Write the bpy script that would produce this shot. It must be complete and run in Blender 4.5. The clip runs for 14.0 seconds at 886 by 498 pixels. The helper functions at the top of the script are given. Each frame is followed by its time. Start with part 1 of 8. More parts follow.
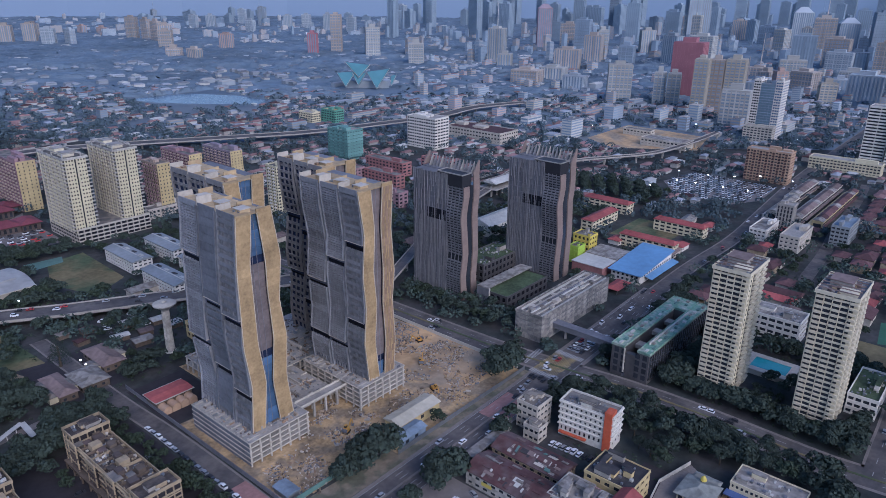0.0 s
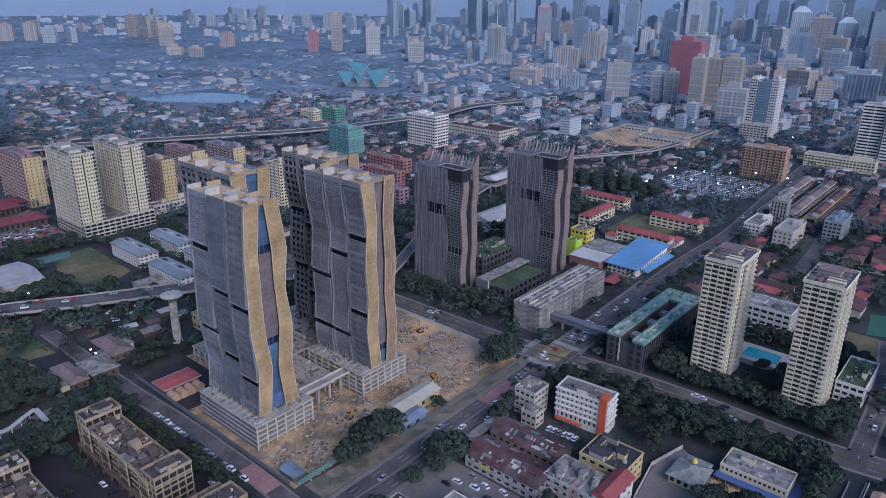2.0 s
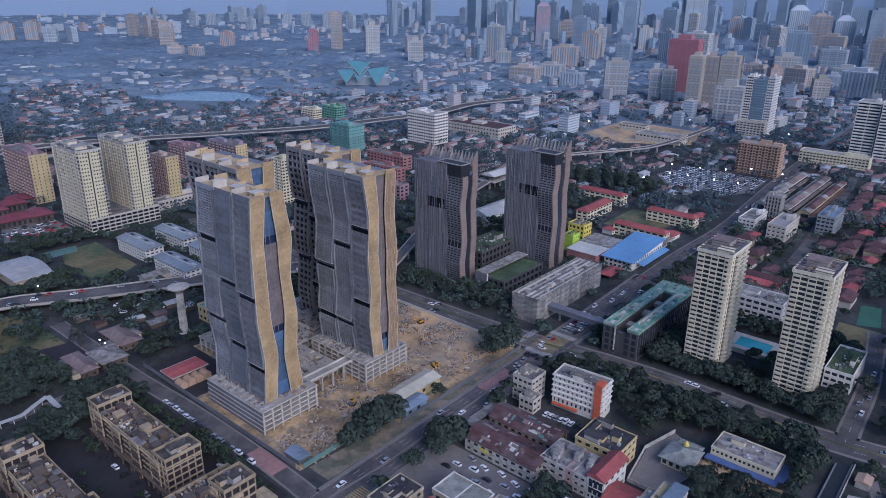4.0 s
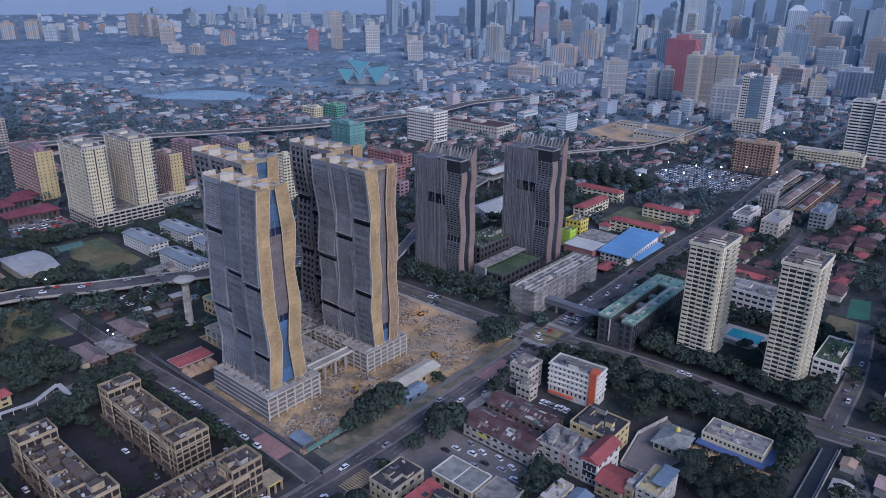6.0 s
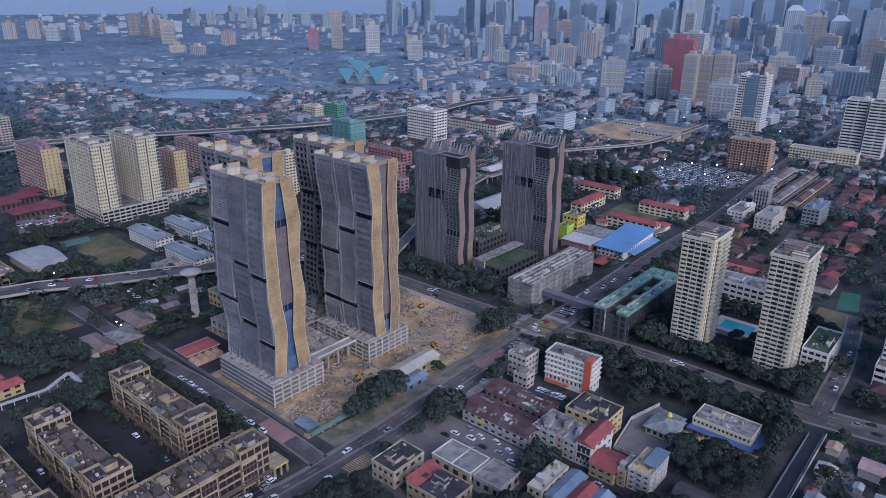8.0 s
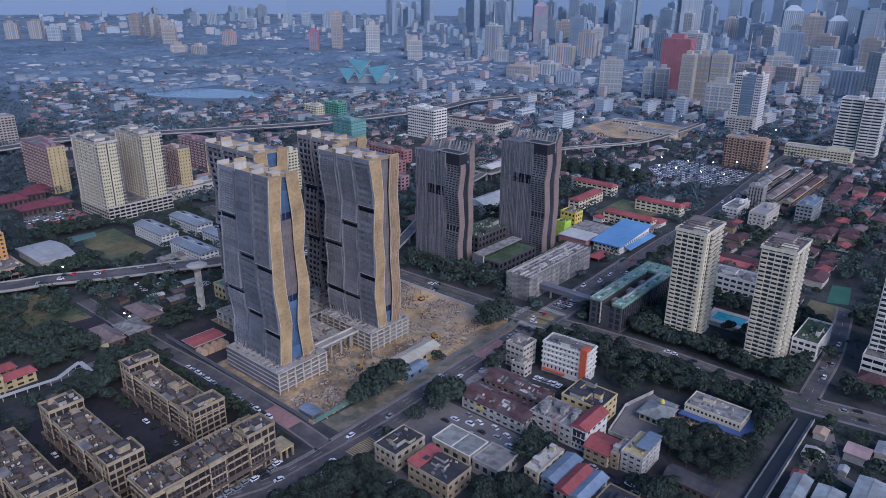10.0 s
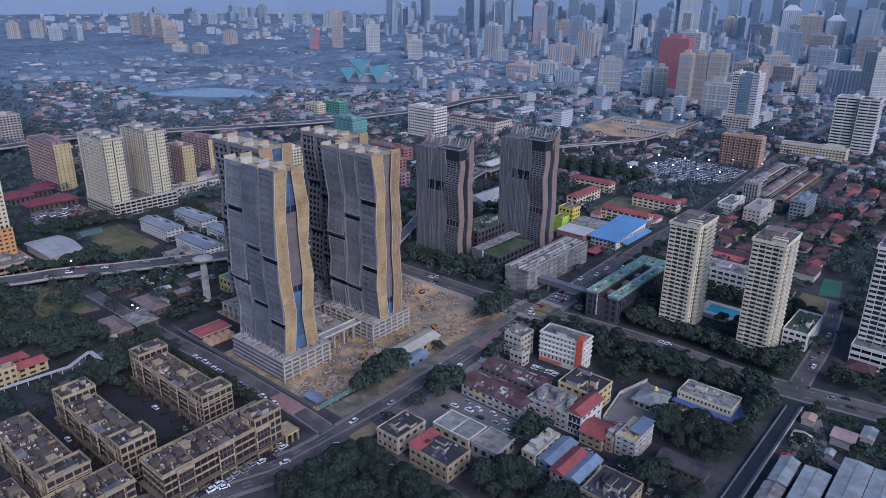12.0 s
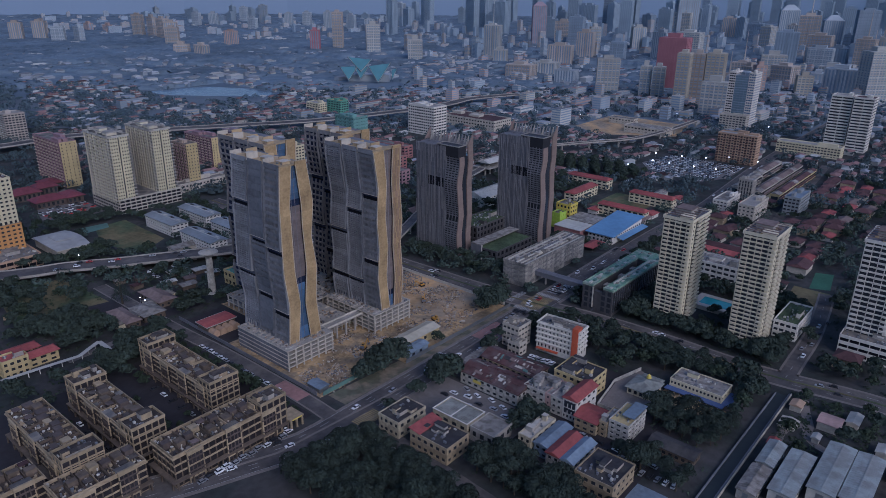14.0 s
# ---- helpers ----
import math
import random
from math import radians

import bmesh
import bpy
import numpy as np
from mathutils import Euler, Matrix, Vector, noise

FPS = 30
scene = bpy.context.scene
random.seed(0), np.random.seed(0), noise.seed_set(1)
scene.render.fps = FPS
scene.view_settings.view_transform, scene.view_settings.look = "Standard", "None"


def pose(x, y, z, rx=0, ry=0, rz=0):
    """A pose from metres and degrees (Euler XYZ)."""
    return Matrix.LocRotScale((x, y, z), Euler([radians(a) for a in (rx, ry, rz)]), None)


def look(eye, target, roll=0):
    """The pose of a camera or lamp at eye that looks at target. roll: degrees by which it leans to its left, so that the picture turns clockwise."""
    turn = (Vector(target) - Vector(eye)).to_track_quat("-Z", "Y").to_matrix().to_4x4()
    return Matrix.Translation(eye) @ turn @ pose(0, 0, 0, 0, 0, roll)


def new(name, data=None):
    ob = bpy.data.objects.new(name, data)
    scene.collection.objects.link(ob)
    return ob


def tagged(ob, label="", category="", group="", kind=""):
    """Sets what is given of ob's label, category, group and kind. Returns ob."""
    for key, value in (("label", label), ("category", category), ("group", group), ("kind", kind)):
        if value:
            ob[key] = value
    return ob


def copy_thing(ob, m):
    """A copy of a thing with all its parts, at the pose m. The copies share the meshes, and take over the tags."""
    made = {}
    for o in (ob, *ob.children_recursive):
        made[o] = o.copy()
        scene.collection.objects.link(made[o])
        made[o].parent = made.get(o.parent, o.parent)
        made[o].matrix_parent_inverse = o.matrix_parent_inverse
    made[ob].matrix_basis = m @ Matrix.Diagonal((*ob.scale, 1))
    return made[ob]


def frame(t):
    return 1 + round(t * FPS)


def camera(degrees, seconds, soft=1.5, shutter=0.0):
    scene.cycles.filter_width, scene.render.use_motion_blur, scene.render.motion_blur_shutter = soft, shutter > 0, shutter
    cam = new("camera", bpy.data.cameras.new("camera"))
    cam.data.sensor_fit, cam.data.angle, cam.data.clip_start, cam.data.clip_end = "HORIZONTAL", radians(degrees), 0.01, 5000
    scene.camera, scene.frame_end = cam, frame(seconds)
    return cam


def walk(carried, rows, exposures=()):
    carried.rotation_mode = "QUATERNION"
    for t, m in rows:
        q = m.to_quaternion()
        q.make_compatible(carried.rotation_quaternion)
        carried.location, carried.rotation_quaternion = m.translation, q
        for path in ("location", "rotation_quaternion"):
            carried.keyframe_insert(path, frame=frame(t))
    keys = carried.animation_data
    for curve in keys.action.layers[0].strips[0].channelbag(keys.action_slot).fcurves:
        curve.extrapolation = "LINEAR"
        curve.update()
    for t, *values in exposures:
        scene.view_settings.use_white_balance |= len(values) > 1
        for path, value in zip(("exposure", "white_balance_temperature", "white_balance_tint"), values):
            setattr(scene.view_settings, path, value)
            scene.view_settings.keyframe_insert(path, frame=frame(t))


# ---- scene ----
cam = camera(64.6, 14.0, soft=0.55)
PATH = [
    (0, (0.115, -0.223, 189.556), (0.101, 1.65, 188.854), 0.6),
    (0.5, (0.059, -2.941, 189.547), (0.045, -1.067, 188.846), 0.6),
    (1, (0.027, -5.678, 189.556), (0.014, -3.805, 188.854), 0.6),
    (1.5, (0.004, -8.391, 189.563), (-0.009, -6.518, 188.861), 0.6),
    (2, (-0.015, -11.075, 189.569), (-0.028, -9.203, 188.866), 0.6),
    (2.5, (-0.033, -13.732, 189.572), (-0.045, -11.859, 188.868), 0.6),
    (3, (-0.048, -16.385, 189.585), (-0.061, -14.513, 188.88), 0.5),
    (5.5, (-0.105, -29.679, 189.81), (-0.115, -27.808, 189.104), 0.6),
    (6, (-0.066, -32.409, 189.834), (-0.076, -30.538, 189.128), 0.6),
    (6.5, (-0.006, -35.225, 189.865), (-0.016, -33.354, 189.159), 0.6),
    (7, (0.044, -38.088, 189.896), (0.034, -36.217, 189.19), 0.6),
    (7.5, (0.069, -40.943, 189.92), (0.06, -39.072, 189.214), 0.6),
    (8, (0.051, -43.814, 189.941), (0.042, -41.943, 189.235), 0.6),
    (10.5, (-0.031, -57.863, 190.087), (-0.039, -55.992, 189.382), 0.6),
    (11, (-0.041, -60.634, 190.106), (-0.049, -58.762, 189.401), 0.6),
    (11.5, (-0.034, -63.39, 190.125), (-0.042, -61.519, 189.42), 0.6),
    (12, (-0.01, -66.178, 190.141), (-0.018, -64.307, 189.435), 0.6),
    (12.5, (0.036, -69.006, 190.152), (0.028, -67.134, 189.446), 0.6),
    (13, (0.11, -71.85, 190.158), (0.101, -69.978, 189.453), 0.6),
    (13.5, (0.192, -74.691, 190.16), (0.184, -72.82, 189.454), 0.6),
    (14, (0.288, -77.531, 190.159), (0.28, -75.66, 189.453), 0.6),
]
walk(cam, [(t, look(eye, target, roll)) for t, eye, target, roll in PATH], [(0, 0.54, 4860, 23), (13.6, 0.54, 4860, 23), (13.8, 0.31, 4860, 23), (14, -0.16, 4860, 23)])

# ---- light ----
world = bpy.data.worlds.new("sky")
scene.world = world
world.use_nodes = True
wn = world.node_tree
sky = wn.nodes.new("ShaderNodeTexSky")
sky.sky_type = "NISHITA"
sky.sun_disc = False
sky.sun_elevation, sky.sun_rotation = radians(34), radians(148)
sky.air_density, sky.dust_density, sky.ozone_density = 1.4, 2.0, 3.0
wn.links.new(sky.outputs["Color"], wn.nodes["Background"].inputs["Color"])
wn.nodes["Background"].inputs["Strength"].default_value = 0.086
sun = new("sun", bpy.data.lights.new("sun", "SUN"))
sun.data.energy, sun.data.angle, sun.data.color = 1.35, radians(40), (1.0, 0.84, 0.62)
sun.matrix_world = look((285, -540, 410), (0, 0, 0))

# ---- materials ----
MATS = {}


def mat(name, col, rough=0.8, scale=0.6, vary=0.5, metal=0.0, bump=0.25, rand=0.0, sheen=0.0, spec=0.3, island=0.0, patch=None, patch_scale=0.05):
    """A procedural surface: two scales of grain and staining, fine relief, a change from piece to piece."""
    m = bpy.data.materials.new(name)
    m.use_nodes = True
    t = m.node_tree
    b = t.nodes["Principled BSDF"]
    co = t.nodes.new("ShaderNodeTexCoord")

    def tex(s, detail):
        n = t.nodes.new("ShaderNodeTexNoise")
        n.inputs["Scale"].default_value, n.inputs["Detail"].default_value = s, detail
        t.links.new(co.outputs["Object"], n.inputs["Vector"])
        return n.outputs["Fac"]

    def calc(op, a, c):
        n = t.nodes.new("ShaderNodeMath")
        n.operation = op
        for i, v in enumerate((a, c)):
            if isinstance(v, (int, float)):
                n.inputs[i].default_value = v
            else:
                t.links.new(v, n.inputs[i])
        return n.outputs[0]

    fine, broad = tex(scale, 6), tex(scale * 0.13, 4)
    f = calc("ADD", calc("MULTIPLY", calc("SUBTRACT", fine, 0.5), vary * 1.4), calc("MULTIPLY", calc("SUBTRACT", broad, 0.5), vary * 1.8))
    f = calc("ADD", f, 1.0)
    if rand:
        o = t.nodes.new("ShaderNodeObjectInfo")
        f = calc("MULTIPLY", f, calc("ADD", calc("MULTIPLY", o.outputs["Random"], rand), 1 - rand / 2))
    if island:
        o = t.nodes.new("ShaderNodeNewGeometry")
        f = calc("MULTIPLY", f, calc("ADD", calc("MULTIPLY", o.outputs["Random Per Island"], island), 1 - island / 2))
    src = None
    if patch:
        mixer = t.nodes.new("ShaderNodeMix")
        mixer.data_type = "RGBA"
        ramp = t.nodes.new("ShaderNodeValToRGB")
        ramp.color_ramp.elements[0].position, ramp.color_ramp.elements[1].position = 0.44, 0.58
        t.links.new(tex(patch_scale, 5), ramp.inputs[0])
        t.links.new(ramp.outputs[0], mixer.inputs[0])
        mixer.inputs[6].default_value, mixer.inputs[7].default_value = (*col, 1), (*patch, 1)
        src = mixer.outputs[2]
    sc = t.nodes.new("ShaderNodeVectorMath")
    sc.operation = "SCALE"
    if src:
        t.links.new(src, sc.inputs[0])
    else:
        sc.inputs[0].default_value = col
    t.links.new(f, sc.inputs["Scale"])
    t.links.new(sc.outputs[0], b.inputs["Base Color"])
    b.inputs["Roughness"].default_value, b.inputs["Metallic"].default_value = rough, metal
    b.inputs["Specular IOR Level"].default_value = spec
    b.inputs["Sheen Weight"].default_value = sheen
    b.inputs["Sheen Roughness"].default_value = 0.5
    if bump:
        bp = t.nodes.new("ShaderNodeBump")
        bp.inputs["Strength"].default_value, bp.inputs["Distance"].default_value = bump, 0.3
        t.links.new(fine, bp.inputs["Height"])
        t.links.new(bp.outputs[0], b.inputs["Normal"])
    MATS[name] = m
    return m


mat("ground", (0.038, 0.043, 0.04), 0.95, 0.25, 0.8, patch=(0.06, 0.057, 0.055), patch_scale=0.05)
mat("asphalt", (0.125, 0.11, 0.1), 0.9, 0.4, 0.6, patch=(0.085, 0.078, 0.076), patch_scale=0.08)
# Colour lowered to deepen the shade in the gaps between buildings.
mat("yard", (0.038, 0.034, 0.037), 0.9, 0.3, 0.5)
# Wall tint that paints red light on one far tower; no lamp shines there.
mat("red_light_wall", (0.3, 0.235, 0.26), 0.8, 0.05, 0.4, bump=0)
mat("paving", (0.2, 0.175, 0.155), 0.9, 0.8, 0.4)
mat("marking", (0.36, 0.355, 0.34), 0.7, 2, 0.4)
mat("marking_yellow", (0.40, 0.30, 0.12), 0.7, 2, 0.5)
mat("earth", (0.43, 0.30, 0.155), 0.95, 0.5, 0.9, bump=0.6, patch=(0.25, 0.195, 0.13), patch_scale=0.1)
mat("earth_orange", (0.47, 0.315, 0.165), 0.95, 0.2, 0.7, patch=(0.33, 0.26, 0.18), patch_scale=0.04)
mat("red_paving", (0.30, 0.17, 0.15), 0.9, 0.5, 0.5)
mat("rubble", (0.34, 0.275, 0.205), 0.9, 1.5, 0.6, island=0.9)
mat("grass", (0.075, 0.10, 0.05), 0.95, 0.3, 0.7, patch=(0.17, 0.14, 0.07), patch_scale=0.03)
mat("turf", (0.05, 0.13, 0.08), 0.9, 0.5, 0.3)
mat("water", (0.06, 0.31, 0.32), 0.12, 0.4, 0.3, bump=0.05, spec=0.5)
mat("lake", (0.13, 0.165, 0.2), 0.25, 0.05, 0.2, bump=0.05, spec=0.4)
mat("canal", (0.025, 0.032, 0.035), 0.6, 0.3, 0.3)
mat("concrete", (0.33, 0.305, 0.27), 0.9, 0.7, 0.45)
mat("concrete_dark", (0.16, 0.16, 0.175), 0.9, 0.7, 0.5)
mat("concrete_pale", (0.46, 0.415, 0.345), 0.9, 0.6, 0.4)
mat("netting", (0.15, 0.155, 0.17), 0.85, 0.5, 0.5, rand=0.3)
mat("slab_grey", (0.215, 0.205, 0.2), 0.9, 0.7, 0.5, rand=0.2)
mat("netting_pale", (0.175, 0.178, 0.19), 0.85, 0.5, 0.5, rand=0.3)
# Near-black and blue-black fills that paint the shade inside openings.
mat("shade_fill", (0.011, 0.012, 0.018), 0.7, 0.5, 0.6, spec=0.1)
mat("shade_fill_blue", (0.02, 0.03, 0.07), 0.6, 0.5, 0.6, spec=0.15)
mat("gold_panel", (0.37, 0.26, 0.13), 0.6, 0.8, 0.6, rand=0.14)
mat("gold_dark", (0.27, 0.185, 0.12), 0.6, 0.5, 0.4, rand=0.3)
mat("edge_trim", (0.5, 0.43, 0.33), 0.6, 1, 0.3)
# Grey that stands for the average shade behind the netting.
mat("netting_shade", (0.1, 0.112, 0.15), 0.85, 0.4, 0.5)
mat("roof_tan", (0.42, 0.315, 0.18), 0.85, 0.5, 0.5, rand=0.3)
mat("band_pale", (0.24, 0.242, 0.255), 0.85, 0.5, 0.5, rand=0.35)
mat("ivory", (0.63, 0.565, 0.41), 0.7, 0.5, 0.3, rand=0.1)
mat("infill_brown", (0.17, 0.14, 0.135), 0.7, 0.5, 0.5, rand=0.2)
mat("glass_blue", (0.07, 0.125, 0.22), 0.35, 0.4, 0.5, rand=0.5, spec=0.6)
mat("glass", (0.035, 0.04, 0.05), 0.2, 0.3, 0.5, rand=0.5, spec=0.5)
mat("court_wall", (0.085, 0.08, 0.08), 0.5, 0.4, 0.5, rand=0.3)
mat("stone_clad", (0.31, 0.285, 0.25), 0.85, 0.9, 0.8, rand=0.2, patch=(0.15, 0.145, 0.14), patch_scale=0.22)
mat("old_white", (0.46, 0.43, 0.375), 0.8, 0.7, 0.5, rand=0.2, patch=(0.33, 0.31, 0.275), patch_scale=0.3)
mat("garden", (0.065, 0.09, 0.045), 0.95, 0.6, 0.9, bump=0.6)
# Slat, screen and bronze tones lightened to take in some haze.
mat("slat_grey", (0.175, 0.172, 0.18), 0.6, 0.7, 0.4, rand=0.3)
mat("screen_dark", (0.155, 0.155, 0.166), 0.6, 0.5, 0.4, rand=0.25)
mat("screen_line", (0.205, 0.2, 0.205), 0.6, 0.7, 0.4, rand=0.25)
mat("bronze", (0.235, 0.178, 0.15), 0.55, 0.5, 0.3, rand=0.15)
mat("black_top", (0.03, 0.03, 0.035), 0.5, 0.5, 0.4)
mat("white_paint", (0.64, 0.60, 0.53), 0.7, 0.5, 0.28, rand=0.1)
mat("cream_paint", (0.60, 0.53, 0.36), 0.75, 0.5, 0.28, rand=0.1)
mat("shop_cream", (0.34, 0.268, 0.17), 0.8, 0.6, 0.6, rand=0.3)
mat("shop_brown", (0.1, 0.078, 0.068), 0.8, 0.6, 0.6, rand=0.3)
mat("shop_tan", (0.13, 0.1, 0.075), 0.8, 0.6, 0.6, rand=0.3)
mat("shop_roof", (0.062, 0.052, 0.048), 0.9, 0.5, 0.8, rand=0.4, patch=(0.1, 0.082, 0.068), patch_scale=0.3)
mat("yellow_paint", (0.48, 0.38, 0.19), 0.75, 0.6, 0.35, rand=0.15)
mat("bright_yellow", (0.62, 0.50, 0.10), 0.6, 0.6, 0.3)
mat("lime", (0.40, 0.55, 0.07), 0.6, 0.6, 0.3)
mat("orange_paint", (0.5, 0.11, 0.05), 0.7, 0.6, 0.3)
mat("orange_flat", (0.44, 0.30, 0.20), 0.75, 0.5, 0.35, rand=0.15)
mat("flats_pink", (0.3, 0.19, 0.2), 0.75, 0.6, 0.4, rand=0.15)
mat("flats_peach", (0.42, 0.33, 0.26), 0.75, 0.6, 0.35, rand=0.15)
mat("flats_mauve", (0.27, 0.22, 0.25), 0.75, 0.6, 0.4, rand=0.15)
mat("pink_paint", (0.40, 0.27, 0.24), 0.7, 0.6, 0.35)
mat("red_wall", (0.31, 0.15, 0.14), 0.75, 0.6, 0.35)
mat("red_roof", (0.29, 0.078, 0.07), 0.7, 0.5, 0.5, rand=0.4, island=0.5)
mat("crimson_roof", (0.17, 0.05, 0.062), 0.75, 0.4, 0.5, rand=0.3)
mat("shrine_roof", (0.27, 0.275, 0.24), 0.8, 0.4, 0.5, patch=(0.2, 0.2, 0.175), patch_scale=0.25)
mat("tile_roof", (0.095, 0.05, 0.049), 0.85, 0.5, 0.6, rand=0.6, island=0.6)
mat("rust_roof", (0.085, 0.042, 0.04), 0.85, 0.3, 0.8, patch=(0.105, 0.075, 0.072), patch_scale=0.12)
mat("brown_roof", (0.17, 0.125, 0.11), 0.85, 0.4, 0.7, rand=0.5, island=0.5)
mat("black_roof", (0.045, 0.042, 0.045), 0.85, 0.5, 0.6, patch=(0.065, 0.06, 0.056), patch_scale=0.15)
mat("roof_stain", (0.22, 0.195, 0.16), 0.9, 0.4, 0.6, rand=0.3, patch=(0.12, 0.112, 0.105), patch_scale=0.2)
mat("sport_roof", (0.34, 0.335, 0.32), 0.8, 0.2, 0.4)
mat("parking", (0.17, 0.152, 0.14), 0.9, 0.4, 0.4)
mat("green_faded", (0.11, 0.19, 0.165), 0.8, 0.4, 0.4)
mat("grey_roof", (0.26, 0.238, 0.21), 0.8, 0.4, 0.6, rand=0.5, island=0.4, patch=(0.16, 0.142, 0.12), patch_scale=0.25)
mat("pale_roof", (0.47, 0.45, 0.40), 0.65, 0.4, 0.35, rand=0.2)
mat("blue_roof", (0.15, 0.28, 0.45), 0.5, 0.3, 0.3)
mat("site_roof", (0.47, 0.43, 0.335), 0.7, 0.3, 0.4)
mat("bright_white", (0.60, 0.57, 0.50), 0.75, 0.6, 0.4, rand=0.1)
mat("machine_yellow", (0.5, 0.27, 0.05), 0.5, 1, 0.3)
mat("blue_skirt", (0.09, 0.13, 0.27), 0.6, 0.5, 0.4)
mat("blue_pale", (0.25, 0.265, 0.27), 0.6, 0.4, 0.4, rand=0.2)
mat("blue_sheet", (0.19, 0.235, 0.285), 0.6, 0.5, 0.5, rand=0.3)
mat("green_roof", (0.17, 0.30, 0.22), 0.8, 0.5, 0.7, patch=(0.29, 0.33, 0.27), patch_scale=0.25)
mat("green_paint", (0.13, 0.30, 0.22), 0.7, 0.5, 0.4)
mat("green_net", (0.15, 0.28, 0.255), 0.8, 0.5, 0.5, rand=0.3)
mat("steel", (0.25, 0.26, 0.27), 0.5, 1, 0.3, metal=0.6)
mat("bark", (0.07, 0.055, 0.04), 0.95, 2, 0.5)
mat("leaves", (0.048, 0.068, 0.042), 0.9, 0.5, 0.7, bump=0, island=0.35, rand=0.5)
mat("leaves_dark", (0.034, 0.047, 0.036), 0.9, 0.5, 0.7, bump=0, island=0.35, rand=0.4)
mat("river", (0.17, 0.19, 0.18), 0.6, 0.1, 0.3, bump=0.02)
mat("shop_glass", (0.03, 0.027, 0.03), 0.4, 0.5, 0.6, rand=0.5, spec=0.3)
mat("cream_old", (0.45, 0.39, 0.27), 0.8, 0.7, 0.5, rand=0.15, patch=(0.33, 0.285, 0.205), patch_scale=0.3)
mat("work_roof", (0.31, 0.335, 0.325), 0.6, 0.4, 0.4, rand=0.2, patch=(0.24, 0.245, 0.23), patch_scale=0.15)
mat("orange_gold", (0.50, 0.26, 0.09), 0.75, 0.5, 0.35, rand=0.1)
mat("dust", (0.20, 0.165, 0.12), 0.95, 0.4, 0.7, bump=0.4, patch=(0.11, 0.11, 0.075), patch_scale=0.12)
mat("slab_cream", (0.55, 0.49, 0.325), 0.75, 0.5, 0.3, rand=0.1)
# Foliage bluer and paler by distance: the haze is put into the colour.
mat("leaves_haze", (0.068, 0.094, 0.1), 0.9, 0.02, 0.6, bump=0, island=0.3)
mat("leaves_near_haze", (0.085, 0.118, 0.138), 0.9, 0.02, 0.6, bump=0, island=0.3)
mat("leaves_mid_haze", (0.06, 0.085, 0.07), 0.9, 0.5, 0.7, bump=0, island=0.4)
mat("leaves_far_haze", (0.125, 0.168, 0.212), 0.9, 0.03, 0.7, bump=0, patch=(0.15, 0.19, 0.225), patch_scale=0.02)
# Mistiest copies of wall and window: thick haze mixed into the base colour.
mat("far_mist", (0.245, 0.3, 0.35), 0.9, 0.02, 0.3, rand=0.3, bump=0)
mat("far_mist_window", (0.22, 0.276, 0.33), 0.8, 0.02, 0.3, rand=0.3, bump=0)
mat("tyre", (0.02, 0.02, 0.02), 0.9, 2, 0.3)
mat("car_white", (0.75, 0.75, 0.75), 0.35, 1, 0.1, rand=0.15)
mat("car_silver", (0.42, 0.43, 0.45), 0.35, 1, 0.1, metal=0.5, rand=0.4)
mat("car_black", (0.03, 0.03, 0.035), 0.3, 1, 0.1, rand=0.5)
mat("car_red", (0.42, 0.04, 0.04), 0.35, 1, 0.1, rand=0.3)
# City colours drawn towards blue-grey, painting the haze on walls, roofs and windows.
mat("hazed_wall", (0.315, 0.345, 0.37), 0.9, 0.02, 0.4, rand=0.4, island=0.3, bump=0)
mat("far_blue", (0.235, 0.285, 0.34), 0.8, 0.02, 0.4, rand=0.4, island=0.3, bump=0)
mat("hazed_cream", (0.4, 0.37, 0.31), 0.9, 0.02, 0.4, rand=0.3, island=0.3, bump=0)
mat("hazed_pale", (0.385, 0.38, 0.355), 0.9, 0.02, 0.4, rand=0.3, island=0.4, bump=0)
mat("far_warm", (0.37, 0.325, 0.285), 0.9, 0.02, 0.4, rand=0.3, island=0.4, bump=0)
mat("hazed_tan", (0.40, 0.30, 0.26), 0.9, 0.02, 0.4, rand=0.3, island=0.3, bump=0)
mat("hazed_teal", (0.15, 0.225, 0.27), 0.4, 0.05, 0.4, bump=0, spec=0.5)
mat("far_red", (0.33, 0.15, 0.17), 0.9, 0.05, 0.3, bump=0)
mat("hazed_tile", (0.23, 0.14, 0.129), 0.9, 0.05, 0.4, island=0.6, bump=0)
mat("hazed_roof", (0.26, 0.275, 0.3), 0.9, 0.02, 0.5, island=0.8, bump=0)
mat("hazed_window", (0.215, 0.275, 0.34), 0.5, 0.05, 0.5, rand=0.3, bump=0)
# Land colour that carries the haze over the plain.
mat("hazed_ground", (0.13, 0.168, 0.207), 0.9, 0.01, 0.5, bump=0, patch=(0.155, 0.18, 0.2), patch_scale=0.006)
mat("teal_roof", (0.10, 0.235, 0.27), 0.7, 0.05, 0.3, bump=0)

# Haze at the horizon painted as emission, slightly brighter with height.
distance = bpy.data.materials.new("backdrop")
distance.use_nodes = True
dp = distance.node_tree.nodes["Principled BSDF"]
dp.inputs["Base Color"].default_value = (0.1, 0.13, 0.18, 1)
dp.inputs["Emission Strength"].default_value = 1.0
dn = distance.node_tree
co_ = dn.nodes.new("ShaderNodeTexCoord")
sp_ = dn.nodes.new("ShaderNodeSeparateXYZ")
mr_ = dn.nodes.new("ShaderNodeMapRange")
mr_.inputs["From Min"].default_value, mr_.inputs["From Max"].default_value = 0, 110
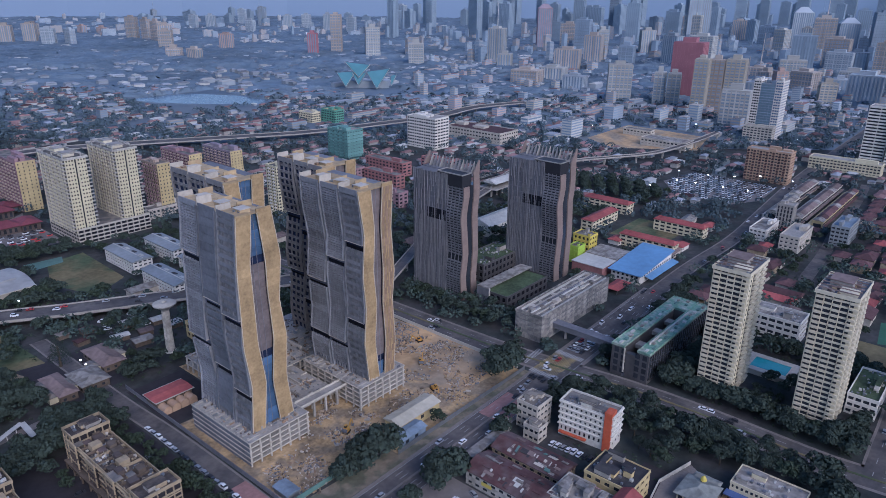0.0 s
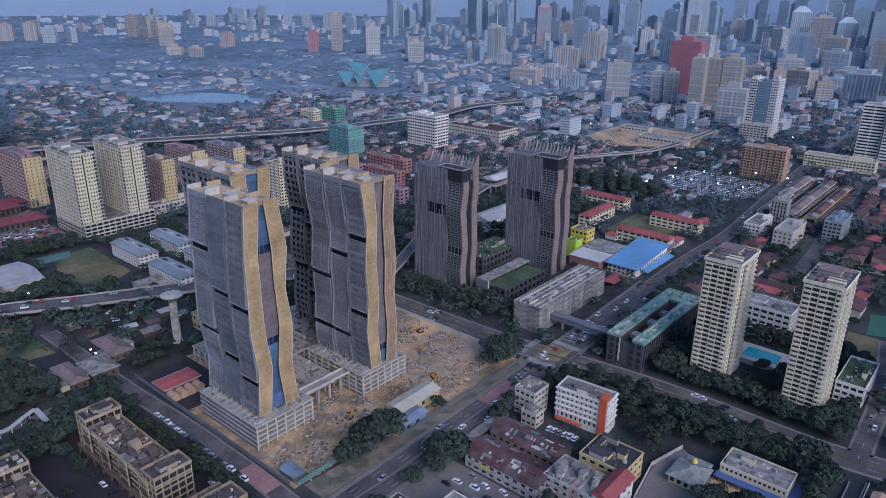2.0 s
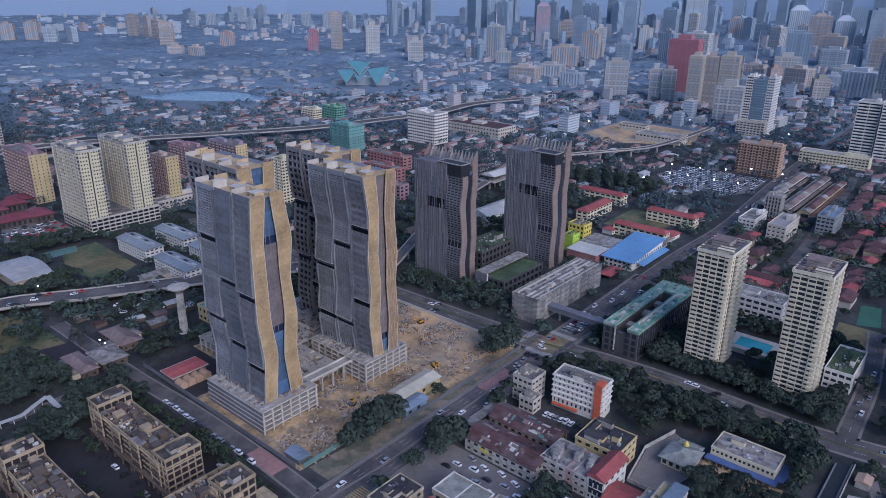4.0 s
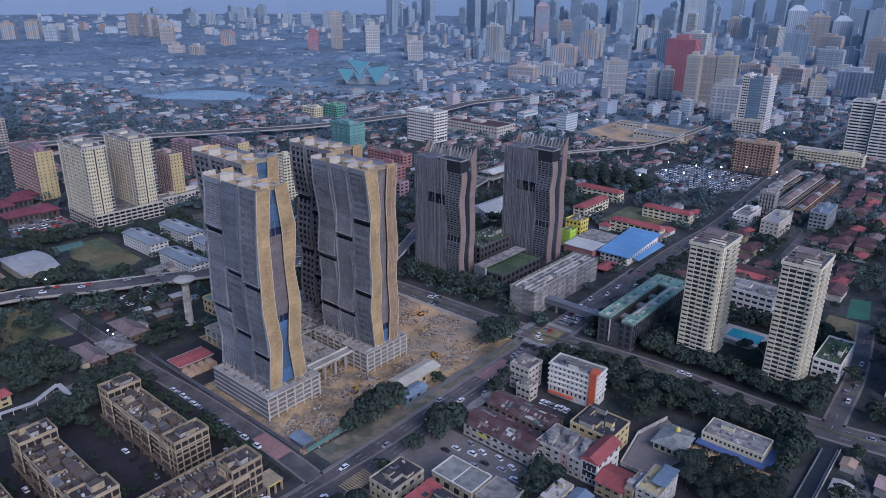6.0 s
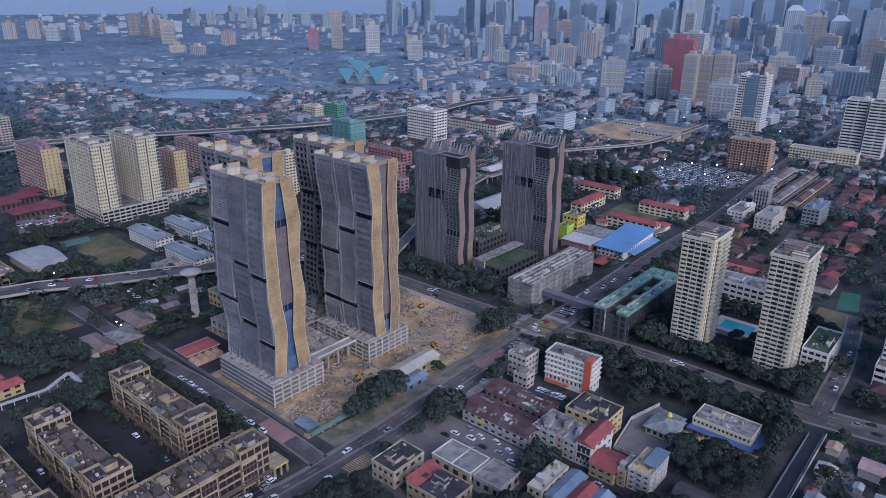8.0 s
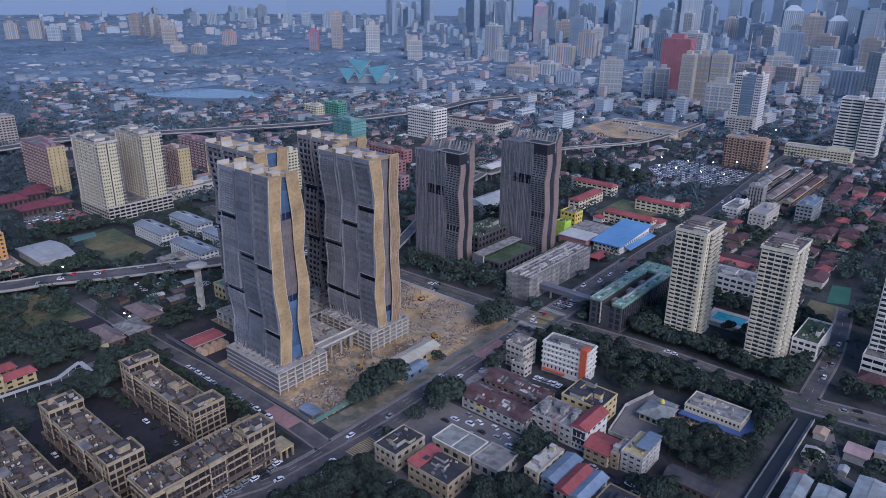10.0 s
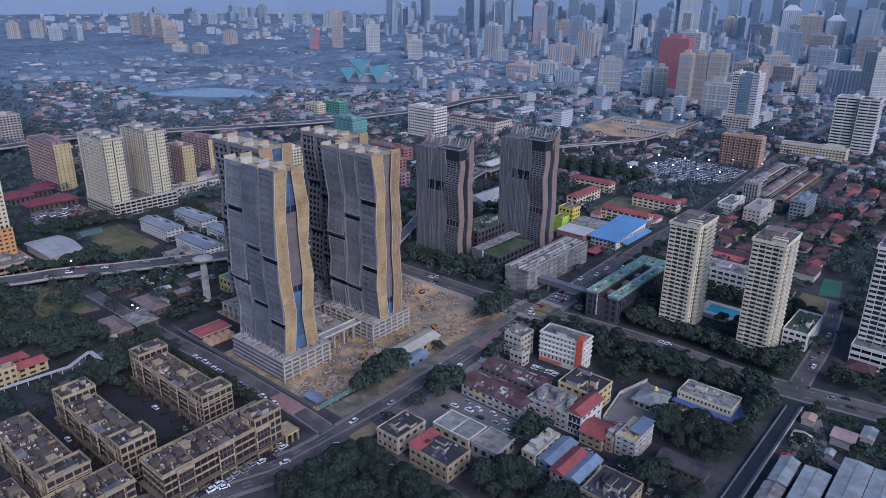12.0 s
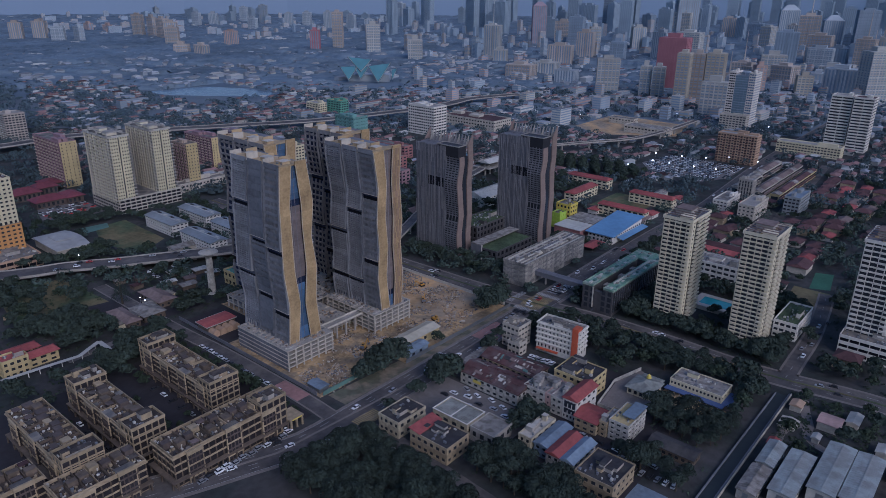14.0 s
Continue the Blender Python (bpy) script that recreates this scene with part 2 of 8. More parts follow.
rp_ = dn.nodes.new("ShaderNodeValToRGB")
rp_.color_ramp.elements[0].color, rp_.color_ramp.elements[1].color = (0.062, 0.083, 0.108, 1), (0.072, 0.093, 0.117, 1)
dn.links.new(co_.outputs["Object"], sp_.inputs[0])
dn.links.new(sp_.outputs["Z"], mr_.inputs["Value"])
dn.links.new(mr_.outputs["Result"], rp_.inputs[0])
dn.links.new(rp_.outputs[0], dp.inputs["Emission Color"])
MATS["backdrop"] = distance

# ---- building tools ----
TURN = 50.0
GRID = pose(0, 0, 0, 0, 0, TURN)


def at(u, v, z=0.0, turn=0.0):
    """A pose on the street grid: u runs along the avenue, v across it."""
    return GRID @ pose(u, v, z, 0, 0, turn)


class Mesh:
    """Collects boxes, prisms and panels, and links them as one mesh."""

    def __init__(self):
        self.v, self.f, self.m, self.slots = [], [], [], []

    def slot(self, name):
        if name not in self.slots:
            self.slots.append(name)
        return self.slots.index(name)

    def face(self, pts, m):
        n = len(self.v)
        self.v += [tuple(p) for p in pts]
        self.f.append(tuple(range(n, n + len(pts))))
        self.m.append(self.slot(m))

    def hexa(self, p, m, cap=True):
        """Eight corners: four below, four above, both anticlockwise."""
        n = len(self.v)
        self.v += [tuple(q) for q in p]
        k = self.slot(m)
        faces = [(0, 1, 5, 4), (1, 2, 6, 5), (2, 3, 7, 6), (3, 0, 4, 7), (4, 5, 6, 7)] + ([(3, 2, 1, 0)] if cap else [])
        self.f += [tuple(n + i for i in q) for q in faces]
        self.m += [k] * len(faces)
        return self

    def box(self, x0, x1, y0, y1, z0, z1, m, cap=True):
        self.hexa([(x0, y0, z0), (x1, y0, z0), (x1, y1, z0), (x0, y1, z0), (x0, y0, z1), (x1, y0, z1), (x1, y1, z1), (x0, y1, z1)], m, cap)
        return self

    def loft(self, rings, m):
        """One connected piece through rings of four corners."""
        n, k = len(self.v), self.slot(m)
        for r in rings:
            self.v += [tuple(p) for p in r]
        for i in range(len(rings) - 1):
            a = n + 4 * i
            for j in range(4):
                q = (j + 1) % 4
                self.f.append((a + j, a + q, a + 4 + q, a + 4 + j))
        e = n + 4 * (len(rings) - 1)
        self.f += [(n + 3, n + 2, n + 1, n), (e, e + 1, e + 2, e + 3)]
        self.m += [k] * (4 * (len(rings) - 1) + 2)
        return self

    def ring(self, x0, x1, y0, y1, z0, z1, w, m):
        self.box(x0, x1, y0, y0 + w, z0, z1, m)
        self.box(x0, x1, y1 - w, y1, z0, z1, m)
        self.box(x0, x0 + w, y0 + w, y1 - w, z0, z1, m)
        self.box(x1 - w, x1, y0 + w, y1 - w, z0, z1, m)
        return self

    def cyl(self, x, y, z0, z1, r0, r1, m, n=12):
        k, s = len(self.v), self.slot(m)
        for z, r in ((z0, r0), (z1, r1)):
            self.v += [(x + r * math.cos(6.28318 * i / n), y + r * math.sin(6.28318 * i / n), z) for i in range(n)]
        self.f += [(k + i, k + (i + 1) % n, k + n + (i + 1) % n, k + n + i) for i in range(n)] + [tuple(range(k + n, k + 2 * n)), tuple(range(k + n - 1, k - 1, -1))]
        self.m += [s] * (n + 2)
        return self

    def gable(self, x0, x1, y0, y1, z, rise, m, along="x", over=0.6, thick=0.25, hip=0.0):
        """A pitched roof with overhang and thickness."""
        if along == "y":
            def P(a, b, c): return (b, a, c)
            a0, a1, b0, b1 = y0 - over, y1 + over, x0 - over, x1 + over
        else:
            def P(a, b, c): return (a, b, c)
            a0, a1, b0, b1 = x0 - over, x1 + over, y0 - over, y1 + over
        c, h = (b0 + b1) / 2, hip * (b1 - b0) / 2
        low = [P(a0, b0, z), P(a1, b0, z), P(a1, b1, z), P(a0, b1, z)]
        base = [P(a0, b0, z - thick), P(a1, b0, z - thick), P(a1, b1, z - thick), P(a0, b1, z - thick)]
        r0, r1 = P(a0 + h, c, z + rise), P(a1 - h, c, z + rise)
        for q in ([low[0], low[1], r1, r0], [low[2], low[3], r0, r1], [low[1], low[2], r1], [low[3], low[0], r0], base[::-1]):
            self.face(q, m)
        for i in range(4):
            j = (i + 1) % 4
            self.face([base[i], base[j], low[j], low[i]], m)
        return self

    def data(self, name):
        me = bpy.data.meshes.new(name)
        me.from_pydata(self.v, [], self.f)
        for s in self.slots:
            me.materials.append(MATS[s])
        me.polygons.foreach_set("material_index", self.m)
        me.update()
        return me


def thing(name, label, category, m, group="", kind=""):
    ob = new(name)
    ob.empty_display_size = 1.0
    ob.matrix_basis = m
    return tagged(ob, label, category, group, kind)


def part(name, mesh, parent, label="", m=None):
    """Links a mesh (or shares mesh data) as one part of a thing."""
    ob = new(name, mesh.data(name) if isinstance(mesh, Mesh) else mesh)
    ob.parent = parent
    if m is not None:
        ob.matrix_basis = m
    if label:
        ob["label"] = label
    return ob


def fixed(name, mesh, label, category, m=None, kind="structure"):
    ob = new(name, mesh.data(name) if isinstance(mesh, Mesh) else mesh)
    ob.matrix_basis = GRID if m is None else m
    return tagged(ob, label, category, kind=kind)


def quick(name, verts, faces, material):
    me = bpy.data.meshes.new(name)
    me.vertices.add(len(verts))
    me.vertices.foreach_set("co", np.asarray(verts, np.float32).ravel())
    k = faces.shape[1]
    me.loops.add(faces.size)
    me.loops.foreach_set("vertex_index", faces.ravel().astype(np.int32))
    me.polygons.add(len(faces))
    me.polygons.foreach_set("loop_start", np.arange(0, faces.size, k, dtype=np.int32))
    me.polygons.foreach_set("loop_total", np.full(len(faces), k, np.int32))
    me.materials.append(MATS[material])
    me.update(calc_edges=True)
    return me


# taken ground, in cells of two metres
U0, V0, CELL = -120, -700, 2.0
TAKEN = np.zeros((1100, 1250), bool)


def take(u0, u1, v0, v1, pad=0.0):
    a, b = int((u0 - pad - U0) / CELL), int(math.ceil((u1 + pad - U0) / CELL))
    c, d = int((v0 - pad - V0) / CELL), int(math.ceil((v1 + pad - V0) / CELL))
    TAKEN[max(a, 0):max(b, 0), max(c, 0):max(d, 0)] = True


def free(u0, u1, v0, v1):
    a, b = int((u0 - U0) / CELL), int((u1 - U0) / CELL) + 1
    c, d = int((v0 - V0) / CELL), int((v1 - V0) / CELL) + 1
    return a >= 0 and c >= 0 and not TAKEN[a:b, c:d].any()


COS, SIN = math.cos(radians(TURN)), math.sin(radians(TURN))


def in_sight(u, v, margin=30):
    x, y = u * COS - v * SIN, u * SIN + v * COS
    return 62 < y and abs(x) < 0.64 * (y + 78) + margin


# ---- ground, roads ----
g0 = Mesh()
g0.face([(-6000, -6000, 0), (6000, -6000, 0), (6000, 6000, 0), (-6000, 6000, 0)], "ground")
fixed("ground", g0, "dark mixed ground of earth, grass and asphalt", "ground")
# Glowing ring wall added to close the view with haze colour.
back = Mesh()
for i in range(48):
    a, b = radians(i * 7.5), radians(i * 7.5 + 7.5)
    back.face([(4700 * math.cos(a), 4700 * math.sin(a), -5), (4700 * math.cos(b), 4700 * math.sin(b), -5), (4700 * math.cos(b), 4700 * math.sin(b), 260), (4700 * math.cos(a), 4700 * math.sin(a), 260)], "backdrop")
fixed("backdrop", back, "glowing pale blue backdrop in the colour of misty distance", "backdrop")


def strip(m, pts, w0, w1, z, mtl, thick=0.0):
    """A ribbon along a line, from w0 to w1 metres to its left."""
    left, right = [], []
    for i, p in enumerate(pts):
        a, b = pts[max(i - 1, 0)], pts[min(i + 1, len(pts) - 1)]
        d = Vector((b[0] - a[0], b[1] - a[1])).normalized()
        n = Vector((-d.y, d.x))
        h = p[2] if len(p) > 2 else 0.0
        left.append((p[0] + n.x * w1, p[1] + n.y * w1, z + h))
        right.append((p[0] + n.x * w0, p[1] + n.y * w0, z + h))
    for i in range(len(pts) - 1):
        q = [right[i], right[i + 1], left[i + 1], left[i]]
        if thick:
            m.hexa([(x, y, c - thick) for x, y, c in q] + q, mtl)
        else:
            m.face(q, mtl)
    return m


def smooth(pts, step=12.0):
    """A line through the points, rounded, in short steps."""
    v = [Vector((p[0], p[1], p[2] if len(p) > 2 else 0.0)) for p in pts]
    out = []
    for i in range(len(v) - 1):
        p0, p1, p2, p3 = v[max(i - 1, 0)], v[i], v[i + 1], v[min(i + 2, len(v) - 1)]
        n = max(2, int((p2 - p1).length / step))
        for k in range(n):
            t = k / n
            out.append(tuple(0.5 * ((2 * p1) + (p2 - p0) * t + (2 * p0 - 5 * p1 + 4 * p2 - p3) * t * t + (3 * p1 - p0 - 3 * p2 + p3) * t**3)))
    return out + [tuple(v[-1])]


def take_line(pts, w):
    for p in pts:
        take(p[0] - w, p[0] + w, p[1] - w, p[1] + w)


def dashes(m, pts, off, mtl="marking", every=2, w=0.11, z=0.075):
    for i in range(0, len(pts) - 1):
        a, b = Vector(pts[i][:2]), Vector(pts[i + 1][:2])
        d = (b - a)
        n = Vector((-d.y, d.x)).normalized()
        e = a + d * (0.3 if every == 2 else 1.0)
        h = pts[i][2]
        q = [a + n * (off - w), e + n * (off - w), e + n * (off + w), a + n * (off + w)]
        m.face([(p.x, p.y, z + h) for p in q], mtl)


AVENUE = smooth([(-40, 228), (20, 194), (50, 180), (75, 171), (100, 163), (130, 162.5), (200, 163.3), (290, 165), (420, 169)])
AVENUE_FAR = smooth([(416, 168.8), (480, 170), (560, 168), (640, 173), (710, 178), (775, 182), (880, 186), (1200, 190)])
CROSS = smooth([(279, 520), (281, 380), (283, 280), (285, 212), (288, 177), (294, 137), (297, 96), (296, 33), (301, 0), (305, -40), (310, -200)])
LANE = smooth([(121, 170), (122.5, 200), (122.3, 262), (120, 310), (119, 400)])
SIDE = smooth([(300, 19), (325, 20), (358, 21), (403, 26), (430, 30)])
MINOR = smooth([(118, 160), (128, 148), (126, 110), (122, 60), (118, 0)])

pave = Mesh()
for line, w in ((AVENUE, 9.6), (AVENUE_FAR, 6.2), (CROSS, 8.8), (LANE, 4.6), (SIDE, 5.0)):
    strip(pave, line, -w, w, 0.12, "paving")
    take_line(line, w + 1)
take_line(MINOR, 5)
fixed("pavement", pave, "grey concrete pavement along the streets", "pavement")
for name, line, w, z in (("road_avenue", AVENUE, 7.9, 0.16), ("road_far", AVENUE_FAR, 5.0, 0.15), ("road_cross", CROSS, 7.0, 0.165), ("road_lane", LANE, 3.6, 0.17), ("road_side", SIDE, 3.8, 0.175), ("road_minor", MINOR, 3.6, 0.06)):
    fixed(name, strip(Mesh(), line, -w, w, z, "asphalt"), "worn grey asphalt road with traffic", "road")
marks = Mesh()
for line, offs in ((AVENUE, (-5.2, -2.6, 2.6, 5.2)), (CROSS, (-3.4, 3.4)), (SIDE, (0,))):
    for o in offs:
        dashes(marks, line, o, z=0.2)
for o in (-7.6, 7.6):
    dashes(marks, AVENUE, o, every=1, z=0.2)
for k in range(12):
    marks.box(124.5 + k * 1.2, 125.1 + k * 1.2, 152.0, 160.0, 0.19, 0.21, "marking_yellow")
for k in range(14):
    marks.box(276.5, 280.5, 159 + k * 1.2, 159.7 + k * 1.2, 0.2, 0.215, "marking")
    marks.box(302.5, 306.5, 159 + k * 1.2, 159.7 + k * 1.2, 0.2, 0.215, "marking")
    marks.box(282 + k * 1.3, 282.7 + k * 1.3, 180.5, 184.5, 0.2, 0.215, "marking")
for k in range(-6, 7):
    for s in (-1, 1):
        c = k * 1.5
        q = [(291 + c - 5, 168 - s * 7), (291 + c - 4.5, 168 - s * 7), (291 + c + 5.5, 168 + s * 7), (291 + c + 5, 168 + s * 7)]
        marks.face([(x, y, 0.205) for x, y in (q if s > 0 else q[::-1])], "marking_yellow")
fixed("lane_marking", marks, "white lane lines and yellow junction box paint", "road marking", kind="structure")
median = Mesh()
strip(median, [p for p in AVENUE if 40 < p[0] < 100 or 145 < p[0] < 270], -0.5, 0.5, 0.42, "paving", 0.3)
strip(median, [p for p in CROSS if p[1] > 192 or p[1] < 150], -0.6, 0.6, 0.42, "grass", 0.3)
fixed("median_kerb", median, "raised concrete median between the carriageways", "kerb")


def area(name, label, mtl, pts, z=0.05, category="ground", took=False):
    m = Mesh()
    m.face([(u, v, z) for u, v in pts], mtl)
    if took:
        us, vs = [p[0] for p in pts], [p[1] for p in pts]
        take(min(us), max(us), min(vs), max(vs))
    return fixed(name, m, label, category)


area("site_ground", "tan bare earth of a building site with tracks", "earth", [(128, 186), (180, 186), (180, 178), (274, 178), (274, 300), (157, 316), (157, 268), (128, 268)], took=True)
area("site_track", "pale compacted earth track round the podium", "earth_orange", [(236, 190), (275, 183), (275, 262), (222, 268), (226, 226)], 0.09)
area("parking_ground", "grey asphalt parking yard before the shop row", "parking", [(150, 96), (184, 96), (184, 154), (150, 154)], 0.07, took=True)
area("shop_yard", "grey yard round the shop blocks, darkened for their shade", "yard", [(-30, 178), (116, 178), (116, 285), (-30, 285)], 0.045)
area("back_yard", "grey asphalt yard behind the shops", "yard", [(150, 40), (246, 40), (246, 95), (150, 95)], 0.04)
area("red_apron", "faded red coloured road surface", "red_paving", [(228, 156), (252, 156.5), (252, 171), (228, 171)], 0.185)
area("red_apron_lane", "faded red coloured road surface", "red_paving", [(118.5, 192), (126.5, 192), (126.5, 212), (118.5, 212)], 0.19)
area("field", "worn sports field of yellowing grass", "grass", [(157, 478), (171, 520), (198, 523), (196, 455), (169, 438)], 0.05, took=True)
area("turf_court", "dark green artificial turf court", "turf", [(434, 42), (467, 46), (471, 35), (439, 30)], 0.06, took=True)
area("school_field", "dull green grass field", "grass", [(396, 48), (432, 51), (432, 28), (402, 22)], 0.05, took=True)
area("school_turf", "green school playing field", "grass", [(505, 205), (560, 205), (560, 250), (505, 250)], 0.05, took=True)
area("far_parking", "large grey parking field", "parking", [(655, 205), (690, 188), (742, 190), (755, 232), (745, 278), (696, 289), (668, 268)], 0.05, took=True)
area("far_earth", "orange bare earth of a cleared site", "earth_orange", [(808, 408), (840, 462), (967, 465), (955, 341), (865, 320)], 0.05, took=True)
area("lake", "pale still lake behind trees", "lake", [(577, 1213), (639, 1224), (696, 1200), (735, 1127), (748, 1039), (704, 1014), (642, 1078), (595, 1146)], 0.05, "water", took=True)
area("river", "grey-green river bend", "river", [(700, 236), (740, 240), (840, 270), (835, 284), (735, 255), (700, 250)], 0.08, "water")
area("court_blue", "blue painted court by the shops", "blue_sheet", [(150, 22), (172, 22), (172, 40), (150, 40)], 0.06, took=True)
# Sheet laid over the far ground only to show the haze colour.
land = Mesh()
land.face([(-3100, 880, 0.03), (3100, 880, 0.03), (3100, 4690, 0.03), (-3100, 4690, 0.03)], "hazed_ground")
fixed("distant_land", land, "flat land towards the horizon with mist in its colour", "ground", pose(0, 0, 0))
area("lawn", "dull green lawn with bare patches", "grass", [(60, 380), (112, 372), (108, 430), (70, 448)], 0.06)
area("dusty_verge", "pale dusty verge", "earth", [(84, 366), (100, 362), (96, 378), (60, 400), (58, 392)], 0.04)
fixed("works_track", strip(Mesh(), smooth([(284, 6), (272, 2), (262, -2), (252, -4), (246, -14), (250, -28)], 4), -2.2, 2.2, 0.05, "paving"), "pale curving access track", "road")
fixed("works_spur", strip(Mesh(), smooth([(262, -2), (256, 4), (246, 6), (236, 4)], 4), -1.8, 1.8, 0.055, "paving"), "pale curving access track", "road")
area("villa_yard", "grey trodden yards between the villas", "yard", [(94, 322), (150, 325), (152, 372), (100, 374)], 0.05)
area("vault_yard", "dark asphalt yard round the vaulted building", "yard", [(126.5, 270), (156, 270), (156, 312), (126.5, 312)], 0.055)
area("flats_yard", "dusty yard crowded with parked cars", "parking", [(150, 572), (182, 556), (200, 560), (200, 640), (206, 660), (165, 625)], 0.05, took=True)
area("court_pale", "pale green painted courts beside the field", "green_faded", [(156, 512), (158, 528), (184, 526), (180, 514)], 0.075)
fixed("villa_road", strip(Mesh(), smooth([(62, 314), (86, 316), (105, 318), (121, 318.6)]), -2.6, 2.6, 0.08, "paving"), "pale narrow lane past the villas", "road")
take_line(smooth([(62, 314), (86, 316), (105, 318), (121, 318.6)]), 3.5)
area("site_verge", "dry tan verge beside the avenue", "dust", [(132, 172.5), (276, 172.5), (276, 177), (132, 185)], 0.04)
area("school_yard", "bare trodden yard before the school", "earth", [(236, 30), (248, 30), (248, 62), (236, 62)], 0.045, took=True)

ch = Mesh()
ch.box(150, 282, 13, 18, 0.05, 0.12, "canal")
ch.box(150, 284, 12.3, 13, 0.0, 0.8, "concrete_dark")
ch.box(150, 284, 11.6, 11.9, 0.0, 1.5, "concrete_pale")
ch.box(150, 280, 18, 18.5, 0.0, 1.2, "concrete_dark")
fixed("canal", ch, "dark drainage canal between concrete walls", "water")
take(150, 284, 11, 21)


# ---- generic framed block ----
def frame_parts(ob, ox, oy, du, dv, h, floors, bay_u, bay_v, wall, glass="glass", band=0.45, pier=0.3, deep=0.45, roof="roof_stain", pier_wall=None, base=0.0, parapet=1.0, clutter=3, seed=0, z0=0.0):
    """Storeys at an offset on a thing: a core of dark glass or of shade colour, one wall band a floor, piers between
    the bays, a parapet and roof boxes.
    """
    core = Mesh()
    core.box(ox + deep, ox + du - deep, oy + deep, oy + dv - deep, z0, h - 0.3, glass)
    part("window_glass", core, ob, "recessed core in dark glass or in painted shade")
    fh = (h - base - z0) / floors
    bh = fh * band
    ring = Mesh().ring(0, du, 0, dv, -bh / 2, bh / 2, deep + 0.1, wall).data("floor_band")
    for k in range(1, floors):
        part("floor_band", ring, ob, "", pose(ox, oy, z0 + base + k * fh))
    if z0 == 0:
        part("floor_band", Mesh().ring(ox, ox + du, oy, oy + dv, 0, max(base, bh * 0.5), deep + 0.1, wall), ob)
    pw = pier_wall or wall
    col = Mesh().box(-0.5, 0.5, 0.06, deep + 0.1, z0, h - 0.1, pw).data("pier")
    for k in range(bay_u + 1):
        w = pier * du / bay_u * (1.0 if 0 < k < bay_u else 0.7)
        x = min(max(k * du / bay_u, w / 2 + 0.05), du - w / 2 - 0.05)
        part("pier", col, ob, "", pose(ox + x, oy, 0) @ Matrix.Diagonal((w, 1, 1, 1)))
    for k in range(bay_v + 1):
        w = pier * dv / bay_v * (1.0 if 0 < k < bay_v else 0.7)
        y = min(max(k * dv / bay_v, w / 2 + 0.05), dv - w / 2 - 0.05)
        part("pier", col, ob, "", pose(ox, oy + y, 0, 0, 0, -90) @ Matrix.Diagonal((w, 1, 1, 1)))
    part("rear_wall", Mesh().box(ox + deep, ox + du - 0.02, oy + dv - 0.3, oy + dv - 0.02, z0, h - 0.4, pw), ob)
    part("rear_wall", Mesh().box(ox + du - 0.3, ox + du - 0.02, oy + deep, oy + dv - 0.32, z0, h - 0.4, pw), ob)
    part("roof", Mesh().box(ox + 0.3, ox + du - 0.3, oy + 0.3, oy + dv - 0.3, h - 0.32, h, roof), ob)
    part("parapet", Mesh().ring(ox - 0.1, ox + du + 0.1, oy - 0.1, oy + dv + 0.1, h - bh * 0.4, h + parapet, 0.35, wall), ob)
    rnd = random.Random(seed)
    for k in range(clutter):
        a, b, c = rnd.uniform(1.5, du * 0.28 + 1.5), rnd.uniform(1.5, dv * 0.28 + 1.5), rnd.uniform(1.2, 3.2)
        x, y = ox + rnd.uniform(1, max(1.2, du - a - 1)), oy + rnd.uniform(1, max(1.2, dv - b - 1))
        r = Mesh().box(x, x + a, y, y + b, h, h + c, wall if k % 2 else "concrete")
        r.box(x - 0.2, x + a + 0.2, y - 0.2, y + b + 0.2, h + c, h + c + 0.2, roof)
        part("roof_housing", r, ob)
    if clutter:
        r = Mesh()
        for k in range(int(du * dv / 16)):
            x, y = ox + rnd.uniform(0.8, du - 1.8), oy + rnd.uniform(0.8, dv - 1.8)
            r.box(x, x + rnd.uniform(0.4, 1.4), y, y + rnd.uniform(0.4, 1.4), h, h + rnd.uniform(0.3, 1.2), rnd.choice(("pale_roof", "concrete_dark", "steel")))
        tagged(part("roof_plant", r, ob, "small tanks and air units"), kind="stuff")


def framed(name, label, category, u, v, du, dv, h, floors, bay_u, bay_v, wall, glass="glass", band=0.45, pier=0.3, deep=0.45, roof="roof_stain", pier_wall=None, turn=0.0, z0=0.0, group="", base=0.0, parapet=1.0, clutter=3, took=True):
    """A storeyed block as one thing."""
    ob = thing(name, label, category, at(u, v, z0, turn), group)
    frame_parts(ob, 0, 0, du, dv, h, floors, bay_u, bay_v, wall, glass, band, pier, deep, roof, pier_wall, base, parapet, clutter, int(u * 7 + v * 13))
    if took:
        take(u, u + du, v, v + dv, 2.5)
    return ob


# ---- wavy towers under construction ----
def zigzag(pairs):
    """u against z along a folded edge."""
    zs, us = [p[0] for p in pairs], [p[1] for p in pairs]
    return lambda z: float(np.interp(z, zs, us))


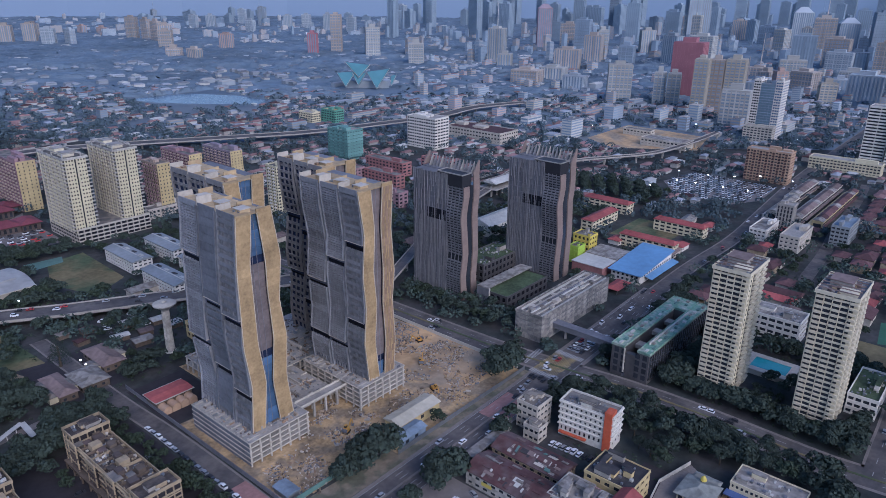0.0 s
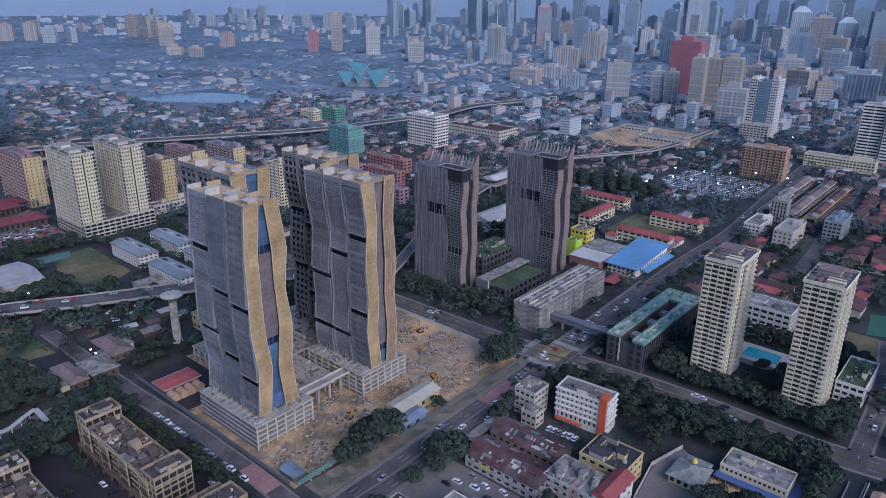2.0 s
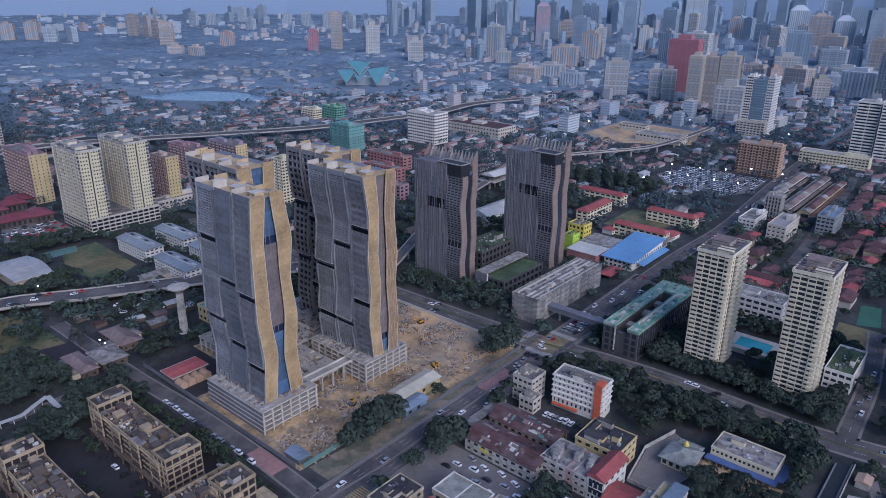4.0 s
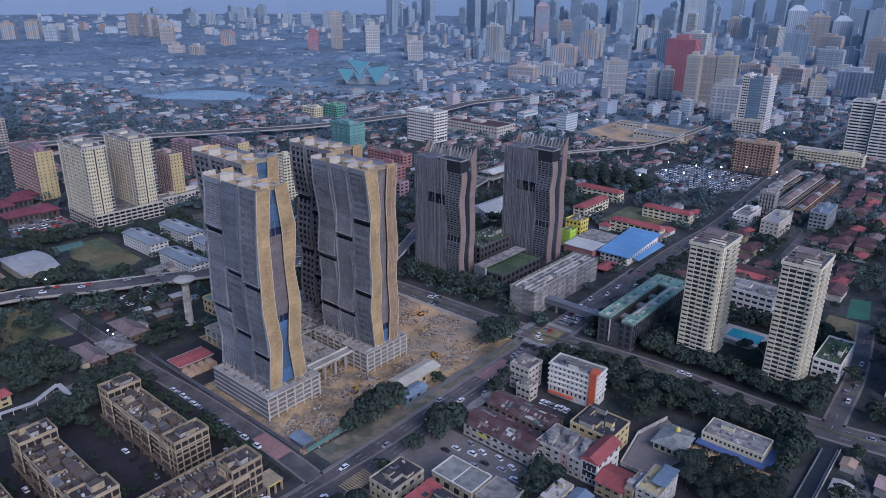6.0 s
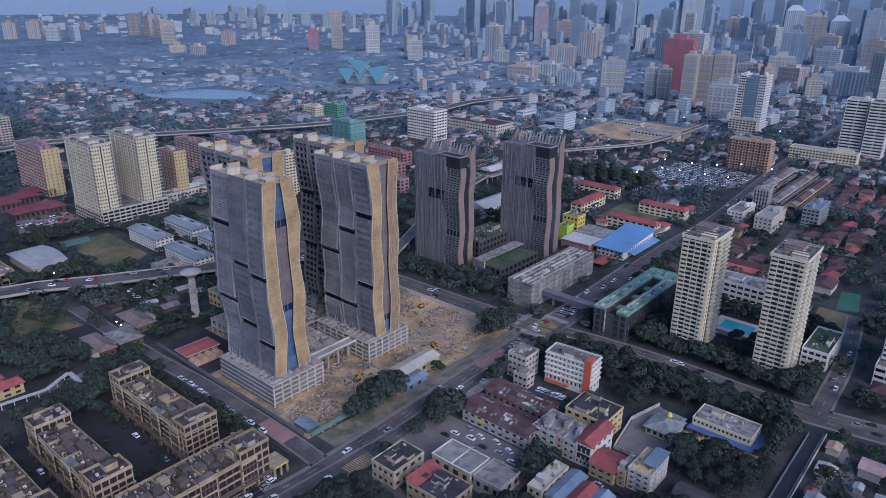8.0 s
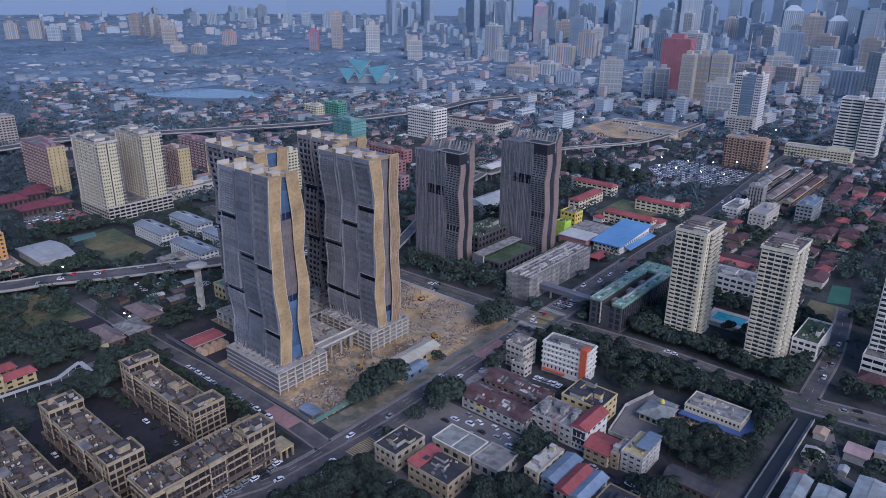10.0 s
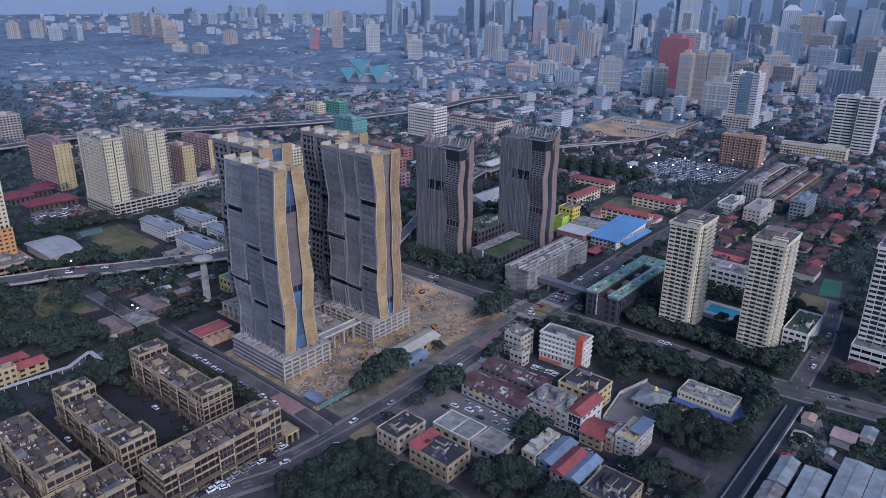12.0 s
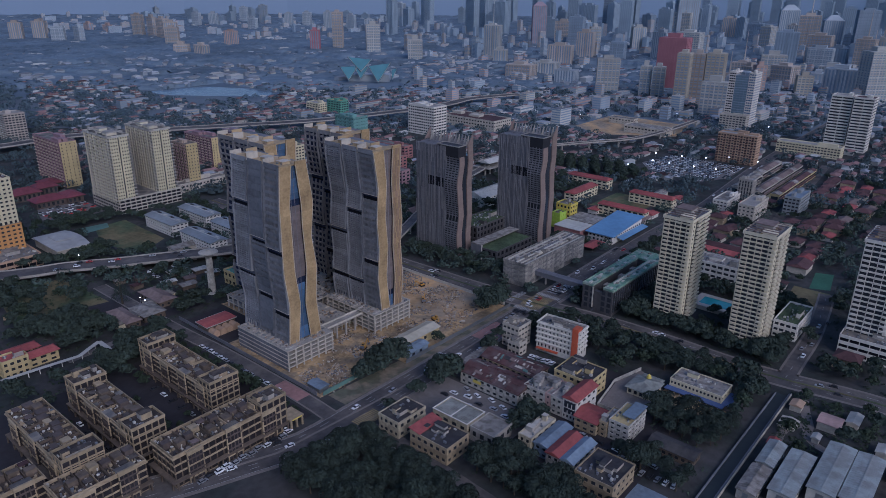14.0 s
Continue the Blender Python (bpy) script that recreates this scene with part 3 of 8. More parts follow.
def wavy_tower(label, u, v, du, dv, z0, z1, ends, walls, gaps, phase, glazed, battens):
    """A tower of folded bays: wall bands and mullions a floor, gap floors filled with shade colour, gold end strips
    with a glazed joint between.
    """
    front, front_in, rear_in, rear = ends
    ob = thing("tower", label, "tower", at(u, v, 0), "wavy towers of the building site")
    n = 27
    fh = (z1 - z0) / n
    bays = len(walls)
    levels = [z0 + i * fh for i in range(n + 1)]
    rnd = random.Random(int(u))
    open_front = walls[0] == "open"
    for k in range(bays):
        y0, y1 = k * dv / bays, (k + 1) * dv / bays - (1.1 if k < bays - 1 else 0)
        kind = walls[k]
        wall = {"grid": "netting_pale", "smooth": "netting", "lattice": "band_pale", "open": "slab_grey"}[kind]

        def f(z, s=phase[k], g=[z0 + q * fh for q in gaps[k]]):
            """The bay's face: the fold of the tower, moved a little up or down, stepping out above each open floor."""
            x = front(min(max(z + s, z0), z1)) + (0.25 if s else 0.0)
            for q in g:
                if z > q + 0.1:
                    x -= max(0.0, 0.9 - (z - q) * 0.03)
            return x

        ys = y0 + (2.2 if k == 0 else 0.2)
        # Solid core behind the bands; its dark colour stands for unlit rooms.
        part("window_opening", Mesh().loft([[(f(a) + 1.0, ys, a), (du - 5, ys, a), (du - 5, y1, a), (f(a) + 1.0, y1, a)] for a in levels], "shade_fill_blue" if kind in ("grid", "open") else "netting_shade"), ob, "solid core in the shade colour of unglazed openings")
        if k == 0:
            part("window_opening", Mesh().loft([[(f(a) + 1.0, 0.3, a), (front_in(a) - 0.6, 0.3, a), (front_in(a) - 0.6, 2.2, a), (f(a) + 1.0, 2.2, a)] for a in levels], "shade_fill_blue"), ob)
        for i in range(1, n):
            if i in gaps[k]:
                part("slab_edge", Mesh().box(f(levels[i + 1] if i < n - 1 else z1) - 0.1, f(levels[i]) + 1.2, y0 + 0.2, y1 - 0.1, levels[i] + fh - 0.3, levels[i] + fh, "concrete_pale"), ob, "pale slab edge over an open floor")
                continue
            pattern = ((0, 0.42),)
            if kind == "smooth":
                pattern = ((0, 0.4), (0.7, 0.25)) if 9 <= i <= 14 else ((0, 0.93),)
            if kind == "lattice":
                pattern = ((0, 0.2), (0.33, 0.14), (0.66, 0.14))
            if kind == "open":
                pattern = ((0, 0.17), (0.3, 0.05)) if i % 3 else ((0, 0.26),)
            bm = Mesh()
            for p, t in pattern:
                a, b = levels[i] + p * fh, levels[i] + (p + t) * fh
                fa, fb = f(a), f(b)
                bm.hexa([(fa, y0 + 0.2, a), (fa + 1.1, y0 + 0.2, a), (fa + 1.1, y1, a), (fa, y1, a), (fb, y0 + 0.2, b), (fb + 1.1, y0 + 0.2, b), (fb + 1.1, y1, b), (fb, y1, b)], wall)
            part("floor_band", bm, ob)
        cols = {"grid": 9, "smooth": 8, "lattice": 6, "open": 3}[kind]
        for c in range(cols + 1):
            edge = c in (0, cols)
            w = 0.55 if edge else {"grid": 0.6 if c % 2 else 0.28, "smooth": 0.22, "lattice": 0.2, "open": 0.35}[kind]
            y = y0 + 0.15 + c * (y1 - y0 - 0.6) / cols
            o = -0.35 if edge else 0.05
            pm = Mesh()
            cuts = [-1, *sorted(gaps[k]), n]
            for c0, c1 in zip(cuts, cuts[1:]):
                pm.loft([[(f(a + 0.11) + o, y, a), (f(a + 0.11) + 1.0, y, a), (f(a + 0.11) + 1.0, y + w, a), (f(a + 0.11) + o, y + w, a)] for a in levels[c0 + 1:c1]] + [[(f(levels[c1]) + d, q, levels[c1]) for d, q in ((o, y), (1.0, y), (1.0, y + w), (o, y + w))]], wall)
            part("pier", pm, ob)
        # Near-black box in each gap floor paints the shade of its depth.
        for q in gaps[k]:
            part("open_floor", Mesh().box(f(levels[q]) + 0.75, f(levels[q]) + 1.6, y0 + 0.3, y1 - 0.1, levels[q], levels[q] + fh - 0.3, "shade_fill"), ob, "near-black box painting the shade of an open floor")
        top = f(z1)
        part("roof_slab", Mesh().box(top + 0.4, du - 5.2, y0 + 0.2, y1 - 0.2, z1 - 0.2, z1 + 0.25, "roof_tan"), ob, "pale new concrete roof slab")
        for q, (dx, hh) in enumerate(((0.0, 2.6), (8.5, 1.4))):
            part("roof_fin", Mesh().box(top - 0.2 + dx, top + dx + 6.5, y1 - 0.3 - q * 1.6, y1 + 0.15 - q * 1.6, z1 - 1.5, z1 + hh + (k + q) % 2, "roof_tan" if q else "concrete_pale"), ob)
        part("roof_housing", Mesh().box(top + 4, top + 8.5, y0 + 2, y0 + 6.5, z1 + 0.2, z1 + 1.9, "roof_tan").box(top + 3.6, top + 8.8, y0 + 1.6, y0 + 6.8, z1 + 1.9, z1 + 2.15, "concrete_pale"), ob)
        part("parapet", Mesh().box(top - 0.15, top + 0.25, y0 + 0.2, y1 - 0.4, z1 - 1.2, z1 + 1.2, wall), ob)
        for q in range(3):
            x, y = top + rnd.uniform(2, 9), y0 + rnd.uniform(1, 10)
            part("roof_crate", Mesh().box(x, x + rnd.uniform(0.8, 2), y, y + rnd.uniform(0.8, 2), z1 + 0.2, z1 + rnd.uniform(0.7, 1.4), ("steel", "concrete_dark", "gold_dark")[q]), ob)
    # end walls of folded panels
    for a_, b_, mtl, seam in ((front, front_in, "gold_panel", False), (rear_in, rear, "gold_panel", battens)):
        step = 1 if not open_front else 2
        for i in range(0, n, step):
            a, b = levels[i], levels[min(i + step, n)] - 0.07
            for p, q in (((0, 1),) if not seam else ((0, 0.5), (0.5, 1))):
                xs = [a_(z) + (b_(z) - a_(z)) * t + (0.03 if t else 0) for z in (a, b) for t in (p, q)]
                xs[1] -= 0.03
                xs[3] -= 0.03
                part("panel", Mesh().hexa([(xs[0], -0.35, a), (xs[1], -0.35, a), (xs[1], 0.25, a), (xs[0], 0.25, a), (xs[2], -0.35, b), (xs[3], -0.35, b), (xs[3], 0.25, b), (xs[2], 0.25, b)], mtl if not seam else "gold_dark"), ob)
        if seam:
            for q in range(6):
                sm = Mesh()
                for i in range(n):
                    if (i * 2 + 3 * q + (i * i * q) % 3) % 7 < 4:
                        a, b = levels[i], levels[i + 1]
                        x, x2 = (a_(z) + (b_(z) - a_(z)) * (q + 0.25) / 6 for z in (a, b))
                        sm.hexa([(x, -0.48, a), (x + 0.5, -0.48, a), (x + 0.5, -0.3, a), (x, -0.3, a), (x2, -0.48, b), (x2 + 0.5, -0.48, b), (x2 + 0.5, -0.3, b), (x2, -0.3, b)], "gold_panel")
                part("batten", sm, ob)
        for e in (a_, b_):
            part("edge_trim", Mesh().loft([[(e(a) - 0.14, -0.5, a), (e(a) + 0.14, -0.5, a), (e(a) + 0.14, -0.2, a), (e(a) - 0.14, -0.2, a)] for a in levels], "edge_trim"), ob, "pale edge trim of the folded wall")
    part("end_cap", Mesh().box(front(z1), front_in(z1), -0.3, 5, z1, z1 + 0.7, "roof_tan"), ob)
    part("end_cap", Mesh().box(rear_in(z1), rear(z1), -0.3, 0.5, z1, z1 + 1.6, "gold_panel"), ob)
    part("end_cap", Mesh().box(rear_in(z1) + 1, rear(z1) - 0.5, 0.5, 6, z1 - 1, z1 + 0.3, "roof_tan"), ob)
    # the joint between the two gold strips
    for i in range(n):
        blue = any(p <= i / n < q for p, q in glazed)
        a, b = levels[i], levels[i + 1] - 0.1
        if not blue and any(abs(i / n - p) < 0.035 or abs(i / n - q) < 0.035 for p, q in glazed):
            continue
        x = [e(z) for z in (a, b) for e in (front_in, rear_in)]
        part("glazing_panel", Mesh().hexa([(x[0] - 0.4, 1.2, a), (x[1] + 0.4, 1.2, a), (x[1] + 0.4, 1.6, a), (x[0] - 0.4, 1.6, a), (x[2] - 0.4, 1.2, b), (x[3] + 0.4, 1.2, b), (x[3] + 0.4, 1.6, b), (x[2] - 0.4, 1.6, b)], "glass_blue" if blue else "infill_brown"), ob, "blue glazed joint panel" if blue else "")
    for t in (0.3, 0.62):
        part("mullion", Mesh().loft([[(front_in(a) + (rear_in(a) - front_in(a)) * t + d, e, a) for d, e in ((-0.09, 1.02), (0.09, 1.02), (0.09, 1.25), (-0.09, 1.25))] for a in levels], "screen_line"), ob)
    part("rear_wall", Mesh().loft([[(du - 4.6, 0.3, a), (rear(a) - 0.1, 0.3, a), (rear(a) - 0.1, dv, a), (du - 4.6, dv, a)] for a in levels], "netting"), ob)
    take(u, u + du, v, v + dv, 3)
    return ob


A_ENDS = (zigzag([(12, 0.3), (34, 2.0), (52, -0.2), (87, 0.1), (107, 1.6)]),
          zigzag([(12, 6.5), (34, 8.9), (52, 6.6), (87, 6.2), (107, 8.6)]),
          zigzag([(12, 14.5), (32, 12.3), (52, 14.4), (74, 13.3), (87, 13.4), (107, 11.3)]),
          zigzag([(12, 21.5), (32, 19.3), (51, 20.9), (68, 18.6), (87, 20.8), (107, 17.9)]))
B_ENDS = (zigzag([(12, 3.8), (33, 1.5), (50, 3.1), (66, 1.7), (86, 3.3), (106, 0.1)]),
          zigzag([(12, 10.3), (31, 8.2), (51, 9.7), (67, 8.2), (87, 9.5), (106, 7.8)]),
          zigzag([(12, 13.9), (30, 15.1), (50, 13.7), (66, 14.4), (88, 13.4), (106, 14.8)]),
          zigzag([(12, 20.2), (28, 21.5), (50, 20.0), (64, 21.6), (86, 19.8), (106, 21.3)]))
wavy_tower("tall wavy tower wrapped in grey netting with gold folded end walls", 138, 222, 21, 40, 12, 107, A_ENDS, ("grid", "smooth", "lattice"), ((4, 14), (6, 15), (9, 20)), (0, -4, 7), ((0, 0.3), (0.78, 1)), False)
wavy_tower("tall wavy tower with grey floors and gold folded end walls", 196, 215.6, 21, 39, 12, 106, B_ENDS, ("grid", "lattice", "lattice"), ((8, 19), (4, 16), (4, 12)), (0, 5, 10), ((0, 0.04),), True)
wavy_tower("unfinished wavy concrete tower behind its twin", 163, 266, 21, 44, 12, 107, B_ENDS, ("open", "open", "open"), ((6, 17), (9, 20), (5, 13)), (0, 4, 8), ((0.5, 1),), False)
wavy_tower("unfinished wavy tower with open dark concrete floors", 211, 256, 21, 35, 12, 107, B_ENDS, ("open", "open", "open"), ((7, 20), (5, 16), (9, 18)), (0, 5, 9), (), False)


def podium(label, u, v, du, dv, h, floors, closed):
    """An open concrete deck on columns."""
    ob = thing("podium", label, "building", at(u, v), "podium decks of the building site")
    fh = h / floors
    for k in range(1, floors + 1):
        s = Mesh().box(0, du, 0, dv, k * fh - 0.35, k * fh, "concrete")
        s.ring(-0.15, du + 0.15, -0.15, dv + 0.15, k * fh - 0.4, k * fh + 0.12, 0.25, "concrete_pale")
        part("deck", s, ob)
    col = Mesh().box(-0.35, 0.35, -0.35, 0.35, 0, h, "concrete_pale").data("column")
    for i in range(int(du // 5) + 1):
        for j in range(int(dv // 5) + 1):
            if i in (0, int(du // 5)) or j in (0, int(dv // 5)):
                part("column", col, ob, "", pose(0.5 + i * (du - 1) / int(du // 5), 0.5 + j * (dv - 1) / int(dv // 5), 0))
    # Solid darker block fills the decks behind the columns.
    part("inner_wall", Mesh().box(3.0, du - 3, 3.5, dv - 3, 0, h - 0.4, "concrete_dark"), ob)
    if closed:
        part("netting_screen", Mesh().box(0.05, 0.2, 0.3, dv, 0.5, h - 0.4, "netting_pale"), ob, "grey safety netting")
    r = random.Random(int(u + v))
    litter = Mesh()
    for _ in range(int(du * dv / 7)):
        x, y = r.uniform(0.5, du - 3), r.uniform(0.5, dv - 3)
        a, b = (r.uniform(0.3, 3.5), r.uniform(0.2, 0.7)) if r.random() < 0.5 else (r.uniform(0.2, 0.7), r.uniform(0.3, 3.5))
        litter.box(x, x + a, y, y + b, h, h + r.uniform(0.15, 1.1), r.choice(("concrete", "concrete_dark", "concrete_pale", "rubble", "gold_dark", "steel", "shop_tan")), False)
    tagged(part("deck_litter", litter, ob, "planks, props and rubble on the deck"), kind="stuff")
    part("low_wall", Mesh().box(du * 0.3, du * 0.32, dv * 0.1, dv * 0.9, h, h + 1.6, "concrete").box(du * 0.6, du * 0.62, dv * 0.2, dv * 0.8, h, h + 1.2, "concrete_pale"), ob)
    beam = Mesh().box(0.8, 6.5, 0, 1.2, h, h + 0.7, "concrete").data("roof_beam")
    for j in range(int(dv // 4)):
        part("roof_beam", beam, ob, "", pose(0, 2 + j * 4, 0))
    take(u, u + du, v, v + dv, 2)
    return ob


podium("open concrete podium with white slab edges and netting", 133, 217, 31, 44, 12, 5, True)
podium("open concrete podium under a wavy tower", 192, 213.5, 30, 42, 12, 5, False)
podium("open concrete deck joining the towers", 166, 232, 24, 60, 7, 2, False)
podium("open concrete deck under the rear towers", 158, 262, 74, 48, 8, 2, False)
ramp = thing("ramp_bridge", "pale concrete ramp bridge between the podium decks", "ramp", at(163, 224))
part("ramp_deck", Mesh().box(0, 30, 0, 5, 9.6, 10.2, "concrete").box(0, 30, -0.2, 0.1, 10.2, 11.2, "concrete_pale").box(0, 30, 4.9, 5.2, 10.2, 11.2, "concrete_pale"), ramp)
for i in range(4):
    part("column", Mesh().box(4 + i * 7, 5 + i * 7, 2, 3, 0, 9.6, "concrete"), ramp)

# ---- dark slatted towers ----
def slatted_tower(label, u, v, du, dv, h, fold):
    """A dark tower: louvred near bay, a wall of uneven vertical slats, two bronze folded strips on its end, leaning roof fins."""
    ob = thing("tower", label, "tower", at(u, v), "pair of dark slatted towers")
    n = 24
    fh = h / n
    mean = sum(x for _, x in fold) / len(fold)
    fr = zigzag([(z, mean * 0.5 + (x - mean) * 0.45) for z, x in fold])
    levels = [i * fh for i in range(n + 1)]
    part("window_glass", Mesh().loft([[(fr(a) + 0.7, 0.3, a), (du, 0.3, a), (du, 12.4, a), (fr(a) + 0.7, 12.4, a)] for a in levels if a < h - 6], "glass"), ob, "dark glass behind louvres")
    part("window_glass", Mesh().box(1.15, du, 12.4, dv, 0, h - 1, "screen_dark"), ob, "grey back wall behind slats")
    for i in range((n - 2) * 2):
        if i // 2 == 8:
            continue
        a = i * fh / 2
        b = a + fh * 0.24
        part("louvre", Mesh().hexa([(fr(a), 0.2, a), (fr(a) + 0.8, 0.2, a), (fr(a) + 0.8, 12.4, a), (fr(a), 12.4, a), (fr(b), 0.2, b), (fr(b) + 0.8, 0.2, b), (fr(b) + 0.8, 12.4, b), (fr(b), 12.4, b)], "screen_dark"), ob)
    for c in range(5):
        y = 0.4 + c * 2.95
        part("pier", Mesh().loft([[(fr(a) - 0.05, y, a), (fr(a) + 0.7, y, a), (fr(a) + 0.7, y + 0.2, a), (fr(a) - 0.05, y + 0.2, a)] for a in levels if a < h - 6], "screen_dark"), ob)
    # Two floors are filled near-black as a dark band across the slats.
    for i in range(1, n):
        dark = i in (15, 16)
        part("floor_band", Mesh().box(1.0 if not dark else 0.9, 1.5, 12.6, dv - (0 if not dark else 12), i * fh, i * fh + (0.5 if not dark else fh), "screen_dark" if not dark else "shade_fill"), ob)
    rnd = random.Random(int(u))
    for k in range(46):
        y = 12.7 + k * (dv - 13.1) / 45
        m = Mesh()
        i = 0
        while i < n:
            run = rnd.randint(2, 7)
            top = min(n, i + run)
            deep = rnd.choice((0.0, 0.25, 0.5))
            if not (k % 2 and rnd.random() < 0.45) and not (14 < i < 17):
                m.box(0.65 + deep * 0.5, 1.1 + deep * 0.3, y, y + 0.3, i * fh, top * fh - 0.1, "screen_line" if k % 3 == 0 or deep == 0 else "slat_grey", False)
            i = top
        if m.v:
            part("slat", m, ob)
    for e0, e1 in ((lambda z: fr(z) - 0.2, lambda z: fr(z) + du * 0.33), (lambda z: fr(z) * 0.6 + du * 0.66, lambda z: fr(z) * 0.6 + du)):
        for i in range(n):
            if e0(0) < 4 and i > n - 3:
                continue
            a, b = levels[i], levels[i + 1] - 0.05
            part("panel", Mesh().hexa([(e0(a), -0.4, a), (e1(a), -0.4, a), (e1(a), 0.4, a), (e0(a), 0.4, a), (e0(b), -0.4, b), (e1(b), -0.4, b), (e1(b), 0.4, b), (e0(b), 0.4, b)], "bronze"), ob)
    for i in range(n):
        part("joint_panel", Mesh().box(du * 0.3, du * 0.72, 2.0, 2.4, i * fh, (i + 1) * fh - 0.15, "infill_brown" if i not in (9, 15) else "concrete"), ob)
    part("roof_housing", Mesh().box(1.2, du * 0.62, 0.8, 21, h - 7, h + 0.6, "black_top"), ob, "black roof housing")
    part("roof_cap", Mesh().ring(1.0, du * 0.64, 0.6, 21.2, h + 0.4, h + 1.0, 0.7, "concrete"), ob, "pale rim of the roof housing")
    part("roof", Mesh().box(du * 0.62, du, 0.4, dv, h - 1, h - 0.6, "concrete_dark"), ob)
    for k in range(13):
        y = 3 + k * (dv - 7) / 12
        part("roof_fin", Mesh().hexa([(du - 4.5, y, h - 1), (du, y, h - 1), (du, y + 0.3, h - 1), (du - 4.5, y + 0.3, h - 1), (du - 0.4, y + 0.2, h + 6.5), (du + 0.1, y + 0.2, h + 6.5), (du + 0.1, y + 0.45, h + 6.5), (du - 0.4, y + 0.45, h + 6.5)], "screen_line" if k % 3 else "concrete"), ob)
    for y in (-0.4, dv - 0.8):
        part("roof_fin", Mesh().hexa([(du - 6, y, h), (du + 0.4, y, h), (du + 0.4, y + 0.8, h), (du - 6, y + 0.8, h), (du, y, h + 8), (du + 0.5, y, h + 8), (du + 0.5, y + 0.8, h + 8), (du, y + 0.8, h + 8)], "bronze"), ob)
    take(u, u + du, v, v + dv, 3)
    return ob


slatted_tower("dark office tower with vertical slats and bronze folded ends", 319, 257, 16, 41, 82, [(0, 4), (15, -0.5), (31, 4.5), (42, 2), (56, -1.7), (70, 4.5), (82, 1)])
slatted_tower("dark office tower with slats and bronze folded side walls", 386, 229.5, 19, 41, 82, [(0, 2), (10, 0), (33, 4.5), (54, -2.5), (66, 3.5), (82, 0)])

# ---- offices beside the avenue ----
framed("office_block", "dark low podium block with a planted roof", "building", 327, 226, 46, 23, 9.2, 2, 9, 5, "court_wall", "shade_fill", 0.4, 0.4, roof="garden", parapet=0.8, clutter=0)
sh = thing("roof_shelter", "long grey flat canopy over the podium roof", "roof", at(327, 240))
part("canopy", Mesh().box(-0.5, 48, 0, 9, 11.2, 11.9, "grey_roof"), sh)
part("end_wall", Mesh().box(-0.4, 0.4, -0.3, 9.3, 0, 11.2, "screen_dark"), sh)
part("post", Mesh().box(-0.6, 0.2, -0.9, -0.3, 0, 11.6, "white_paint"), sh, "white end post")
framed("office_block", "dark podium block between the slatted towers", "building", 350, 262, 44, 22, 14, 3, 10, 5, "court_wall", "shade_fill", 0.4, 0.4, roof="garden", parapet=0.8, clutter=2)
cp = framed("parking_deck", "grey stone-clad low block with plant on its roof", "building", 306, 187, 78, 18, 15.6, 4, 22, 5, "stone_clad", "concrete_dark", 0.8, 0.85, deep=0.2, roof="roof_stain", base=3.5, parapet=0.9, clutter=0)
rnd = random.Random(5)
for k in range(26):
    x, y = 3 + k * 2.8, rnd.uniform(2, 13)
    part("roof_plant", Mesh().box(x, x + rnd.uniform(1.5, 4), y, y + rnd.uniform(1, 3.5), 15.6, 15.6 + rnd.uniform(0.6, 2), "concrete_pale" if k % 3 else "grey_roof"), cp)
for k in range(5):
    part("roof_walk", Mesh().box(1.5, 76.5, 1.2 + k * 3.4, 2.0 + k * 3.4, 15.6, 16.2, "concrete_pale" if k % 2 else "pale_roof"), cp)
part("roof_rail", Mesh().box(2, 76, 9.2, 9.8, 15.6, 17.0, "concrete_dark").box(2, 76, 15.2, 15.8, 15.6, 16.6, "concrete_pale"), cp)
lk = thing("link_bridge", "dark covered footbridge across the avenue", "bridge", at(318, 142))
part("bridge_deck", Mesh().box(0, 5, 0, 46, 5.6, 6.1, "concrete_dark").box(0, 0.2, 0, 46, 6.1, 8.6, "screen_dark").box(4.8, 5, 0, 46, 6.1, 8.6, "screen_dark"), lk)
part("bridge_roof", Mesh().box(-0.4, 5.4, 0, 46, 8.6, 9.0, "concrete_dark"), lk)
for y in (11.5, 24, 37):
    part("column", Mesh().box(2, 3, y, y + 1, 0, 5.6, "concrete"), lk)

# courtyard block with green roof slabs
gb = thing("courtyard_block", "dark glass courtyard block with patchy green flat roofs", "building", at(304, 122))
take(304, 382, 122, 143, 3)
for x0, x1, y0, y1 in ((0, 77, 0, 6.2), (0, 77, 14, 20.5), (62, 77, 6.2, 14)):
    part("wing", Mesh().box(x0, x1, y0, y1, 0, 16.8, "court_wall"), gb)
    part("roof", Mesh().box(x0 - 0.3, x1 + 0.3, y0 - 0.3, y1 + 0.3, 16.8, 17.4, "green_roof"), gb, "weathered green flat roof")
    part("parapet", Mesh().ring(x0 - 0.35, x1 + 0.35, y0 - 0.35, y1 + 0.35, 16.6, 17.9, 0.3, "green_roof"), gb)
    for k in range(int((x1 - x0) // 5)):
        a, b = x0 + 1.5 + k * 5, y0 + rnd.uniform(0.8, max(0.9, y1 - y0 - 3))
        part("roof_box", Mesh().box(a, a + rnd.uniform(1, 3.4), b, b + rnd.uniform(0.8, 2), 17.4, 17.4 + rnd.uniform(0.3, 1.0), ("pale_roof", "green_faded", "grey_roof")[k % 3]), gb)
part("court_roof", Mesh().box(10, 60, 4.5, 5.2, 17.4, 18.4, "pale_roof"), gb, "pale roof edge along the court")
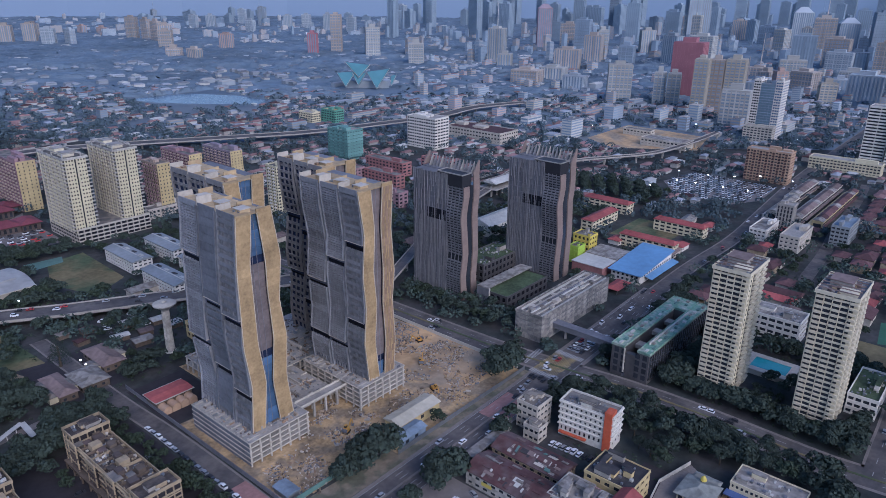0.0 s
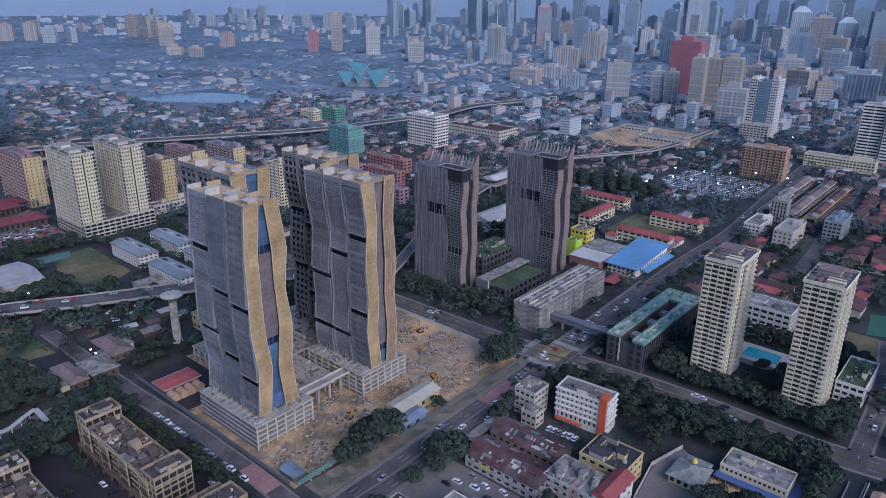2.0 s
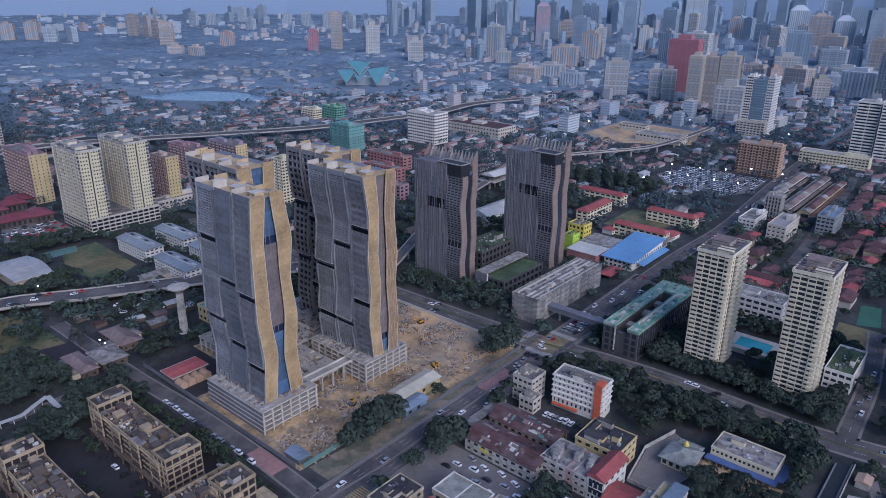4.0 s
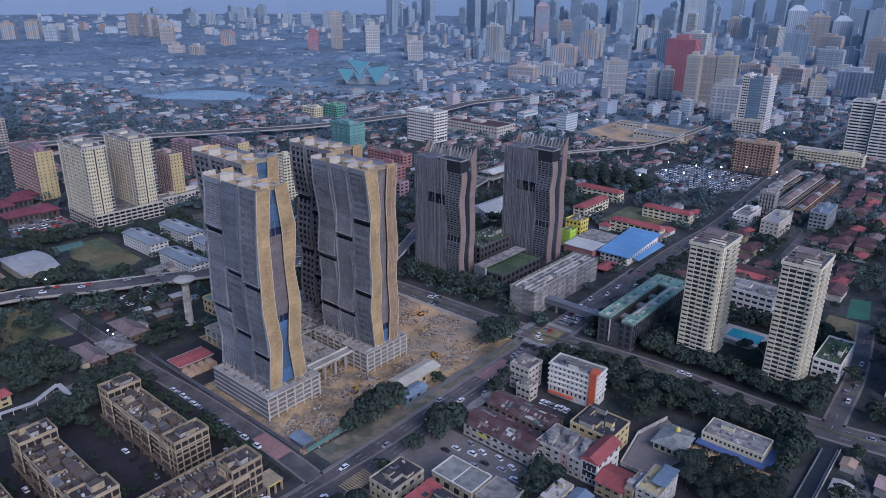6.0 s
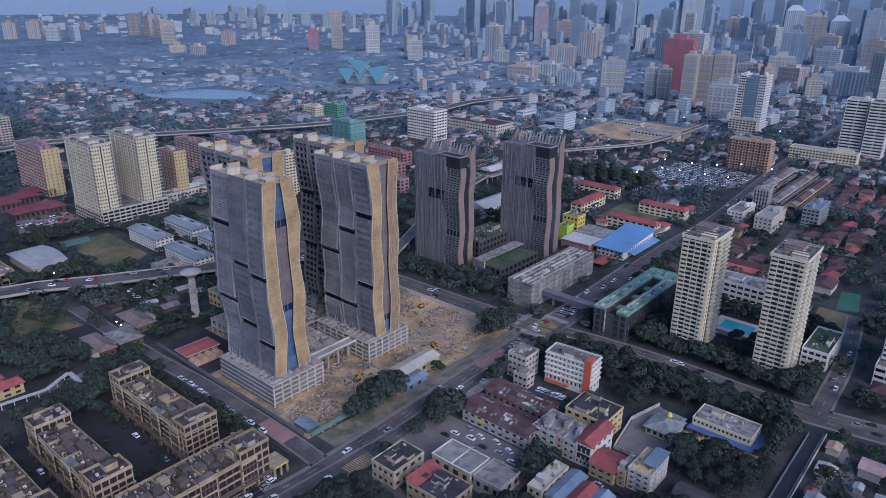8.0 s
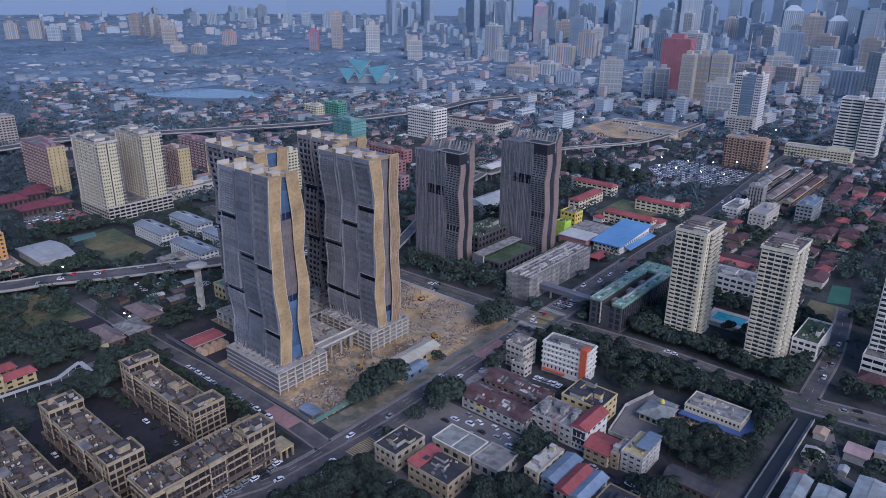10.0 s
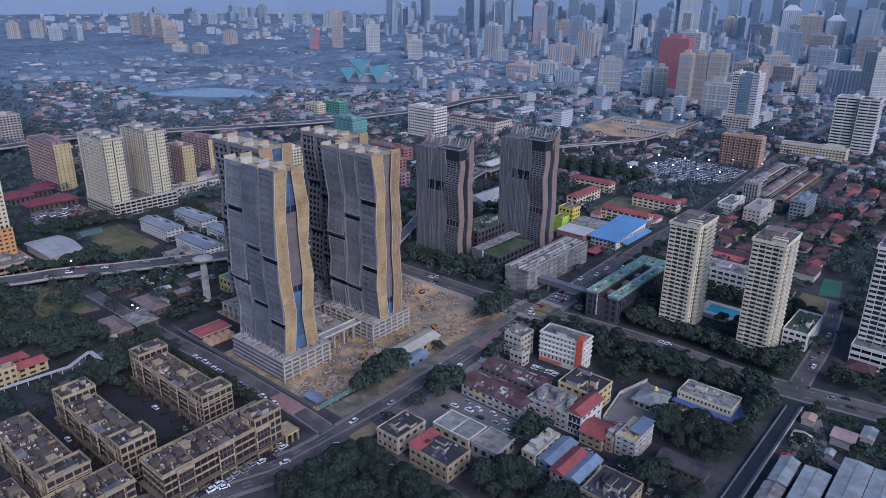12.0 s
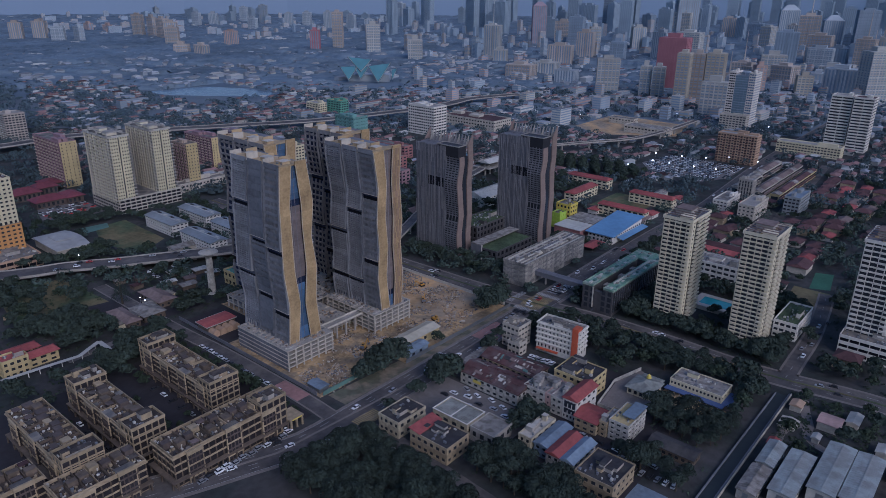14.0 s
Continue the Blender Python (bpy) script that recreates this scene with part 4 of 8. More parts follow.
part("lean_roof", Mesh().hexa([(8, 6.2, 15.4), (62, 6.2, 15.4), (62, 8.4, 13.6), (8, 8.4, 13.6), (8, 6.2, 15.8), (62, 6.2, 15.8), (62, 8.4, 14.0), (8, 8.4, 14.0)], "blue_pale"), gb, "blue-grey sloping glass roof")
for x in (14, 34, 50):
    part("court_bridge", Mesh().box(x, x + 5, 8.2, 14, 11, 13.2, "concrete"), gb)
part("court_end", Mesh().box(0.2, 3, 6.2, 12.6, 0, 14, "court_wall"), gb)
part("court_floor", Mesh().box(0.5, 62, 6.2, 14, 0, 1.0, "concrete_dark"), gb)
for k in range(26):
    part("window", Mesh().box(1 + k * 2.92, 3.2 + k * 2.92, -0.08, 0.05, 2, 15.5, "glass"), gb)
for k in range(5):
    for q in range(4):
        if not 6 < 1 + k * 3.9 < 12:
            part("window", Mesh().box(-0.08, 0.05, 1 + k * 3.9, 3.4 + k * 3.9, 2 + q * 3.7, 4.6 + q * 3.7, "glass"), gb)
part("fin_wall", Mesh().box(-0.5, 0.2, 12.9, 13.6, 3, 16.4, "concrete_pale"), gb, "pale slot wall between the wings")

# market hall with a bright blue sloping roof
bh = thing("market_hall", "white hall under a bright blue sloping roof", "building", at(420, 182))
take(420, 474, 180, 206, 3)
hall_wall = part("wall", Mesh().box(0.6, 51, 0.6, 22, 0, 6.5, "white_paint"), bh)
m = Mesh()
m.hexa([(-1, -1, 6.6), (53, -1, 11.0), (53, 24, 11.0), (-1, 24, 6.6), (-1, -1, 7.2), (53, -1, 11.6), (53, 24, 11.6), (-1, 24, 7.2)], "blue_roof")
part("roof", m, bh, "bright blue sheet roof")
m = Mesh()
m.hexa([(1, 0.6, 6.4), (51.5, 0.6, 6.4), (51.5, 1.2, 6.4), (1, 1.2, 6.4), (1, 0.6, 6.6), (51.5, 0.6, 10.8), (51.5, 1.2, 10.8), (1, 1.2, 6.6)], "white_paint")
part("gable_wall", m, bh)
m = Mesh()
m.hexa([(8, -5, 3.2), (53, -5, 3.2), (53, 0.4, 4.4), (8, 0.4, 4.4), (8, -5, 3.5), (53, -5, 3.5), (53, 0.4, 4.7), (8, 0.4, 4.7)], "blue_roof")
part("awning", m, bh, "blue sheet awning")
win = Mesh().box(0, 1.6, 0, 0.12, 0, 1.4, "glass").data("window")
for k in range(13):
    part("window", win, hall_wall, "", pose(4 + k * 3.6, 0.52, 4.9))
for k in range(6):
    for z in (1.4, 4.3):
        part("window", win, hall_wall, "", pose(0.52, 2 + k * 3.4, z, 0, 0, 90))
mh = thing("market_annex", "brick-red annex under a pale flat roof", "building", at(415, 208))
part("wall", Mesh().box(0, 42, 0, 24, 0, 7, "red_wall"), mh)
part("roof", Mesh().box(-0.5, 20, -0.5, 24.5, 7, 7.5, "pale_roof").box(20, 42.5, -0.5, 24.5, 7.2, 8.2, "grey_roof"), mh)
take(415, 458, 208, 232, 2)
rt = thing("canopy_tent", "red fabric canopy beside the market", "canopy", at(396, 186))
part("canopy", Mesh().gable(0, 18, 0, 9, 3.4, 1.8, "red_roof", hip=0.8), rt)
for x, y in ((0.5, 0.5), (17.5, 0.5), (0.5, 8.5), (17.5, 8.5)):
    part("post", Mesh().box(x - 0.1, x + 0.1, y - 0.1, y + 0.1, 0, 3.3, "steel"), rt)
take(396, 414, 186, 195, 1)


# ---- white residential towers ----
def flats_tower(label, u, v, du, dv, h, floors, wall, side, group):
    ob = thing("apartment_tower", label, "apartment building", at(u, v), group)
    fh = h / floors
    part("core_wall", Mesh().box(1.5, du - 0.5, 1.5, dv - 0.4, 0, h, side), ob, "cream rendered wall")
    part("window_glass", Mesh().box(1.0, 1.6, 1.2, dv - 1, 0.5, h - 0.5, "glass").box(6.5, du - 1, 1.0, 1.6, 0.5, h - 0.5, "glass"), ob)
    # balcony fronts on both seen sides, one piece a flat
    bal = Mesh().box(0, 1.5, 0, 3.1, 0, 0.82, wall).box(0, 1.5, -0.1, 3.2, -0.16, 0, wall).data("balcony")
    balw = Mesh().box(0, 1.0, 0, 2.0, 0.0, 0.75, wall).data("balcony")
    n = 5
    w = (dv - 1.0) / n
    for k in range(floors):
        for j in range(n):
            if j in (0, 2, 4):
                part("balcony", bal, ob, "", pose(-0.3 if j != 2 else 0.1, 0.4 + j * w, 0.6 + k * fh) @ Matrix.Diagonal((1, w / 3.6, 1, 1)))
            else:
                part("balcony", balw, ob, "", pose(0.3, 0.5 + j * w, 0.6 + k * fh) @ Matrix.Diagonal((1, w / 2.2, 1, 1)))
        for j in range(4):
            part("balcony", bal, ob, "", pose(9.5 + j * (du - 9) / 4.1, -0.2 if j % 2 == 0 else 0.2, 0.6 + k * fh, 0, 0, 90) @ Matrix.Diagonal((1, -(du - 9) / 16, 1, 1)))
    for j in range(n + 1):
        part("pier", Mesh().box(0.5, 1.6, 0.2 + j * w - 0.18, 0.2 + j * w + 0.18, 0, h, wall), ob)
    corner = part("corner_wall", Mesh().box(0.5, 6.4, 0.4, 1.9, 0, h + 0.3, side), ob, "cream corner wall with small windows")
    sw = Mesh().box(0, 0.9, -0.06, 0.1, 0, 1.0, "glass").data("window")
    for k in range(floors):
        part("window", sw, corner, "", pose(3.4, 0.36, 1.2 + k * fh))
    part("roof", Mesh().box(0.5, du, 0.5, dv, h, h + 0.4, "concrete_dark").ring(0, du, 0, dv, h - 0.3, h + 1.5, 0.3, wall), ob)
    part("roof_housing", Mesh().box(du * 0.35, du * 0.7, dv * 0.3, dv * 0.8, h, h + 4.0, "concrete").box(du * 0.33, du * 0.72, dv * 0.28, dv * 0.82, h + 4, h + 4.4, "brown_roof"), ob)
    part("roof_housing", Mesh().box(du * 0.1, du * 0.3, dv * 0.1, dv * 0.5, h, h + 2.4, wall), ob)
    pg = Mesh()
    for k in range(6):
        pg.box(1 + k * du / 6.5, 1.4 + k * du / 6.5, 0.6, dv - 0.6, h + 2.4, h + 2.8, "brown_roof")
    tagged(part("roof_pergola", pg, ob), kind="stuff")
    q = Mesh()
    r = random.Random(int(u))
    for k in range(40):
        x, y = r.uniform(1, du - 3), r.uniform(1, dv - 3)
        q.box(x, x + r.uniform(0.5, 2.5), y, y + r.uniform(0.5, 2), h + 0.4, h + r.uniform(0.8, 2.2), r.choice(("concrete", "brown_roof", "roof_tan", "steel")))
    tagged(part("roof_plant", q, ob, "tanks and ducts"), kind="stuff")
    take(u, u + du, v, v + dv, 3)
    return ob


flats_tower("white balconied apartment tower with a cream corner", 320, 85.5, 28, 18, 65, 26, "ivory", "cream_paint", "twin apartment towers")
flats_tower("white apartment tower with stepped balconies beside a pool", 322.5, 40.8, 27, 18, 65, 26, "ivory", "cream_paint", "twin apartment towers")
flats_tower("tall white apartment tower above a parking podium", 356, -14, 30, 20, 64, 22, "white_paint", "white_paint", "")
# Parking levels are closed; the near-black core paints their shade.
framed("parking_podium", "white low parking podium of the apartments", "building", 347, -34, 46, 40, 11, 3, 9, 8, "white_paint", "shade_fill", 0.5, 0.08, took=True, clutter=1)
framed("apartment_block", "white low apartment block with balconies", "apartment building", 398, 76, 18, 34, 14, 4, 4, 8, "white_paint", "glass", 0.5, 0.25, roof="grey_roof")
framed("apartment_block", "white low block with a planted roof terrace", "apartment building", 345, 27, 32, 13, 10, 3, 8, 4, "white_paint", "glass", 0.5, 0.25, roof="garden")
pl = thing("pool", "turquoise swimming pool in a pale deck", "swimming pool", at(352, 66))
part("pool_deck", Mesh().ring(0, 20, 0, 26, 0, 2.8, 4, "concrete_pale"), pl)
part("pool_water", Mesh().box(3.9, 16.1, 3.9, 22.1, 0, 2.55, "water"), pl, "turquoise pool water")
take(350, 374, 64, 94, 1)

# ---- cream shop-office blocks ----
def shop_block(label, u, v, du, dv, h, floors, bu, bv, end):
    """A terrace of shop offices: framed bays, canopy ledge, cornice, taller end pavilions and a crowded sunken roof."""
    ob = thing("shop_block", label, "building", at(u, v), "cream shop blocks")
    take(u, u + du, v, v + dv, 2.5)
    frame_parts(ob, 0, 0, du, dv, h, floors, bu, bv, "shop_cream", "shop_glass", 0.2, 0.15, 0.4, "shop_roof", "shop_tan", 0, 1.4, 0, int(u + v))
    part("canopy", Mesh().ring(-2.0, du + 1.0, -2.0, dv + 1.0, 3.6, 4.1, 2.2, "shop_tan"), ob, "ledge canopy over the arcade")
    part("cornice", Mesh().ring(-0.5, du + 0.5, -0.5, dv + 0.5, h - 0.2, h + 0.25, 0.6, "shop_cream"), ob)
    col = Mesh().box(-0.3, 0.3, -0.3, 0.3, 0, 3.6, "shop_tan").data("arcade_pillar")
    for k in range(bv // 2 + 1):
        part("arcade_pillar", col, ob, "", pose(-1.6, k * dv / (bv // 2), 0))
    for k in range(bu // 2 + 1):
        part("arcade_pillar", col, ob, "", pose(k * du / (bu // 2), -1.6, 0))
    r = random.Random(int(u + v))
    long_v = dv > du
    n = int(max(du, dv) // 4.5)
    step = max(du, dv) / n
    for k in range(n):
        a0 = k * step
        p = lambda x0, x1, y0, y1, z0, z1, m: (Mesh().box(x0, x1, a0 + y0, a0 + y1, h + z0, h + z1, m) if long_v else Mesh().box(a0 + y0, a0 + y1, x0, x1, h + z0, h + z1, m))
        w = min(du, dv)
        part("party_wall", p(0.4, w - 0.4, 0, 0.3, 0, 1.2, "shop_tan" if k % 3 else "shop_cream"), ob)
        x = r.uniform(0.15, 0.6) * w
        part("roof_shed", p(x, x + r.uniform(2.4, 4.5), 0.4, step - 0.5, 0, r.uniform(2.0, 3.2), r.choice(("shop_cream", "shop_brown", "shop_tan", "shop_tan", "shop_brown"))), ob)
        if r.random() < 0.6:
            x2 = (x + w * 0.45) % (w - 3.5)
            part("roof_awning", p(x2 + 0.3, x2 + 3.2, 0.5, step - 0.8, 1.6, 1.75, r.choice(("shop_roof", "shop_brown", "tile_roof", "shop_roof", "brown_roof", "roof_stain"))), ob)
        q = Mesh()
        for _ in range(24):
            x3, y3 = r.uniform(0.6, w - 1.6), r.uniform(0.4, step - 1.2)
            b = (x3, x3 + r.uniform(0.3, 1.3), a0 + y3, a0 + y3 + r.uniform(0.3, 1.1))
            b = b if long_v else (b[2], b[3], b[0], b[1])
            q.box(*b, h, h + r.uniform(0.4, 1.5), r.choice(("white_paint", "concrete_pale", "shop_tan", "shop_tan", "shop_cream", "shop_cream", "black_roof", "shop_brown", "steel")))
        tagged(part("roof_plant", q, ob, "water tanks and air units"), kind="stuff")
    # projecting bay fronts along the long side
    span = max(du, dv)
    bays = max(2, int(span // 15))
    for k in range(bays):
        c0 = (k + 0.5) * span / bays - 3.6
        hb = h + (1.6 if k % 2 else 0.4)
        for m_, x0, x1, y0, y1 in (("shop_glass", -0.9, 0.4, c0 + 0.2, c0 + 7.0), ("roof_stain", -1.1, 3.0, c0, c0 + 7.2)):
            z0_, z1_ = (0.3, hb - 0.3) if m_ == "shop_glass" else (hb - 0.3, hb)
            q = (x0, x1, y0, y1) if long_v else (y0, y1, x0, x1)
            part("bay_window" if m_ == "shop_glass" else "bay_roof", Mesh().box(*q, z0_, z1_, m_), ob)
        q = Mesh()
        for i in range(5):
            e = (-1.2, -0.7, c0 + i * 1.7, c0 + 0.4 + i * 1.7)
            q.box(*(e if long_v else e[2:] + e[:2]), 0, hb, "shop_cream" if i in (0, 4) else "shop_brown")
        for i in range(floors + 1):
            z = hb * (i + 1) / (floors + 1)
            e = (-1.25, -0.6, c0 - 0.1, c0 + 7.3)
            q.box(*(e if long_v else e[2:] + e[:2]), z - (0.8 if i < floors else 1.4), z - 0.2 if i < floors else z + 0.6, "shop_cream" if i % 2 == 0 or i == floors else "shop_brown")
        part("bay_frame", q, ob, "cream projecting bay front")
    for x, y, a, b in end:
        frame_parts(ob, x - 0.7, y - 0.7, a + 1.4, b + 1.4, h + 4.2, floors + 1, max(3, int(a // 2.6)), max(3, int(b // 2.6)), "shop_cream", "shop_glass", 0.2, 0.16, 0.4, "shop_roof", "shop_cream", 0, 1.2, 3, int(u + v + x + y))
    return ob


shop_block("five-storey cream shop block with cluttered brown roof", 44, 204, 13.5, 62, 13, 4, 4, 18, ((0, 0, 13.5, 9), (0, 53, 13.5, 9)))
shop_block("cream and brown shop block with end pavilions", 84, 210, 14, 64, 14, 5, 4, 18, ((0, 0, 14, 8), (0, 56, 14, 8)))
shop_block("cream shop block with rooftop sheds and tanks", 16, 203, 15, 58, 14, 5, 4, 17, ((0, 0, 15, 8),))
shop_block("long cream shop block facing the avenue", 47, 178, 54, 17, 14, 4, 17, 5, ((42, 0, 12, 9),))
shop_block("cream shop block at the bend of the avenue", 8, 186, 32, 15, 13, 4, 9, 4, ())
shop_block("cream corner shop block with arcaded pavement", -20, 206, 30, 15, 13, 4, 9, 4, ())
ca = thing("corner_arcade", "cream arcade with pillars at the block's corner", "arcade", at(101.5, 175))
part("arcade_roof", Mesh().box(0, 7.5, 0, 9, 4.6, 5.4, "shop_cream"), ca)
for k in range(3):
    part("pillar", Mesh().box(0.3 + k * 3.1, 1.1 + k * 3.1, 0.2, 1.0, 0, 4.6, "shop_cream"), ca)
part("sign_band", Mesh().box(1, 6.5, -0.1, 0, 4.7, 5.3, "bright_yellow"), ca, "yellow shop sign band")

# ---- low shops between avenue and woods ----
def low_block(name, label, u, v, du, dv, h, floors, bu, bv, wall, roof, flat=True, rise=2.0, along="y", clutter=2, group=""):
    if flat:
        return framed(name, label, "building", u, v, du, dv, h, floors, bu, bv, wall, "glass", 0.6, 0.45, 0.25, roof=roof, parapet=0.5, clutter=clutter, group=group)
    ob = framed(name, label, "building", u, v, du, dv, h, floors, bu, bv, wall, "glass", 0.6, 0.45, 0.25, roof="concrete_dark", parapet=0.0, clutter=0, group=group)
    part("pitched_roof", Mesh().gable(0, du, 0, dv, h + 0.35, rise, roof, along), ob)
    return ob


low_block("shop", "two-storey cream shop with a black flat roof", 129, 134, 18, 12.5, 8.2, 2, 4, 4, "cream_old", "black_roof", clutter=4)
low_block("shop", "two-storey shop with a stained black roof", 129, 106, 15, 21, 8, 2, 4, 6, "shop_cream", "black_roof", clutter=5)
rs = thing("roof_sheet", "red sheet roof over a shop front", "roof", at(129, 121))
m = Mesh()
m.hexa([(-0.5, 0, 8.7), (15, 0, 8.7), (15, 6.5, 9.6), (-0.5, 6.5, 9.6), (-0.5, 0, 8.9), (15, 0, 8.9), (15, 6.5, 9.8), (-0.5, 6.5, 9.8)], "red_roof")
part("sheet", m, rs)
lh = low_block("shop_hall", "low hall with a grey ribbed roof inside white parapets", 150, 112, 13, 20, 6.5, 1, 3, 4, "cream_old", "shrine_roof", clutter=0)
part("parapet_cap", Mesh().ring(-0.25, 13.25, -0.25, 20.25, 6.9, 7.15, 0.5, "white_paint"), lh, "white parapet cap")
ribs = Mesh()
for k in range(18):
    ribs.box(0.5, 12.5, 0.9 + k * 1.05, 1.0 + k * 1.05, 6.5, 6.62, "grey_roof")
ribs.box(0.5, 12.5, 9.8, 10.3, 6.5, 6.75, "white_paint")
tagged(part("roof_rib", ribs, lh, "standing ribs of the sheet roof"), kind="stuff")
low_block("shop_hall", "grey concrete hall with high parapet", 151, 98, 14, 13, 6, 1, 3, 3, "concrete", "grey_roof", clutter=0)
b1 = low_block("shop_row", "shop row under a rusty brown pitched roof", 185, 109, 15.5, 35, 6.5, 2, 4, 9, "old_white", "rust_roof", False, 2.6)
part("sign_band", Mesh().box(-0.15, 0.0, 22, 27, 3.2, 4.8, "bright_yellow"), b1, "yellow sign board")
b2 = low_block("shop_row", "second shop row under rusty brown roofing", 204, 112, 13, 33, 6.5, 2, 4, 9, "shop_cream", "rust_roof", False, 2.4)


def roof_patches(ob, du, dv, z, rise, n, seed, mats):
    """Sheets laid over a pitched roof whose ridge runs along v, with vents and rooflights."""
    r = random.Random(seed)
    m = Mesh()
    half = du / 2 + 0.6
    lift = lambda x: z + rise * (1 - abs(x - du / 2) / half)
    for _ in range(n):
        side = r.random() < 0.65
        x0 = r.uniform(0, du / 2 - 2.5) if side else r.uniform(du / 2 + 0.3, du - 2.4)
        x1, y0 = x0 + r.uniform(0.8, 2.2), r.uniform(0.5, dv - 5)
        y1 = y0 + r.choice((r.uniform(0.4, 1.2), r.uniform(1.5, 4.5)))
        t = r.uniform(0.06, 0.5)
        q = [(x, y, lift(x) + 0.02) for x, y in ((x0, y0), (x1, y0), (x1, y1), (x0, y1))]
        m.hexa(q + [(x, y, c + t) for x, y, c in q], r.choice(mats), False)
    tagged(part("roof_patch", m, ob, "patched sheets, vents and rooflights"), kind="stuff")


roof_patches(b1, 15.5, 35, 6.85, 2.6, 46, 3, ("rust_roof", "brown_roof", "rust_roof", "grey_roof", "black_roof", "pale_roof", "tile_roof"))
roof_patches(b2, 13, 33, 6.85, 2.4, 40, 4, ("rust_roof", "brown_roof", "grey_roof", "black_roof", "concrete_pale", "tile_roof", "green_faded"))
low_block("shop_row", "flat black-roofed shop block with yellow end", 211, 85, 17, 20, 11, 3, 4, 5, "yellow_paint", "black_roof", clutter=6)
low_block("shop_house", "white three-storey shop house with cluttered roof", 192, 98, 16, 12, 9, 3, 3, 3, "old_white", "grey_roof", clutter=5)
low_block("shop_house", "pink narrow shop house", 192, 95, 15, 3, 9, 3, 3, 1, "pink_paint", "grey_roof", clutter=1)
low_block("shop_house", "white shop house with stained flat roof", 192, 88.5, 15, 6.3, 9, 3, 3, 2, "old_white", "grey_roof", clutter=2)
sh_ = low_block("shop_house", "tall white shop house with arched front and a faded red roof", 192, 81, 19, 7.3, 11, 3, 4, 4, "bright_white", "red_roof", False, 2.0, "x")
for k in range(3):
    y, m = 0.7 + k * 2.1, Mesh()
    m.box(-0.12, 0.02, y, y + 1.5, 3.6, 9.2, "glass")
    m.face([(-0.12, y + 0.75 + 0.75 * math.cos(math.pi * i / 8), 9.2 + 0.75 * math.sin(math.pi * i / 8)) for i in range(9)][::-1], "glass")
    part("arch_window", m, sh_, "tall arched window strip")
    part("arch_sill", Mesh().box(-0.3, 0.0, y - 0.1, y + 1.6, 6.3, 6.6, "white_paint"), sh_)
low_block("shop_house", "low shop houses under a dull red roof", 189, 69, 13, 11, 6, 2, 3, 3, "shop_cream", "red_roof", False, 1.8, "y")
low_block("shop_house", "narrow cream shop house with stained walls", 191, 65, 14, 3.6, 7.5, 3, 3, 1, "shop_cream", "concrete", clutter=1)
wb = low_block("office_block", "white four-storey block with a blue roof shelter", 192, 55, 17.5, 9.5, 9.6, 4, 5, 3, "old_white", "yellow_paint", clutter=1)
part("roof_shelter", Mesh().box(4, 17.8, -0.4, 5.5, 11.6, 11.9, "blue_sheet"), wb, "light blue roof shelter")
low_block("shop_house", "cream shop house with a pale flat roof", 159, 84, 20, 6.5, 7.5, 2, 4, 2, "cream_old", "concrete_pale", clutter=3)
low_block("shop_house", "shop house with blue sheet roofing", 160, 76, 20, 7, 6, 2, 4, 2, "blue_sheet", "blue_sheet", False, 1.2, "x")
low_block("shop_house", "shop house with patched red and blue roof", 157, 68.5, 19, 6.5, 6.5, 2, 4, 2, "old_white", "red_roof", False, 1.6, "x")
low_block("shop_house", "shop house with pale green-blue sheet roof", 157, 62, 19, 6, 6.5, 2, 4, 2, "old_white", "blue_sheet", False, 1.6, "x")
low_block("shop_row", "long low row with sooty dark roof", 153, 42, 19, 17, 8, 2, 5, 5, "shop_cream", "black_roof", clutter=5)
low_block("shop_row", "long low row under a dark pitched roof", 196, 27, 9, 20, 3.6, 1, 3, 7, "shop_tan", "black_roof", False, 1.6, "y")
area("shrine_yard", "pale concrete yard within a white wall", "paving", [(212, 80), (238, 84), (257, 79), (247.5, 63), (240, 60), (212.5, 66.5)], 0.06, took=True)
shrine = thing("shrine_hall", "low hall under a grey-green hipped roof with a gilt finial", "hall", at(232, 63))
part("wall", Mesh().box(0, 13, 0, 12, 0, 3.8, "cream_paint"), shrine)
part("roof", Mesh().gable(0, 13, 0, 12, 4.0, 2.4, "shrine_roof", "x", 1.2, 0.25, 0.9), shrine)
part("roof", Mesh().gable(13.2, 18, 1, 11, 3.2, 1.0, "shrine_roof", "y", 0.6, 0.2, 0.4), shrine)
part("finial", Mesh().cyl(11, 6, 6.0, 7.2, 1.3, 1.0, "bright_yellow", 10).cyl(11, 6, 7.2, 8.2, 1.0, 0.1, "bright_yellow", 10), shrine, "gilt dome finial")
for k in range(4):
    part("window", Mesh().box(-0.08, 0.05, 1 + k * 2.9, 2.6 + k * 2.9, 1.0, 2.8, "glass"), shrine)
yw = thing("yard_wall", "white wall round the shrine yard", "wall", at(0, 0))
for (a, b), (c, d) in (((212, 80.4), (237, 84.4)), ((237, 84.4), (257, 79.4)), ((212, 66.5), (212, 80))):
    part("wall_run", strip(Mesh(), [(a, b, 0), (c, d, 0)], -0.15, 0.15, 1.9, "old_white", 1.9), yw)
yb = low_block("school_block", "yellow school block with a grey roof", 249, 34.5, 14, 26, 6.2, 2, 4, 14, "cream_paint", "grey_roof", clutter=2)
